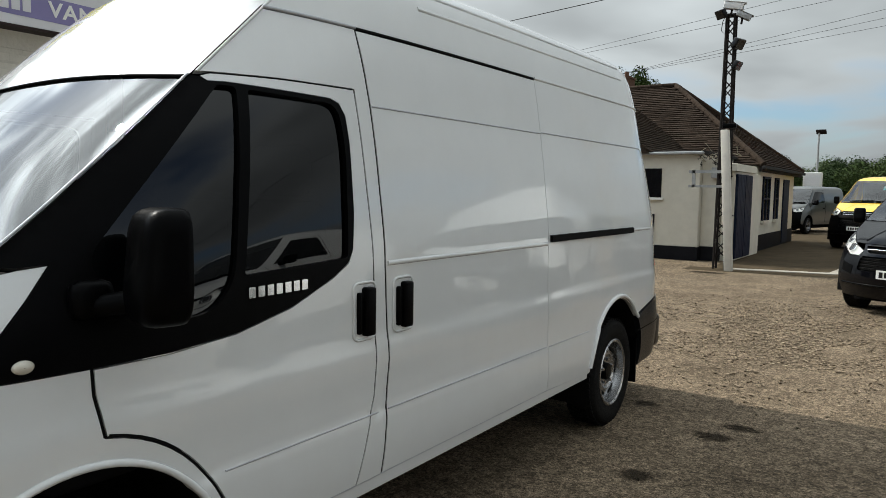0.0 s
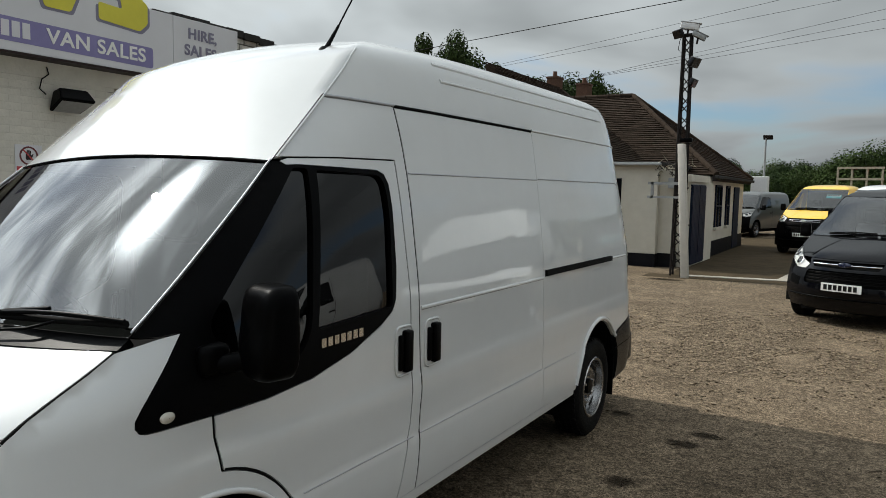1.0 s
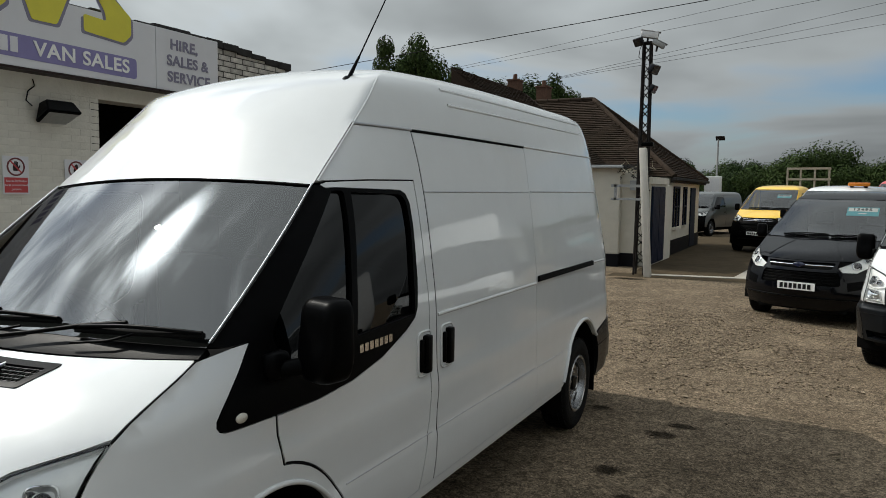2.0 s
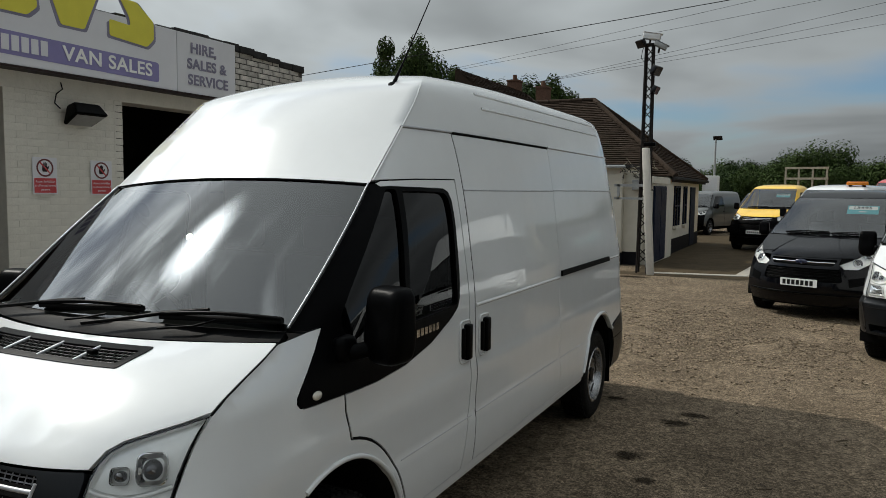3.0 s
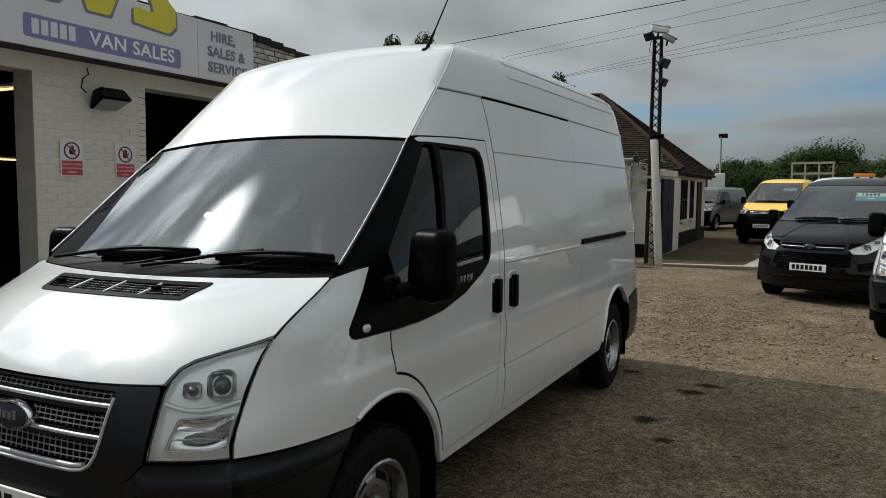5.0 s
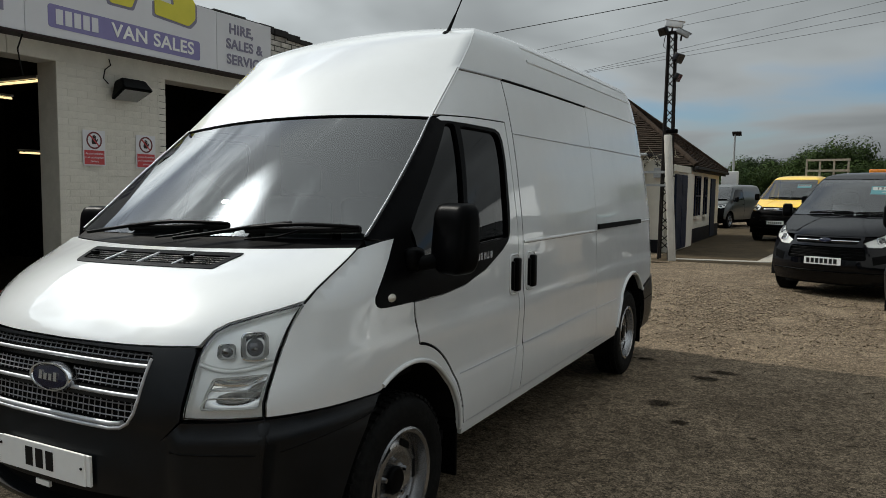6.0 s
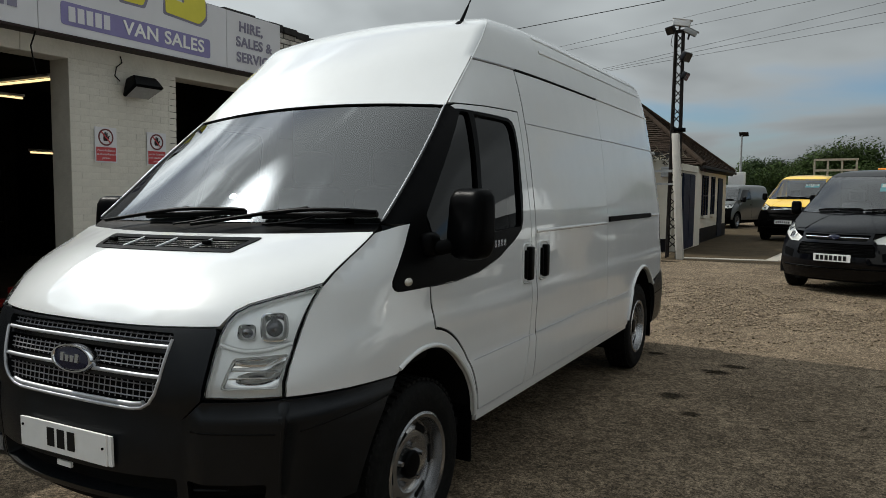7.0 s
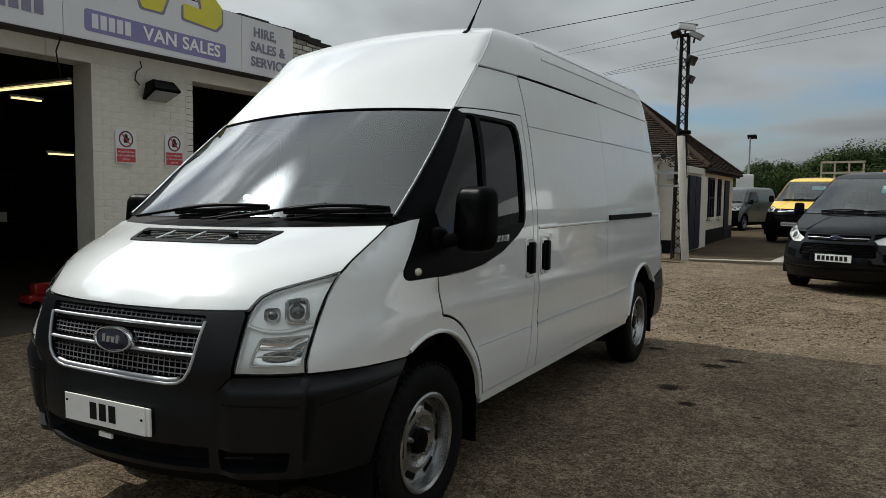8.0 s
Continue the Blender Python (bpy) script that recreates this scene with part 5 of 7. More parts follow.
    # screen and roof
    screen = [(x * sx, Z(1.25)) for x in np.linspace(-.82, .82, 12)] + front_edge(sh, Z(1.26), Z(1.835), 1, .01, 10) + [(x * sx, Z(1.84)) for x in np.linspace(.66, -.66, 10)] + front_edge(sh, Z(1.835), Z(1.26), -1, .01, 10)
    g = skin("windscreen", [screen], F, M_DARKSCREEN, v, "clear windscreen", off=-.004, depth=.004, step=.10)
    g.visible_shadow = False
    skin("scuttle", [[(x * sx, Z(1.228)) for x in np.linspace(-.83, .83, 10)] + [(x * sx, Z(1.262)) for x in np.linspace(.82, -.82, 10)]], F, M_BLACKPL, v, off=-.01, depth=.02)
    sh_zs = [Z(1.84) + (Z(1.983) - Z(1.84)) * (1 - (1 - k / 14) ** 2) for k in range(15)]
    sh.cap("roof", sh_zs, paint, v)
    wiper(v, sh, [(.30 * sx, Z(1.245)), (.05, Z(1.275))], [(-.55 * sx, Z(1.265)), (.10, Z(1.285))])
    wiper(v, sh, [(-.15, Z(1.245)), (.30 * sx, Z(1.275))], [(.15, Z(1.27)), (.74 * sx, Z(1.275))])
    # plate with plain bars
    y = F(0, Z(.56), 0).y
    pl = boxes("front_plate", [(-.26, .26, y - .03, y - .012, Z(.52), Z(.52) + .112)], M_PLATE, v, "white number plate", bevel=.002)
    text_bars("plate_bar", 7, .45, .072, M_YELPLATE, Matrix.Translation((0, y - .031, Z(.52) + .056)) @ Matrix(((1, 0, 0, 0), (0, 0, -1, 0), (0, 1, 0, 0), (0, 0, 0, 1))), pl, gap=.3, depth=.002)
    if card:
        x, z, w, h = card
        c = F(x, z, -.03)
        n = (F(x, z, .02) - F(x, z, 0)).normalized()
        mm = Matrix.Translation(c) @ n.to_track_quat("Z", "Y").to_matrix().to_4x4()
        bm = bmesh.new()
        box(bm, -w / 2, w / 2, -h / 2, h / 2, -.002, .002, m=mm)
        cd = part("price_card", bm, M_TURQ, v, "turquoise price card behind the screen")
        bm = bmesh.new()
        box(bm, -w / 2 + .02, w / 2 - .02, h * .0, h * .40, .003, .005, m=mm)
        part("price_strip", bm, M_CARD, cd)
        if name == "parked_van":
            letters("price_figures", "13495", h * .40, M_YELPLATE, mm @ Matrix.Translation((-.01, h * .20, .007)), cd, spacing=1.15, bold=.002, squeeze=1.1)
        else:
            text_bars("price_bar", 5, w * .8, h * .28, M_YELPLATE, mm @ Matrix.Translation((0, h * .20, .006)), cd, depth=.001)
        text_bars("card_bar", 1, w * .25, h * .08, M_CARD, mm @ Matrix.Translation((0, -h * .25, .003)), cd, gap=0, depth=.001)
    boxes("floor_pan", [(-.88 * sx, .88 * sx, -.55, rear - .1, .40, .43)], M_DARKIN, v)
    boxes("dashboard", [(-.80 * sx, .80 * sx, .1, .50, Z(.9), Z(1.2))], M_DARKIN, v, bevel=.03)
    boxes("underbody", [(-.62 * sx, .62 * sx, -.7, rear - .2, .20, .40)], M_SEAL, v)
    boxes("bulkhead", [(-.78 * sx, .78 * sx, 1.70, 1.73, .42, Z(1.80))], M_DARKIN, v)
    for x in (-.42, .38):
        seat(v, x, 1.15, Z(.62))
    tail_wall(sh, v, paint, .40, Z(1.95))
    v.matrix_basis = Matrix.Translation(at) @ Matrix.Rotation(radians(turn), 4, "Z")
    return v


ROW = "row of vans for sale"
low_van("parked_van", "dark blue-grey panel van with a turquoise price card", M_DARKPAINT, (2.68, 10.72, 0), -18, card=(.40, 1.68, .44, .22), group=ROW)
low_van("grey_van", "mid-grey panel van parked beside the white building", M_GREYPAINT, (-2.45, 32.2, 0), -14, style="bar", bumper=M_BLACKPL, group=ROW)
low_van("pale_grey_van", "pale grey van parked behind the others", M_PALEGREY, (-0.1, 37.5, 0), -14, style="bar", group=ROW)
low_van("white_van", "white van with an amber light bar on its roof", M_WHITE, (2.75, 17.9, 0), -16, sz=1.09, bumper=M_GREYPL, group=ROW)
low_van("red_van", "red van parked in the sales row", M_RED, (4.76, 23.6, 0), -16, sz=1.24, group=ROW)
lb = base("light_bar", (3.50, 18.9, 2.115), "amber roof light bar on the white van", "beacon")
boxes("lens", [(-.24, .24, -.10, .10, .02, .11)], M_ORANGE, lb, bevel=.02, smooth=50)
for x in (-.15, .15):
    boxes("foot", [(x - .04, x + .04, -.05, .05, -.05, .03)], M_BLACKPL, lb)

yv = low_van("yellow_tipper", "yellow cab truck with a tail frame and black bumper", M_YELLOW, (1.12, 24.0, 0), -15, sx=1.03, sz=1.12, rear=1.85, axle=3.4, bumper=M_BLACKPL, style="bar", cab_only=True, card=(.38, 1.86, .42, .18), group=ROW)
boxes("chassis", [(-.5, .5, 1.7, 5.2, .50, .66)], M_BLACKPL, yv)
boxes("load_bed", [(-1.0, 1.0, 1.95, 5.3, .85, .95), (-1.02, -.98, 1.95, 5.3, .95, 1.35), (.98, 1.02, 1.95, 5.3, .95, 1.35)], M_GREYPAINT, yv, bevel=.01)
M_WOOD = material("weathered_timber", (0.30, 0.27, 0.20), 0.85, var=0.3, scale=14, bump=0.3, bump_scale=60)
for x in (-.98, -.5, .0, .5):
    boxes("rack_post", [(x - .03, x + .03, 5.15, 5.21, .95, 2.92)], M_WOOD, yv)
boxes("rack_rail", [(-1.0, .55, 5.14, 5.22, 2.86, 2.94)], M_WOOD, yv)
boxes("rack_rail", [(-1.0, .55, 5.14, 5.22, 2.45, 2.53)], M_WOOD, yv)

copy = copy_thing(van, Matrix.Translation((4.12, 7.35, 0)) @ Matrix.Rotation(radians(-18), 4, "Z"))
copy.name = "second_panel_van"
tagged(copy, "white panel van with grey bumper, parked in the row", group=ROW)
low_van("mid_white_van", "white panel van parked in the sales row", M_WHITE, (5.45, 3.3, 0), -18, sz=1.22, group=ROW)
low_van("black_van", "black panel van parked in the sales row", M_DARKPAINT, (5.9, -1.3, 0), -18, sz=1.02, group=ROW)
low_van("end_white_van", "white panel van at the end of the row", M_WHITE, (5.9, -6.6, 0), -18, sz=1.08, group=ROW)

# ---- garage ----
M_PAINTBRICK = material("white_painted_brick", (0.60, 0.575, 0.505), 0.7, var=0.07, scale=5, bump=0.6, bump_scale=28, stain=0.25, stain_scale=1.6, stain_col=(0.46, 0.42, 0.35), obj_random=0.025, spec=0.2)
M_MORTAR = material("painted_mortar", (0.54, 0.515, 0.45), 0.85, var=0.08, scale=8, bump=0.4, bump_scale=60, spec=0.2)
M_RENDER = material("cream_render", (0.58, 0.55, 0.47), 0.8, var=0.06, scale=3, bump=0.25, bump_scale=50, stain=0.25, stain_scale=1.1, stain_col=(0.45, 0.40, 0.32), spec=0.2)
M_ROUGHBRICK = material("grey_brick", (0.36, 0.34, 0.31), 0.9, var=0.25, scale=9, bump=0.5, bump_scale=40, stain=0.4, stain_scale=3, stain_col=(0.16, 0.14, 0.12), island=0.2, spec=0.15)
M_BOARD = material("sign_board", (0.60, 0.60, 0.62), 0.45, var=0.03, scale=2, stain=0.15, stain_scale=1.5, stain_col=(0.5, 0.49, 0.47))
M_PURPLE = material("purple_sign", (0.20, 0.18, 0.36), 0.5, var=0.06, scale=4)
M_SIGNYEL = material("yellow_sign", (0.62, 0.56, 0.05), 0.5, var=0.05, scale=4)
M_SIGNGREY = material("grey_sign_letters", (0.19, 0.18, 0.25), 0.5, var=0.05, scale=6)
M_SIGNRED = material("red_sign", (0.42, 0.04, 0.045), 0.5, var=0.05, scale=12)
M_SIGNBLK = material("black_sign", (0.03, 0.02, 0.02), 0.5, spec=0.1)
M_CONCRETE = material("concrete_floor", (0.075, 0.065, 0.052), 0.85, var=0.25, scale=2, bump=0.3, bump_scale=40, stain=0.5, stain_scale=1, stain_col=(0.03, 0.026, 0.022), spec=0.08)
# near-black base puts the unlit interior's shade into walls and ceiling
M_SHADEWALL = material("shaded_workshop_wall", (0.010, 0.010, 0.0095), 0.9, var=0.2, scale=2, stain=0.4, stain_scale=1.2, stain_col=(0.04, 0.04, 0.04), spec=0.05)
M_FELT = material("roofing_felt", (0.035, 0.034, 0.033), 0.9, var=0.3, scale=6, bump=0.3, bump_scale=30, spec=0.08)
M_TUBE = material("lit_tube", (0.9, 0.85, 0.6), 0.4, emit=((1.0, 0.74, 0.36), 0.95))
M_LAMPFACE = material("lamp_glass", (0.55, 0.56, 0.56), 0.3, var=0.1, scale=20, coat=0.6)
M_DKBLUE = material("dark_blue_door", (0.007, 0.012, 0.028), 0.6, var=0.2, scale=5, stain=0.2, stain_scale=5, stain_col=(0.1, 0.1, 0.12), spec=0.12)
M_PLINTH = material("dark_plinth_paint", (0.008, 0.008, 0.010), 0.6, var=0.3, scale=3, bump=0.25, bump_scale=30, spec=0.08)
M_TILE = material("brown_roof_tile", (0.036, 0.026, 0.0195), 0.9, var=0.25, scale=20, bump=0.3, bump_scale=80, stain=0.45, stain_scale=0.9, stain_col=(0.055, 0.043, 0.032), island=0.28, spec=0.05)
M_TILEP = material("brown_roof_tile_piece", (0.038, 0.0275, 0.0205), 0.9, var=0.25, scale=20, bump=0.3, bump_scale=80, obj_random=0.28, spec=0.05)
M_STEEL = material("rusty_dark_steel", (0.016, 0.013, 0.012), 0.7, var=0.35, scale=12, bump=0.2, bump_scale=60, spec=0.12)
M_POST = material("white_concrete_post", (0.60, 0.57, 0.51), 0.85, var=0.1, scale=6, bump=0.3, bump_scale=40, stain=0.3, stain_scale=3, stain_col=(0.40, 0.35, 0.28))
M_CCTV = material("white_camera_housing", (0.72, 0.72, 0.72), 0.4, var=0.05, scale=10)
M_CABLE = material("black_cable", (0.010, 0.010, 0.010), 0.7, var=0.2, scale=10, spec=0.1)
M_GALV = material("galvanised_steel", (0.35, 0.36, 0.36), 0.5, metal=0.5, var=0.15, scale=12)
M_HOUSEBRICK = material("red_brown_brick", (0.12, 0.07, 0.05), 0.9, var=0.25, scale=14, bump=0.3, bump_scale=40, spec=0.1)

WX = -4.75
wall = base("wall_west", (0, 0, 0), "white painted brick garage front with two vehicle openings", "wall", kind="structure")
boxes("pier_core", [(WX - .33, WX - .012, 2.31, 3.62, 0, 3.05)], M_MORTAR, wall)
boxes("lintel", [(WX - .33, WX - .005, 1.80, 7.05, 2.88, 3.70)], M_PAINTBRICK, wall, "cream rendered lintel over the openings", bevel=.01)
boxes("lintel", [(WX - .33, WX - .005, -9.0, 1.797, 2.88, 3.46)], M_PAINTBRICK, wall, bevel=.01)
boxes("end_pier", [(WX - .33, WX, 6.5, 7.05, 0, 2.88)], M_PAINTBRICK, wall)
boxes("end_pier", [(WX - .33, WX, -9.0, -3.4, 0, 2.88)], M_PAINTBRICK, wall)
boxes("parapet", [(WX - .33, WX - .01, 5.2, 7.05, 3.702, 3.80)], M_ROUGHBRICK, wall)
rng = random.Random(2)
for k in range(18):
    y = 1.85 + k * .29
    zt = 3.86 - .10 * max(0, (y - 5.2) / 1.9)
    boxes("coping_slate", [(WX - .38 + rng.uniform(-.02, .02), WX + .05 + rng.uniform(-.03, .02), y, y + .285, zt - rng.uniform(.05, .08), zt + rng.uniform(0, .035))], M_FELT, wall, bevel=.008)

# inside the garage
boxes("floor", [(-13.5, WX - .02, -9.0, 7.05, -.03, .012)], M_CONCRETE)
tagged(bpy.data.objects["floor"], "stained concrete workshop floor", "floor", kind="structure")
ib = base("wall_workshop", label="workshop walls behind the openings, interior shade in their near-black colour", category="wall", kind="structure")
boxes("back_wall", [(-13.8, -13.5, -9.0, 8.2, 0, 3.45)], M_SHADEWALL, ib)
boxes("side_wall", [(-13.5, WX - .33, 6.85, 7.05, 0, 3.45)], M_SHADEWALL, ib)
boxes("side_wall", [(-13.5, WX - .33, -9.2, -9.0, 0, 3.45)], M_SHADEWALL, ib)
tagged(boxes("ceiling", [(-13.8, WX - .33, -9.2, 7.05, 3.34, 3.46)], M_SHADEWALL), "workshop ceiling, interior shade in its near-black colour", "ceiling", kind="structure")


def tube_lamp(a, b):
    d = (Vector(b) - Vector(a)).normalized()
    t = base("tube_light", a, "lit fluorescent tube hanging in the workshop", "lamp", group="workshop tubes")
    bm = bmesh.new()
    rod(bm, (0, 0, 0), Vector(b) - Vector(a), .018, seg=10)
    part("tube", bm, M_TUBE, t, smooth=50)
    e = Vector(b) - Vector(a)
    bm = bmesh.new()
    w, k = (abs(e.x) + .06, .05) if abs(e.x) > abs(e.y) else (.05, abs(e.y) + .06)
    box(bm, min(0, e.x) - .03 if abs(e.x) > .1 else -.03, max(0, e.x) + .03 if abs(e.x) > .1 else .03, min(0, e.y) - .03 if abs(e.y) > .1 else -.03, max(0, e.y) + .03 if abs(e.y) > .1 else .03, .03, .07)
    part("batten", bm, M_CARD, t)
    for q in (.1, .9):
        bm = bmesh.new()
        rod(bm, e * q + Vector((0, 0, .06)), e * q + Vector((0, 0, 3.35 - a[2])), .006, seg=6)
        part("hanger", bm, M_CABLE, t)
    return t


tube_lamp((-9.3, 3.60, 3.0), (-7.14, 3.62, 3.0))
tube_lamp((-11.0, 4.97, 3.17), (-11.0, 5.54, 3.17))
tube_lamp((-11.9, 6.2, 2.22), (-11.9, 6.75, 2.22))


def shelf(x, y, w, label):
    s = base("storage_shelf", (x, y, 0.012), label, "shelf", group="workshop shelves")
    for k in range(4):
        boxes("board", [(-.25, .25, -w / 2, w / 2, .25 + .5 * k, .29 + .5 * k)], M_STEEL, s)
    for a in (-.24, .24):
        for b in (-w / 2 + .02, w / 2 - .02):
            boxes("upright", [(a - .02, a + .02, b - .02, b + .02, 0, 2.0)], M_STEEL, s)
    return s


shelf(-12.9, 2.8, 1.8, "dark steel shelf against the workshop wall")
shelf(-12.9, 5.2, 1.8, "dark steel shelf against the workshop wall")
for k, (x, y, z, c) in enumerate(((-12.8, 2.3, .30, M_CARD), (-12.8, 3.2, .80, M_RED), (-12.8, 5.0, .30, M_TURQ), (-12.8, 5.6, .80, M_CARD))):
    bx = base("stored_box", (x, y, z + .002), "small box on a workshop shelf", "box", group="stored boxes")
    boxes("carton", [(-.12, .12, -.16, .16, 0, .2)], c, bx, bevel=.006)
    boxes("flap", [(-.12, .12, -.005, .005, .2, .206)], M_BLACKPL, bx)
jack = base("trolley_jack", (-6.25, 2.66, .012), "red trolley jack on the workshop floor", "jack")
boxes("frame", [(-.12, .12, -.3, .3, .06, .16)], M_RED, jack, bevel=.015, smooth=50)
boxes("saddle_arm", [(-.06, .06, -.2, .1, .16, .30)], M_RED, jack, bevel=.02, smooth=50)
for sx_ in (-.13, .13):
    for sy_ in (-.24, .24):
        bm = bmesh.new()
        rod(bm, (sx_ - .02, sy_, .05), (sx_ + .02, sy_, .05), .05, seg=14)
        part("castor", bm, M_BLACKPL, jack)
bm = bmesh.new()
rod(bm, (0, .28, .16), (0, .75, .75), .014)
part("handle", bm, M_STEEL, jack)

# sign board over the openings
BX = -4.50
board = base("sign_board", (BX, 0, 0), "white sales board with purple band and yellow initials", "sign")
for k, (y0, y1, z0, z1) in enumerate(((-4.6, -1.2, 3.07, 3.5), (-1.195, 1.832, 3.07, 3.5), (1.838, 4.307, 3.07, 3.80), (4.313, 5.31, 3.07, 3.80))):
    boxes("panel", [(-.20, 0, y0, y1, z0, z1)], M_BOARD, board, bevel=.004)
boxes("lower_trim", [(-.20, .012, -4.6, 5.32, 3.045, 3.068)], M_SIGNBLK, board)


def flat(name, loop, mat, parent, x, off=0.004, label=""):
    """A thin shape on a wall that looks along +x, from a loop of (y, z)."""
    bm = bmesh.new()
    a = [bm.verts.new((x + off, y, z)) for y, z in loop]
    f = bm.faces.new(a)
    g = bmesh.ops.extrude_face_region(bm, geom=[f])
    for v in g["geom"]:
        if isinstance(v, bmesh.types.BMVert):
            v.co.x -= off * 1.6
    return part(name, bm, mat, parent, label)


ON_WALL = Matrix(((0, 0, 1, 0), (1, 0, 0, 0), (0, 1, 0, 0), (0, 0, 0, 1)))
band = flat("purple_band", rounded([(2.07, 3.395), (4.03, 3.365), (4.03, 3.135), (2.07, 3.165)], .04), M_PURPLE, board, 0)
text_bars("name_bar", 5, .50, .15, M_BOARD, Matrix.Translation((.007, 2.40, 3.278)) @ ON_WALL, band, "pale plain blocks in the band", gap=.25, depth=.003)
letters("letter", "VAN SALES", .205, M_CARD, Matrix.Translation((.009, 3.36, 3.262)) @ ON_WALL @ Matrix.Rotation(radians(-.6), 4, "Z"), band, spacing=1.06, bold=.003, squeeze=1.08, split=True, thick=.001)
for text, z, y in (("HIRE,", 3.625, 4.74), ("SALES &", 3.43, 4.80), ("SERVICE", 3.235, 4.82)):
    letters("letter", text, .175, M_SIGNGREY, Matrix.Translation((.006, y, z)) @ ON_WALL, board, bold=.004, spacing=1.06, squeeze=1.04, split=True, thick=.001)
text_bars("number_bar", 5, .62, .17, M_SIGNGREY, Matrix.Translation((.004, 1.35, 3.31)) @ ON_WALL, board, "grey plain blocks", gap=.25)
# the large yellow initials, as plain shapes
for nm, lp in (("initial_shape", [(2.62, 4.0), (2.78, 3.56), (3.05, 3.56), (3.24, 4.0)]), ("initial_shape", [(3.36, 3.74), (3.36, 3.56), (3.86, 3.52), (3.96, 3.62), (3.96, 3.82), (3.72, 4.0), (3.50, 4.0), (3.62, 3.82), (3.64, 3.72)]),
               ("initial_shape", [(1.94, 3.74), (1.94, 3.58), (2.42, 3.58), (2.53, 3.68), (2.50, 3.90), (2.30, 4.0), (2.05, 4.0), (2.20, 3.80)])):
    big = [(y + (.03 if y > sum(q[0] for q in lp) / len(lp) else -.03), z - (.028 if z < 3.9 else 0)) for y, z in lp]
    e = flat("initial_edge", rounded(big, .03), M_SIGNGREY, board, 0, .003)
    flat("initial_shape", rounded(lp, .03), M_SIGNYEL, board, 0, .008)

# warning signs on the pier
for y0, z0 in ((2.58, 1.80), (3.26, 1.79)):
    s = base("warning_sign", (WX, y0, z0), "white warning sign with red panel on the brick pier", "sign", group="warning signs")
    boxes("plate", [(.004, .008, 0, .275, 0, .39)], M_BOARD, s, bevel=.001)
    flat("red_panel", [(.015, .015), (.26, .015), (.26, .17), (.015, .17)], M_SIGNRED, s, .008, .002)
    for k, line in enumerate(("Access forbidden", "to all unauthorised", "persons")):
        letters("lettering", line, .034, M_BOARD, Matrix.Translation((.0105, .1375, .134 - .042 * k)) @ ON_WALL, s, depth=.0006, squeeze=.92)
    bm = bmesh.new()
    lathe(bm, [(.095, 0), (.095, .003), (.078, .003), (.078, 0)], 32, Matrix.Translation((.009, .1375, .28)))
    part("ring", bm, M_SIGNRED if y0 < 0 else material("dark_red_ring", (0.12, 0.02, 0.02), 0.5), s)
    flat("slash", [(.075, .335), (.085, .345), (.20, .225), (.19, .215)], M_SIGNRED, s, .010, .003)
    flat("pictogram", rounded([(.112, .238), (.158, .238), (.176, .270), (.186, .296), (.178, .300), (.162, .282), (.160, .288), (.108, .288), (.106, .262)], .006), M_SIGNBLK, s, .008, .003)
    for k, top in enumerate((.322, .336, .340, .330)):
        flat("pictogram_bar", rounded([(.108 + .0135 * k, .286), (.1195 + .0135 * k, .286), (.1185 + .0135 * k, top), (.109 + .0135 * k, top)], .004), M_SIGNBLK, s, .008, .003)

# floodlight on the pier
fl = base("floodlight", (WX, 3.10, 2.67), "black wall floodlight with a cable", "lamp")
bm = bmesh.new()
q = [bm.verts.new(p) for p in ((.05, -.14, .09), (.05, .14, .09), (.20, .155, .12), (.20, -.155, .12), (.03, -.175, -.12), (.03, .175, -.12), (.29, .20, .0), (.29, -.20, .0))]
for f in ((0, 1, 2, 3), (4, 7, 6, 5), (0, 4, 5, 1), (1, 5, 6, 2), (3, 2, 6, 7), (0, 3, 7, 4)):
    bm.faces.new([q[i] for i in f])
bmesh.ops.bevel(bm, geom=bm.edges[:], offset=.012, segments=2, affect="EDGES")
part("housing", bm, M_BLACKPL, fl, smooth=40)
bm = bmesh.new()
q = [bm.verts.new(p) for p in ((.055, -.145, -.118), (.055, .145, -.118), (.268, .172, -.020), (.268, -.172, -.020))]
bm.faces.new(q)
bmesh.ops.solidify(bm, geom=bm.faces[:], thickness=.006)
part("glass_face", bm, M_LAMPFACE, fl)
boxes("bracket", [(-.01, .05, -.06, .06, -.02, .06)], M_STEEL, fl)
bead("cable", [Vector(p) for p in ((.03, -.20, .05), (.04, -.27, .10), (.03, -.24, .20), (.02, -.16, .26), (.02, -.18, .33))], .007, M_CABLE, fl)
hc = base("hanging_cable", (WX + .02, 1.83, 2.86), "loose black cable hanging below the board", "cable")
bead("wire", [Vector(p) for p in ((.2, 0, .2), (.12, -.01, .05), (.1, .03, -.12), (.08, .06, -.2))], .008, M_CABLE, hc)

# ---- white bungalow ----
bl = base("bungalow", (0, 0, 0), "cream rendered bungalow with brown tiled hip roof", "house")
boxes("front_block", [(-9.0, -1.86, 16.42, 19.8, .32, 2.52)], M_RENDER, bl, "cream rendered wall", bevel=.015)
boxes("plinth", [(-9.0, -1.85, 16.40, 19.8, 0, .318)], M_PLINTH, bl)
boxes("block_roof", [(-9.0, -1.78, 16.32, 19.8, 2.522, 2.60)], M_FELT, bl, bevel=.01)
boxes("gutter", [(-9.0, -1.76, 16.24, 16.34, 2.50, 2.57)], M_GALV, bl, bevel=.02)
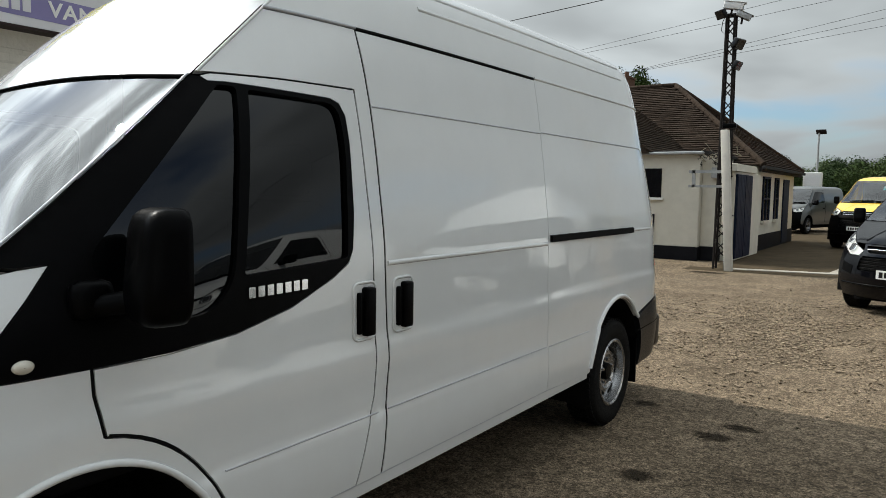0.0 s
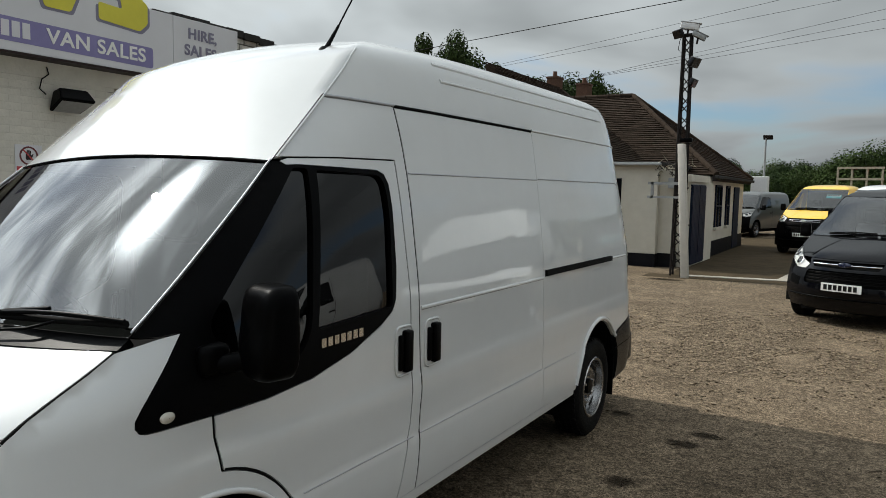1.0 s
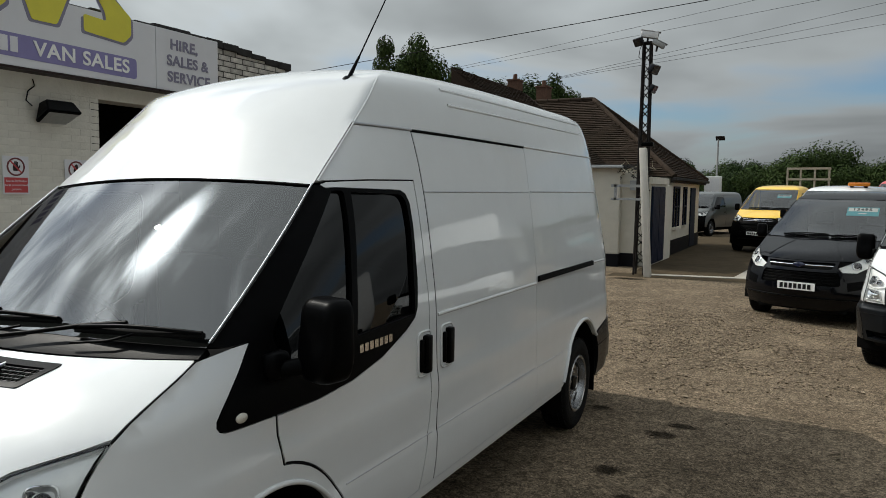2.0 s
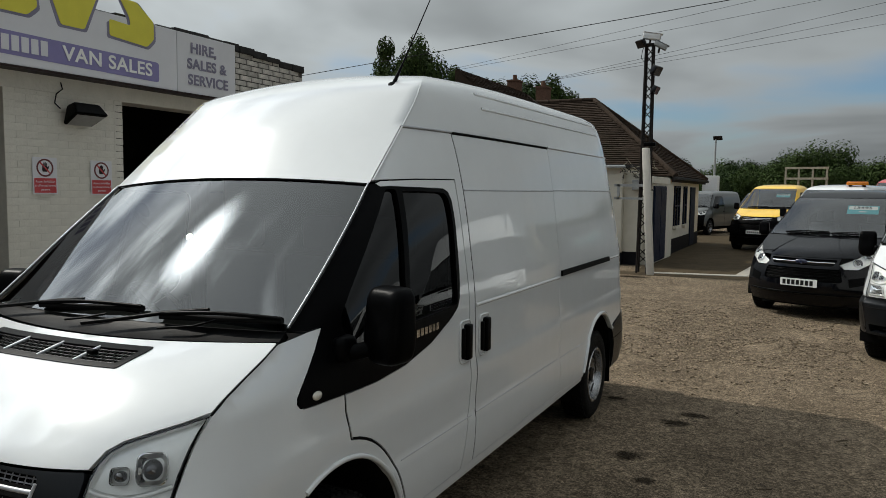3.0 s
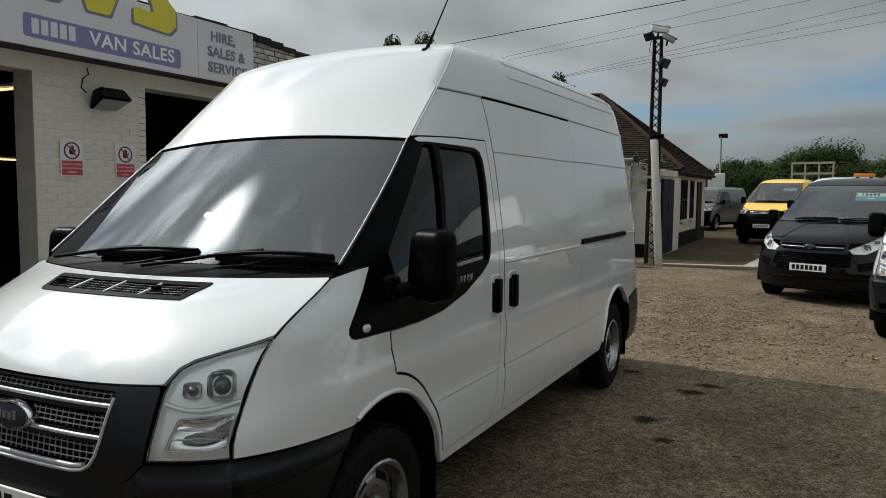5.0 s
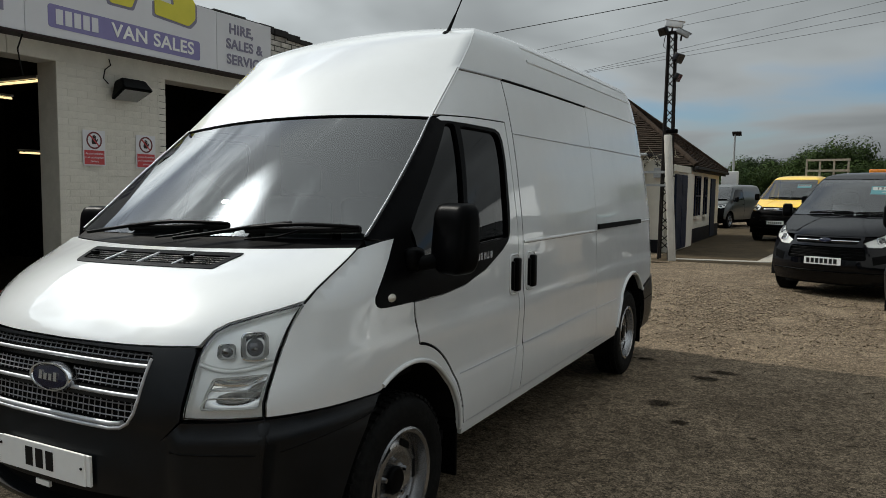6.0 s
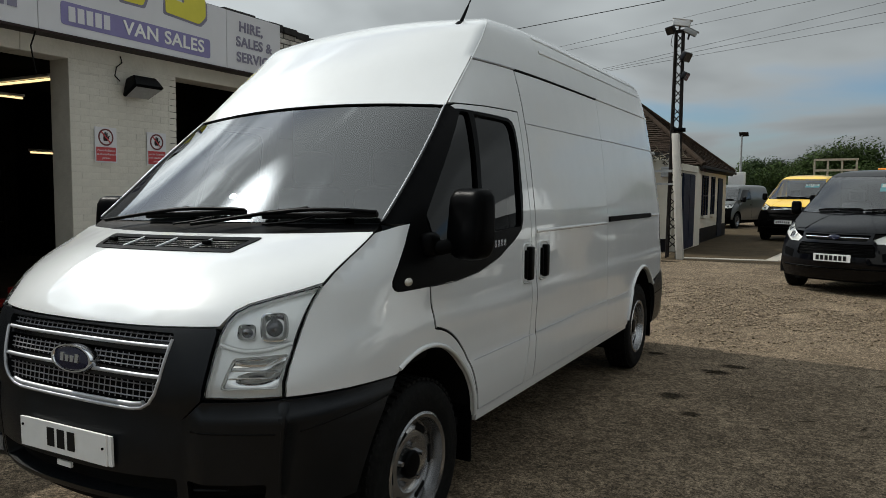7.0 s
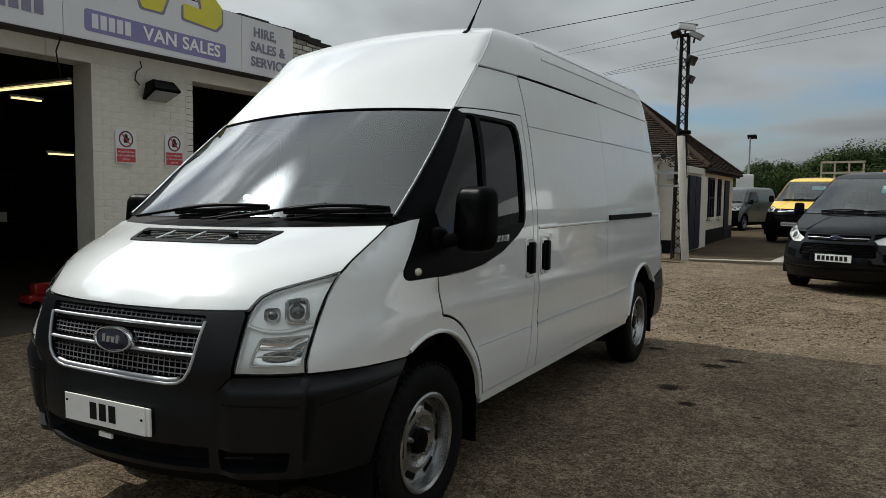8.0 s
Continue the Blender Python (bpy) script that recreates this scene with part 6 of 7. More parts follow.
boxes("pilaster", [(-1.86, -1.45, 16.62, 16.85, .34, 2.40)], M_RENDER, bl, bevel=.01)
boxes("pilaster_plinth", [(-1.86, -1.44, 16.61, 16.86, 0, .338)], M_PLINTH, bl)
boxes("door_block", [(-3.0, -1.18, 16.86, 19.9, .0, 2.12)], M_RENDER, bl, bevel=.01)
boxes("door_lintel", [(-1.30, -1.12, 16.75, 19.0, 2.122, 2.30)], M_RENDER, bl, bevel=.01)
boxes("main_wall", [(-9.0, -1.32, 19.9, 26.3, .45, 2.36)], M_RENDER, bl, bevel=.015)
boxes("main_plinth", [(-9.0, -1.30, 18.62, 26.3, 0, .448)], M_PLINTH, bl)
for k, y0 in enumerate((16.95, 17.78)):
    d = boxes("garage_door", [(-1.20, -1.13, y0, y0 + .80, .05, 2.06)], M_DKBLUE, bl, "dark blue boarded double door", bevel=.006)
    for j in range(5):
        boxes("board", [(-1.128, -1.118, y0 + .02 + .155 * j, y0 + .165 + .155 * j, .08, 2.03)], M_DKBLUE, d, bevel=.003)
for y0, y1, z0, z1 in ((20.9, 21.9, .85, 2.1), (22.7, 23.3, .85, 2.1)):
    w = boxes("window", [(-1.33, -1.30, y0, y1, z0, z1)], M_BLACKGL, bl, "dark window with white frame")
    boxes("sill", [(-1.32, -1.22, y0 - .06, y1 + .06, z0 - .08, z0)], M_RENDER, w)
    boxes("frame", [(-1.31, -1.27, y0, y0 + .06, z0, z1), (-1.31, -1.27, y1 - .06, y1, z0, z1), (-1.31, -1.27, y0, y1, z1 - .06, z1), (-1.31, -1.27, y0 + .47, y0 + .52, z0, z1), (-1.31, -1.27, y0, y1, (z0 + z1) / 2 - .025, (z0 + z1) / 2 + .025)], M_DKBLUE, w)
boxes("side_door", [(-1.34, -1.28, 24.2, 25.2, .05, 2.08)], M_DKBLUE, bl, bevel=.005)
w = boxes("window", [(-3.35, -2.76, 16.405, 16.425, 1.48, 2.18)], M_BLACKGL, bl, "small dark window with a pale sill")
boxes("sill", [(-3.40, -2.72, 16.34, 16.42, 1.42, 1.478)], M_CARD, w, bevel=.006)
boxes("vent_hatch", [(-3.0, -2.90, 16.395, 16.42, .35, 1.08)], M_PLINTH, bl)
# roof: hips and courses of tiles
AX, AY, AZ = -4.5, 23.0, 5.08
EX, EY0, EY1, EZ = -1.08, 19.62, 26.5, 2.36
bm = bmesh.new()
pts = [(EX, EY0, EZ), (EX, EY1, EZ), (-14, EY0, EZ), (-14, EY1, EZ), (AX, AY, AZ), (-14, AY, AZ)]
q = [bm.verts.new(p) for p in pts]
for f in ((0, 2, 5, 4), (0, 4, 1), (1, 4, 5, 3), (0, 1, 3, 2)):
    bm.faces.new([q[i] for i in f])
part("roof", bm, M_TILE, bl, "brown plain-tiled hip roof")


def tile_face(name, a, b, c, d, rows, tile, mat, parent, keep=None):
    """Courses of lapped tiles on the face with eave a-b and top d-c."""
    verts, faces, single = [], [], []
    a, b, c, d = Vector(a), Vector(b), Vector(c), Vector(d)
    n = (b - a).cross(d - a).normalized()
    if n.z < 0:
        n = -n
    rng = random.Random(4)
    for r in range(rows):
        t0, t1 = r / rows, (r + 1.25) / rows
        l0, r0 = a.lerp(d, t0), b.lerp(c, t0)
        l1, r1 = a.lerp(d, min(1, t1)), b.lerp(c, min(1, t1))
        length = (r0 - l0).length
        k = max(1, int(length / tile))
        for i in range(k):
            u0, u1 = (i + .02 + (.5 if r % 2 else 0) / 1.0) / k, (i + .98 + (.5 if r % 2 else 0)) / k
            if u1 > 1.0:
                u1 = 1.0
            if u0 > .99:
                continue
            j = rng.uniform(-.004, .006)
            lo = [l0.lerp(r0, u0) + n * (.042 + j), l0.lerp(r0, u1) + n * (.042 + j), l1.lerp(r1, u1) + n * (.008 + j), l1.lerp(r1, u0) + n * (.008 + j)]
            low = [p - n * .028 for p in lo]
            s = len(verts)
            if keep and keep(lo[0]) and len(single) < 280:
                single.append(lo + low)
                continue
            verts += lo + low
            faces += [(s, s + 1, s + 2, s + 3), (s + 4, s + 5, s + 1, s), (s, s + 3, s + 7, s + 4), (s + 1, s + 5, s + 6, s + 2)]
    if verts:
        tagged(mesh_ob(name, verts, faces, mat, parent), kind="stuff")
    return single


F4 = [(0, 1, 2, 3), (4, 5, 1, 0), (0, 3, 7, 4), (1, 5, 6, 2)]
pieces = tile_face("roof_tiles", (EX, EY0, EZ), (-12.0, EY0, EZ), (-12.0, AY, AZ), (AX, AY, AZ), 40, .27, M_TILE, bl, keep=lambda p: p.x > -4.2 and p.z < 3.6)
tile_face("roof_tiles", (EX, EY1, EZ), (EX, EY0, EZ), (AX, AY - .02, AZ), (AX, AY + .02, AZ), 40, .27, M_TILE, bl)
tile_face("roof_tiles", (-3.0, 20.6, 2.56), (-3.0, 16.2, 2.56), (-6.6, 16.2, 5.3), (-6.6, 21.5, 5.3), 40, .27, M_TILE, bl)
mesh_ob("wing_roof", [(-3.0, 21.0, 2.53), (-3.0, 16.2, 2.53), (-6.6, 16.2, 5.27), (-6.6, 22.0, 5.27), (-6.6, 16.2, 2.53), (-6.6, 22.0, 2.53)], [(0, 1, 2, 3), (1, 4, 2), (0, 3, 5)], M_TILE, bl)
for a, b in (((EX, EY0, EZ), (AX, AY, AZ)), ((EX, EY1, EZ), (AX, AY, AZ)), ((AX, AY, AZ), (-12, AY, AZ))):
    a, b = Vector(a), Vector(b)
    n = 18
    for k in range(n):
        bm = bmesh.new()
        p, r = a.lerp(b, (k + .02) / n), a.lerp(b, (k + .96) / n)
        rod(bm, p + Vector((0, 0, .02)), r + Vector((0, 0, .035)), .085, .075, seg=10)
        part("hip_tile", bm, M_TILEP, bl, smooth=50)
boxes("eave_gutter", [(EX - .02, EX + .09, EY0 - .1, EY1, EZ - .10, EZ - .01)], M_FELT, bl, bevel=.02)
boxes("fascia", [(EX - .10, EX - .03, EY0, EY1, EZ - .16, EZ - .0)], M_STEEL, bl)
for y in (16.95, 19.95):
    bm = bmesh.new()
    rod(bm, (-1.40 if y < 18 else -1.25, y - .2, .3), (-1.40 if y < 18 else -1.25, y - .2, 2.3), .035)
    part("downpipe", bm, M_RENDER, bl, smooth=50)
bm = bmesh.new()
box(bm, -1.62, -1.36, 16.45, 16.60, 1.95, 2.20, bevel=.01)
part("meter_box", bm, M_GALV, bl, "grey metal box on the corner")
tw = base("loose_branches", (-1.6, 16.5, 2.45), "tangle of dry twigs and cables on the roof corner", "twigs")
rng = random.Random(9)
for k in range(26):
    bm = bmesh.new()
    p = Vector((rng.uniform(-.35, .35), rng.uniform(-.2, .6), rng.uniform(-.15, .15)))
    for j in range(3):
        r = p + Vector((rng.uniform(-.22, .22), rng.uniform(-.2, .2), rng.uniform(-.1, .2)))
        rod(bm, p, r, .010, .006, seg=5)
        p = r
    part("twig", bm, M_STEEL if k % 3 else M_WOOD, tw)

# post, lattice mast and its lamps
post = base("gate_post", (-.73, 14.62, 0), "leaning white concrete gate post", "post")
bm = bmesh.new()
box(bm, -.078, .078, -.078, .078, 0, 2.90, bevel=.015, m=Matrix.Shear("XY", 4, (0, 0)) if False else Matrix(((1, 0, -.068, 0), (0, 1, 0, 0), (0, 0, 1, 0), (0, 0, 0, 1))))
part("shaft", bm, M_POST, post, smooth=40)
for z in (1.15, 1.95, 2.6):
    bm = bmesh.new()
    rod(bm, (.10 - .068 * z, -.02, z), (.125 - .068 * z, -.02, z), .018, seg=8)
    part("bolt", bm, M_STEEL, post)
gp = base("gate_bracket", (-.9, 14.75, 0), "pale steel bracket between post and wall", "bracket")
boxes("rail", [(-.75, -.02, -.03, .03, 2.02, 2.08)], M_GALV, gp)
boxes("rail", [(-.75, -.02, -.03, .03, 1.72, 1.77)], M_GALV, gp)
boxes("rail", [(-.68, -.62, -.03, .03, 1.72, 2.08)], M_GALV, gp)

mast = base("lattice_mast", (-.98, 14.95, 0), "dark steel lattice mast with cameras and floodlights", "mast")
legs = [(-.10, -.10), (.10, -.10), (.10, .10), (-.10, .10)]
for a, b in legs:
    bm = bmesh.new()
    rod(bm, (a * 1.15, b * 1.15, 0), (a * .8, b * .8, 5.25), .026, seg=6)
    part("leg", bm, M_STEEL, mast)
for k in range(24):
    z0, z1 = .2 + .21 * k, .2 + .21 * (k + 1)
    for i in range(4):
        a, b = legs[i], legs[(i + 1) % 4]
        if k % 2:
            a, b = b, a
        f = lambda z: 1.15 - .35 * z / 5.25
        bm = bmesh.new()
        rod(bm, (a[0] * f(z0), a[1] * f(z0), z0), (b[0] * f(z1), b[1] * f(z1), z1), .013, seg=5)
        part("brace", bm, M_STEEL, mast)
boxes("mast_cap", [(-.11, .11, -.11, .11, 5.25, 5.29)], M_STEEL, mast)


def flood(at, turn, lit=M_BLACKGL, size=1.0):
    f = base("mast_floodlight", at, "black floodlight clamped to the mast", "lamp", group="mast floodlights")
    m = Matrix.Rotation(radians(turn), 4, "Z") @ Matrix.Rotation(radians(28), 4, "Y") @ Matrix.Scale(size, 4)
    bm = bmesh.new()
    box(bm, .06, .17, -.15, .15, -.11, .11, bevel=.02, m=m)
    part("housing", bm, lit, f, smooth=40)
    bm = bmesh.new()
    box(bm, .171, .176, -.13, .13, -.09, .09, m=m)
    part("glass_face", bm, M_BLACKGL, f)
    bm = bmesh.new()
    rod(bm, (0, 0, 0), m @ Vector((.08, 0, 0)), .018)
    part("bracket", bm, M_STEEL, f)
    return f


flood((-.90, 14.90, 4.72), -20)
flood((-.90, 14.90, 4.28), -10, size=.85)
flood((-1.10, 14.86, 5.33), 232, size=.85)
for at, turn, tip, s, mat in (((-.96, 14.88, 5.44), 12, 10, 1.2, M_CCTV), ((-.76, 14.92, 5.24), 18, 27, .95, M_GALV)):
    c = base("security_camera", at, "white security camera housing on the mast top" if mat is M_CCTV else "grey security camera housing tilted down from the mast", "camera", group="security cameras")
    m = Matrix.Rotation(radians(turn), 4, "Z") @ Matrix.Rotation(radians(tip), 4, "Y") @ Matrix.Scale(s, 4)
    bm = bmesh.new()
    box(bm, -.14, .18, -.065, .065, -.055, .06, bevel=.012, m=m)
    part("housing", bm, mat, c, smooth=40)
    bm = bmesh.new()
    box(bm, -.15, .215, -.075, .075, .062, .074, bevel=.004, m=m)
    part("sunshield", bm, mat, c)
    bm = bmesh.new()
    box(bm, .181, .186, -.05, .05, -.045, .045, m=m)
    part("lens_window", bm, M_BLACKGL, c)
    bm = bmesh.new()
    rod(bm, (-.03, .03, -.17), (0, 0, -.04), .022)
    part("bracket", bm, M_STEEL, c)
hb = base("hanging_cable", (-.98, 14.9, 4.9), "loose black cable looped on the mast", "cable")
bead("wire", [Vector(p) for p in ((-.06, -.09, .42), (-.14, -.1, .22), (-.16, -.1, .05), (-.09, -.1, -.03), (-.06, -.09, .1))], .008, M_CABLE, hb)
bead("wire", [Vector(p) for p in ((.07, -.09, .16), (.14, -.1, .08), (.12, -.1, -.05), (.07, -.09, -.10))], .008, M_CABLE, hb)
sc2 = base("post_camera", (-.93, 14.62, 2.98), "small black camera beside the post top", "camera")
boxes("housing", [(-.04, .22, -.05, .05, -.045, .045)], M_BLACKPL, sc2, bevel=.015, smooth=40)
boxes("bracket", [(-.06, .0, -.02, .02, -.1, .02)], M_STEEL, sc2)

# overhead wires
rng = random.Random(3)


def wire(points, r=.012, label="thin overhead wire crossing the sky"):
    w = base("overhead_wire", points[0], label, "wire", group="overhead wires")
    o = Vector(points[0])
    bead("line", [Vector(p) - o for p in points], r, M_CABLE, w, seg=5)


def span(x0, x1, y, z0, z1, sag, r):
    wire([(x0 + (x1 - x0) * k / 24, y, z0 + (z1 - z0) * k / 24 - sag * 4 * (k / 24) * (1 - k / 24)) for k in range(25)], r)


def by_slope(a, b, y, r, sag=.3, eye=(2.70, -.9, 1.586)):
    """A wire in the plane y through two bearings (x over y, z over y) from the eye, from pole to pole."""
    d = y - eye[1]
    k = (b[1] - a[1]) / (b[0] - a[0])
    f = lambda x: eye[2] + (a[1] + k * ((x - eye[0]) / d - a[0])) * d
    span(-46.0, 15.0, y, f(-46.0) + sag, f(15.0) + sag, sag, r)


def pole(x, y0, y1, h):
    """A timber pole with a cross arm that carries the wires."""
    p = base("utility_pole", (x, (y0 + y1) / 2, 0), "weathered timber pole carrying overhead wires", "pole", group="wire poles")
    bm = bmesh.new()
    rod(bm, (0, 0, -.1), (0, 0, h), .16, .11, seg=12)
    part("shaft", bm, M_WOOD, p, smooth=50)
    if y1 > y0:
        for z in np.linspace(h - 4.6, h - .4, 5):
            boxes("cross_arm", [(-.05, .05, y0 - (y0 + y1) / 2 - .15, y1 - (y0 + y1) / 2 + .15, z - .05, z + .05)], M_WOOD, p)


by_slope((-.428, .21), (-.169, .244), 40, .009)
by_slope((-.419, .205), (-.25, .222), 40.5, .009)
by_slope((-.359, .172), (-.06, .217), 41, .009)
by_slope((-.359, .171), (-.06, .207), 41.5, .009)
by_slope((-.359, .170), (-.059, .198), 42, .009)
span(-14, 22, 11, 3.96, 6.86, .05, .007)
pole(-46, 40, 42, 8.0)
pole(15, 40, 42, 14.0)
pole(-14, 11, 11, 4.1)
pole(22, 11, 11, 7.0)

# street lamp
sl = base("street_lamp", (-3.88, 52.8, 0), "grey steel street lamp with a flat head", "lamp")
bm = bmesh.new()
rod(bm, (0, 0, 0), (0, 0, 5.75), .09, .06, seg=10)
part("column", bm, M_GALV, sl, smooth=50)
bm = bmesh.new()
box(bm, -.28, .34, -.22, .22, -.05, .05, bevel=.03, m=Matrix.Translation((.10, 0, 5.80)) @ Matrix.Rotation(radians(-32), 4, "X"))
part("head", bm, M_STEEL, sl)
cb = base("white_cabinet", (-4.0, 52.0, 0), "pale cabinet beside the lamp column", "cabinet")
boxes("body", [(-.55, .55, -.3, .3, 0, 3.1)], M_CARD, cb, bevel=.03)
boxes("door", [(-.45, .45, -.31, -.298, .3, 2.9)], M_CCTV, cb)

# house behind the garage
hs = base("brick_house", (0, 0, 0), "brown-roofed brick house with two chimneys", "house")
boxes("wall", [(-19.0, -8.8, 33.0, 39.0, 0, 5.0)], M_HOUSEBRICK, hs)
mesh_ob("roof", [(-19.2, 32.6, 4.9), (-8.4, 32.6, 4.9), (-8.4, 39.4, 4.9), (-19.2, 39.4, 4.9), (-19.2, 36.0, 6.75), (-10.8, 36.0, 6.75)], [(0, 1, 5, 4), (1, 2, 5), (2, 3, 4, 5), (0, 4, 3), (0, 3, 2, 1)], M_TILE, hs)
tile_face("roof_tiles", (-8.4, 32.6, 4.9), (-19.2, 32.6, 4.9), (-19.2, 36.0, 6.75), (-10.8, 36.0, 6.75), 34, .3, M_TILE, hs)
for x, top in ((-12.7, 7.95), (-11.0, 7.5)):
    ch = boxes("chimney", [(x - .30, x + .30, 35.6, 36.4, 6.2, top)], M_HOUSEBRICK, hs, bevel=.01)
    boxes("cap", [(x - .34, x + .34, 35.55, 36.45, top + .002, top + .09)], M_HOUSEBRICK, ch)
    bm = bmesh.new()
    rod(bm, (x, 36, top + .09), (x, 36, top + .40), .13, .11, seg=12)
    part("chimney_pot", bm, M_HOUSEBRICK, ch, smooth=50)

# far sheds beyond the bungalow
fs = base("far_unit", (-6.0, 46.0, 0), "distant pale flat-roofed unit with rooftop rails", "building")
boxes("wall", [(-6.0, .8, 0, 6, 0, 3.0)], M_BOARD, fs)
boxes("roof_edge", [(-6.05, .85, -.05, 6.05, 3.0, 3.25)], M_FELT, fs)
boxes("roof_box", [(-.9, .6, .5, 1.5, 3.25, 4.1)], M_CARD, fs)

# concrete apron and strips in front of the bungalow
ap = base("pavement", (0, 0, 0), "worn concrete apron with a pale kerb strip", "pavement", kind="structure")
M_APRON = material("brown_tarmac", (0.062, 0.047, 0.029), 0.9, var=0.25, scale=2, bump=0.4, bump_scale=70, stain=0.4, stain_scale=.8, stain_col=(0.085, 0.066, 0.043), spec=0.05)
M_STRIP = material("pale_concrete", (0.34, 0.31, 0.26), 0.85, var=0.12, scale=5, bump=0.3, bump_scale=50)
mesh_ob("apron_slab", [(-1.2, 15.0, .006), (2.6, 16.3, .006), (1.6, 32, .006), (-1.9, 32, .006)], [(0, 1, 2, 3)], M_APRON, ap)
boxes("kerb_strip", [(-.75, 1.35, 0, .24, .0, .022)], M_STRIP, ap, bevel=.006).matrix_basis = Matrix.Translation((0, 15.05, 0)) @ Matrix.Rotation(radians(14), 4, "Z")
mesh_ob("concrete_patch", [(1.0, 15.6, .010), (1.55, 15.7, .010), (1.5, 19.0, .010), (1.25, 19.0, .010)], [(0, 1, 2, 3)], M_STRIP, ap)
mesh_ob("damp_edge", [(-1.6, 14.3, .004), (2.3, 14.9, .004), (2.3, 15.6, .004), (-1.6, 15.0, .004)], [(0, 1, 2, 3)], M_APRON, ap)

# ---- trees and small things ----
M_BARK = material("bark", (0.09, 0.07, 0.05), 0.9, var=0.3, scale=12, bump=0.5, bump_scale=30, spec=0.1)
M_LEAF = material("green_leaves", (0.034, 0.054, 0.015), 0.75, var=0.35, scale=1.2, island=0.45, spec=0.08)
M_LEAF2 = material("dark_green_leaves", (0.023, 0.040, 0.012), 0.75, var=0.35, scale=1.2, island=0.45, spec=0.08)


def tree_mesh(seed, h, spread, leaves, leaf, trunk_h):
    rng = random.Random(seed)
    t = base("tree", (0, 0, 0), "leafy green tree at the edge of the yard", "tree", group="trees")
    bm = bmesh.new()
    rod(bm, (0, 0, -.05), (0, 0, trunk_h), .03 * h, .022 * h, seg=9)
    tips = []
    for k in range(9):
        a = k * 2.4 + rng.uniform(-.4, .4)
        p0 = Vector((0, 0, trunk_h * rng.uniform(.6, 1.0)))
        p1 = p0 + Vector((math.cos(a) * spread * rng.uniform(.35, .6), math.sin(a) * spread * rng.uniform(.35, .6), h * rng.uniform(.12, .38)))
        rod(bm, p0, p1, .012 * h, .007 * h, seg=6)
        tips.append(p1)
        for j in range(3):
            p2 = p1 + Vector((rng.uniform(-.4, .4) * spread, rng.uniform(-.4, .4) * spread, h * rng.uniform(.03, .17)))
            rod(bm, p1, p2, .006 * h, .002 * h, seg=5)
            tips.append(p2)
    part("trunk", bm, M_BARK, t, smooth=60)
    verts, faces = [], []
    tops = [(p, rng.uniform(.28, .5) * spread) for p in tips] + [(Vector((rng.uniform(-.5, .5) * spread, rng.uniform(-.5, .5) * spread, h * rng.uniform(.45, .88))), rng.uniform(.25, .45) * spread) for _ in range(16)]
    for k in range(leaves):
        c, r = tops[rng.randrange(len(tops))]
        d = Vector((rng.gauss(0, 1), rng.gauss(0, 1), rng.gauss(0, .8))).normalized()
        p = c + d * r * (rng.random() ** .36) * .88
        if p.z < trunk_h * .5:
            continue
        n = (d + Vector((rng.uniform(-.6, .6), rng.uniform(-.6, .6), rng.uniform(-.2, .8)))).normalized()
        u = n.orthogonal().normalized()
        u = Matrix.Rotation(rng.uniform(0, 6.28), 3, n) @ u
        w = n.cross(u)
        s = leaf * rng.uniform(.6, 1.3)
        i = len(verts)
        verts += [p - u * s, p + w * s * .55 + n * s * .12, p + u * s, p - w * s * .55 + n * s * .12]
        faces.append((i, i + 1, i + 2, i + 3))
    mesh_ob("crown", verts, faces, M_LEAF if seed % 2 else M_LEAF2, t)
    return t


t1 = tree_mesh(1, 9.6, 3.0, 34000, .105, 3.2)
t2 = tree_mesh(2, 9.35, 3.4, 34000, .11, 2.6)
t3 = tree_mesh(5, 4.9, 2.8, 27000, .095, .6)
t4 = tree_mesh(8, 4.3, 2.8, 27000, .095, .4)
t1.matrix_basis = Matrix.Translation((-17.5, 32, 0)) @ Matrix.Diagonal((.74, .74, 1.16, 1))
t2.matrix_basis = Matrix.Translation((-19.0, 46, 0)) @ Matrix.Scale(1.12, 4)
t3.matrix_basis = Matrix.Translation((10.6, 48, 0)) @ Matrix.Scale(1.08, 4)
t4.matrix_basis = Matrix.Translation((13.5, 52, 0))
rng = random.Random(21)
for k, (x, y, s) in enumerate(((-22.0, 47, 1.1), (-16.9, 47, 1.08), (-14.4, 48, .98))):
    copy_thing(t2 if k % 2 else t1, Matrix.Translation((x, y, 0)) @ Matrix.Rotation(rng.uniform(0, 6), 4, "Z") @ Matrix.Scale(s, 4))
for k in range(30):
    x = -9 + k * 1.4 + rng.uniform(-.6, .6)
    y = 70 + rng.uniform(-7, 8)
    s = rng.uniform(.88, 1.22)
    copy_thing(t3 if rng.random() < .5 else t4, Matrix.Translation((x, y, 0)) @ Matrix.Rotation(rng.uniform(0, 6), 4, "Z") @ Matrix.Scale(s, 4))
for k in range(16):
    a = radians(-75 + k * 10)
    copy_thing(t1 if k % 2 else t2, Matrix.Translation((6 + 34 * math.cos(a), -4 + 38 * math.sin(a), 0)) @ Matrix.Rotation(rng.uniform(0, 6), 4, "Z") @ Matrix.Scale(rng.uniform(.8, 1.05), 4)) if a < radians(35) else None

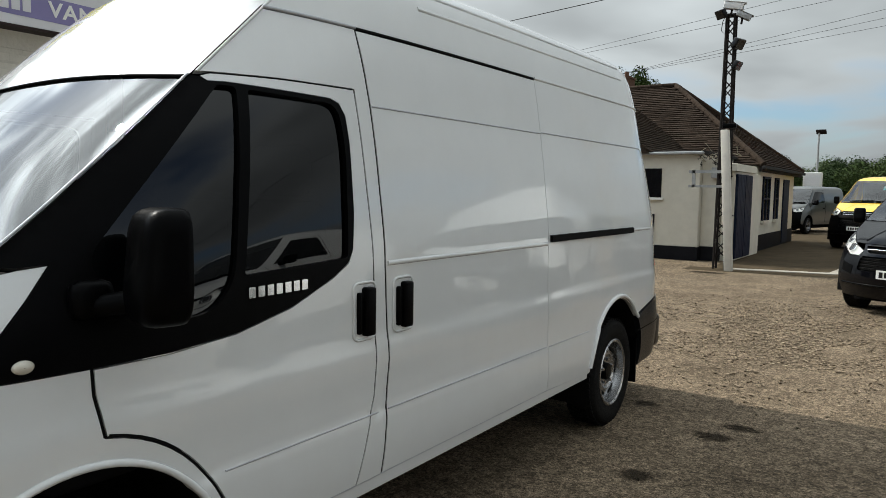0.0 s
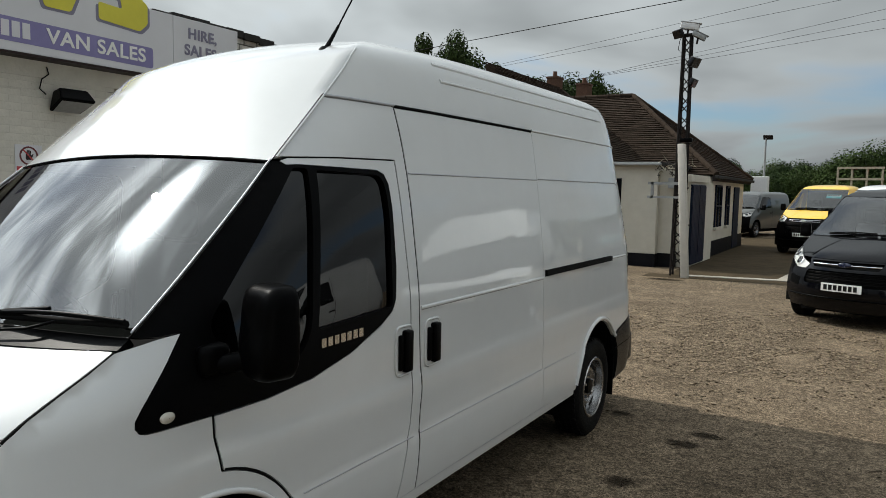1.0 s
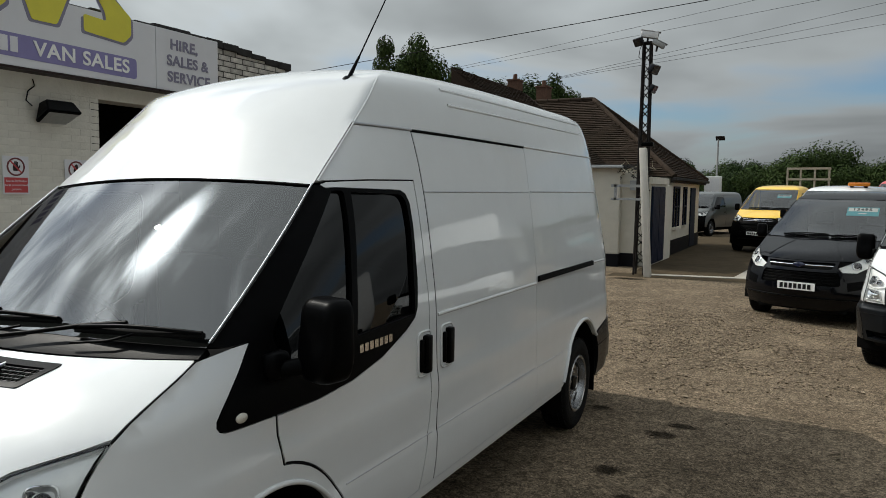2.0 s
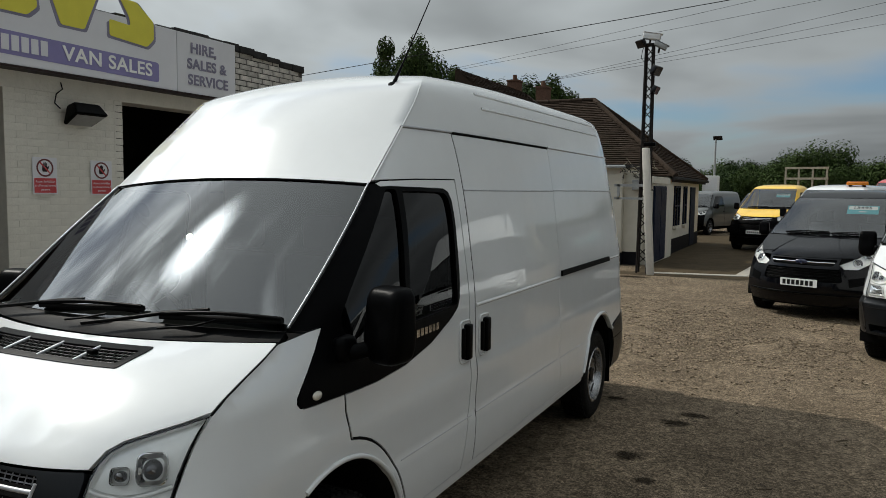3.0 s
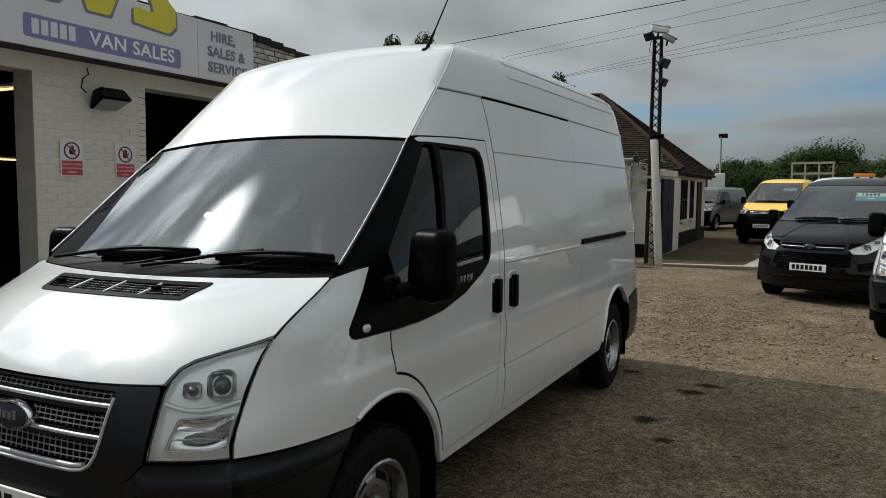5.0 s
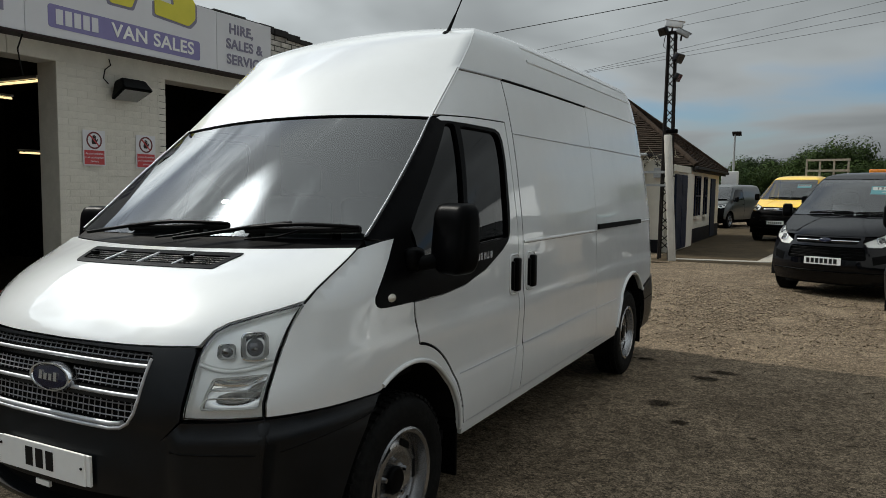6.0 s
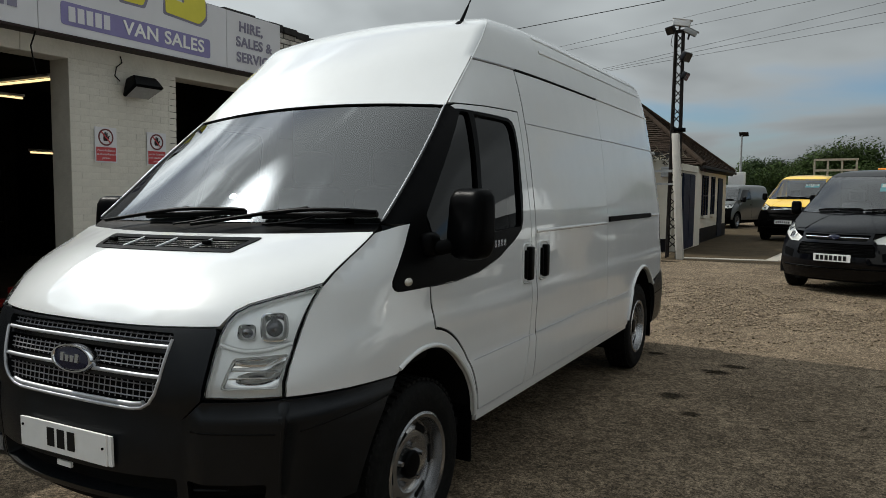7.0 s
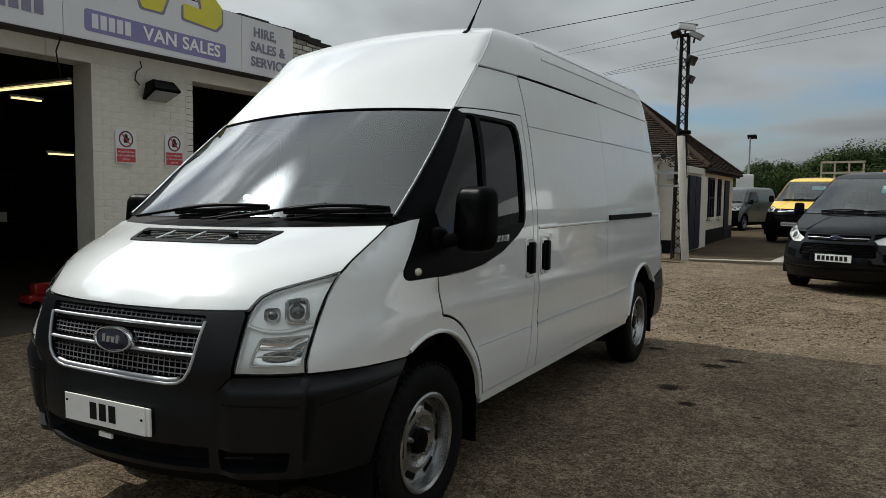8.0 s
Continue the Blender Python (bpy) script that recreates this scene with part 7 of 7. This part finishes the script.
# gravel scattered over the yard
M_STONE = material("gravel_stone", (0.20, 0.158, 0.112), 0.9, var=0.3, scale=30, island=0.6, spec=0.1)
rng = random.Random(12)
verts, faces = [], []
ico = [(0, 0, 1), (.89, 0, .45), (.28, .85, .45), (-.72, .53, .45), (-.72, -.53, .45), (.28, -.85, .45), (0, 0, -.6)]
icf = [(0, 1, 2), (0, 2, 3), (0, 3, 4), (0, 4, 5), (0, 5, 1), (6, 2, 1), (6, 3, 2), (6, 4, 3), (6, 5, 4), (6, 1, 5)]


def stone(x, y, s):
    k = len(verts)
    a = rng.uniform(0, 6.28)
    sx_, sy_, sz_ = s * rng.uniform(.7, 1.3), s * rng.uniform(.6, 1.1), s * rng.uniform(.4, .8)
    for p in ico:
        q = Vector((p[0] * sx_ * rng.uniform(.8, 1.2), p[1] * sy_ * rng.uniform(.8, 1.2), p[2] * sz_))
        verts.append((x + q.x * math.cos(a) - q.y * math.sin(a), y + q.x * math.sin(a) + q.y * math.cos(a), q.z + sz_ * .35))
    faces.extend(tuple(i + k for i in f) for f in icf)


for _ in range(13000):
    x, y = rng.gauss(1.55, 1.0), rng.gauss(8.1, 1.35)
    if noise.noise(Vector((x * 1.7, y * 1.1, 0))) > -.22 and x > -.5:
        stone(x, y, .005 + .019 * rng.random() ** 2.2)
for _ in range(12000):
    x, y = rng.uniform(-4, 7), rng.uniform(-4, 14.5)
    if noise.noise(Vector((x * .6, y * .6, 3))) > -.1:
        stone(x, y, rng.uniform(.003, .009))
for x, y, s in ((1.60, 5.07, .035), (2.1, 5.9, .02), (2.6, 5.5, .018), (2.2, 3.9, .016), (1.9, 3.2, .014), (2.35, 2.6, .013)):
    stone(x, y, s)
tagged(mesh_ob("gravel", verts, faces, M_STONE), "loose pale gravel stones scattered over the yard", "gravel", kind="stuff")

# oil stains on the ground
M_OIL = material("oil_stain", (0.040, 0.031, 0.022), 0.95, var=0.5, scale=30, bump=0.4, bump_scale=90, spec=0.03)


def soft_edge(m):
    """The stain soaks in: it thins out towards its rim, unevenly."""
    nt = m.node_tree
    p = nt.nodes["Principled BSDF"]
    co = nt.nodes.new("ShaderNodeTexCoord")
    mp = nt.nodes.new("ShaderNodeMapping")
    mp.inputs["Location"].default_value = (-1, -1, 0)
    mp.inputs["Scale"].default_value = (2, 2, 0)
    nt.links.new(co.outputs["Generated"], mp.inputs[0])
    ln = nt.nodes.new("ShaderNodeVectorMath")
    ln.operation = "LENGTH"
    nt.links.new(mp.outputs[0], ln.inputs[0])
    nz = nt.nodes.new("ShaderNodeTexNoise")
    nz.inputs["Scale"].default_value = 26.0
    nz.inputs["Detail"].default_value = 6.0
    nt.links.new(co.outputs["Object"], nz.inputs["Vector"])
    ad = nt.nodes.new("ShaderNodeMath")
    ad.operation = "ADD"
    nt.links.new(ln.outputs["Value"], ad.inputs[0])
    nt.links.new(nz.outputs[0], ad.inputs[1])
    mr = nt.nodes.new("ShaderNodeMapRange")
    mr.interpolation_type = "SMOOTHSTEP"
    mr.inputs["From Min"].default_value, mr.inputs["From Max"].default_value = .75, 1.4
    mr.inputs["To Min"].default_value, mr.inputs["To Max"].default_value = .85, 0.0
    nt.links.new(ad.outputs[0], mr.inputs[0])
    nt.links.new(mr.outputs[0], p.inputs["Alpha"])


soft_edge(M_OIL)


def stain(x, y, rx, ry, seed):
    rng = random.Random(seed)
    n = 44
    pts = [(x, y, .0032)] + [(x + rx * math.cos(2 * math.pi * k / n) * rng.uniform(.65, 1.15), y + ry * math.sin(2 * math.pi * k / n) * rng.uniform(.65, 1.15), .0032) for k in range(n)]
    s = mesh_ob("oil_stain", pts, [(0, 1 + k, 1 + (k + 1) % n) for k in range(n)], M_OIL)
    tagged(s, "dark dried oil stain on the yard", "stain", group="oil stains")


stain(1.42, 2.96, .14, .13, 1)
stain(1.62, 2.55, .10, .09, 2)
stain(1.0, 4.35, .13, .08, 4)
stain(-1.0, 14.0, .55, .25, 5)
stain(1.60, 3.89, .19, .11, 6)
stain(1.72, 4.18, .20, .10, 7)

# dry sticks lying in the yard
rng = random.Random(31)
for x, y in ((2.10, 2.46), (2.66, 2.80), (2.66, 2.62), (2.81, 4.07), (2.33, 2.78), (1.9, 6.6), (2.4, 1.7)):
    t = base("dry_stick", (x, y, .006), "small dry brown stick lying on the yard", "stick", group="sticks")
    a = rng.uniform(0, 3.1)
    u = Vector((math.cos(a), math.sin(a), 0)) * rng.uniform(.03, .06)
    bead("stem", [-u, u * .2 + Vector((0, 0, .004)), u], .0035, M_BARK, t, seg=5)
    bead("side_shoot", [u * .2 + Vector((0, 0, .004)), u * .6 + Vector((-u.y, u.x, .01)) * .4], .002, M_BARK, t, seg=5)

# bricks of the garage pier
brick_me = None
rows = 38
bm = bmesh.new()
box(bm, -.006, -.0034, 0, .2292, 0, .0722, bevel=.0012)
brick_me = bpy.data.meshes.new("brick")
bmesh.ops.recalc_face_normals(bm, faces=bm.faces[:])
bm.to_mesh(brick_me)
bm.free()
brick_me.materials.append(M_PAINTBRICK)
half = brick_me.copy()
half.transform(Matrix.Diagonal((1, .5, 1, 1)))
rng = random.Random(5)
for r in range(rows):
    z = .006 + r * .0765
    y = 2.312
    first = r % 2
    while y < 3.60:
        short = first or y + .225 > 3.625
        ob = new("brick", half if short else brick_me)
        ob.parent = wall
        ob.location = (WX - .005 + rng.uniform(-.003, .003), y, z + rng.uniform(-.0015, .0015))
        ob.rotation_euler = (rng.uniform(-.006, .006), rng.uniform(-.022, .022), rng.uniform(-.004, .004))
        y += .1155 + .006 if short else .2325
        first = 0

# rough bricks of the garage parapet, in dark mortar
boxes("rough_backing", [(WX - .004, WX + .004, 5.33, 7.045, 3.03, 3.79)], material("dark_mortar", (0.07, 0.065, 0.06), 0.95, var=0.3, scale=12, bump=0.5, bump_scale=60), wall)
rough = brick_me.copy()
rough.transform(Matrix.Diagonal((4, .93, .86, 1)))
rough.materials.clear()
M_RB = material("rough_grey_brick", (0.44, 0.42, 0.38), 0.9, var=0.3, scale=14, bump=0.6, bump_scale=50, stain=0.4, stain_scale=5, stain_col=(0.16, 0.14, 0.12), obj_random=0.22)
rough.materials.append(M_RB)
for r in range(10):
    z = 3.03 + r * .0765
    for k in range(7):
        ob = new("brick", rough)
        ob.parent = wall
        ob.location = (WX + .024 + rng.uniform(-.004, .006), 5.34 + k * .2325 + (.09 if r % 2 else 0), z)

# roof tiles next to the yard, one by one
for corners in pieces:
    mesh_ob("roof_tile", corners, F4, M_TILEP, bl)
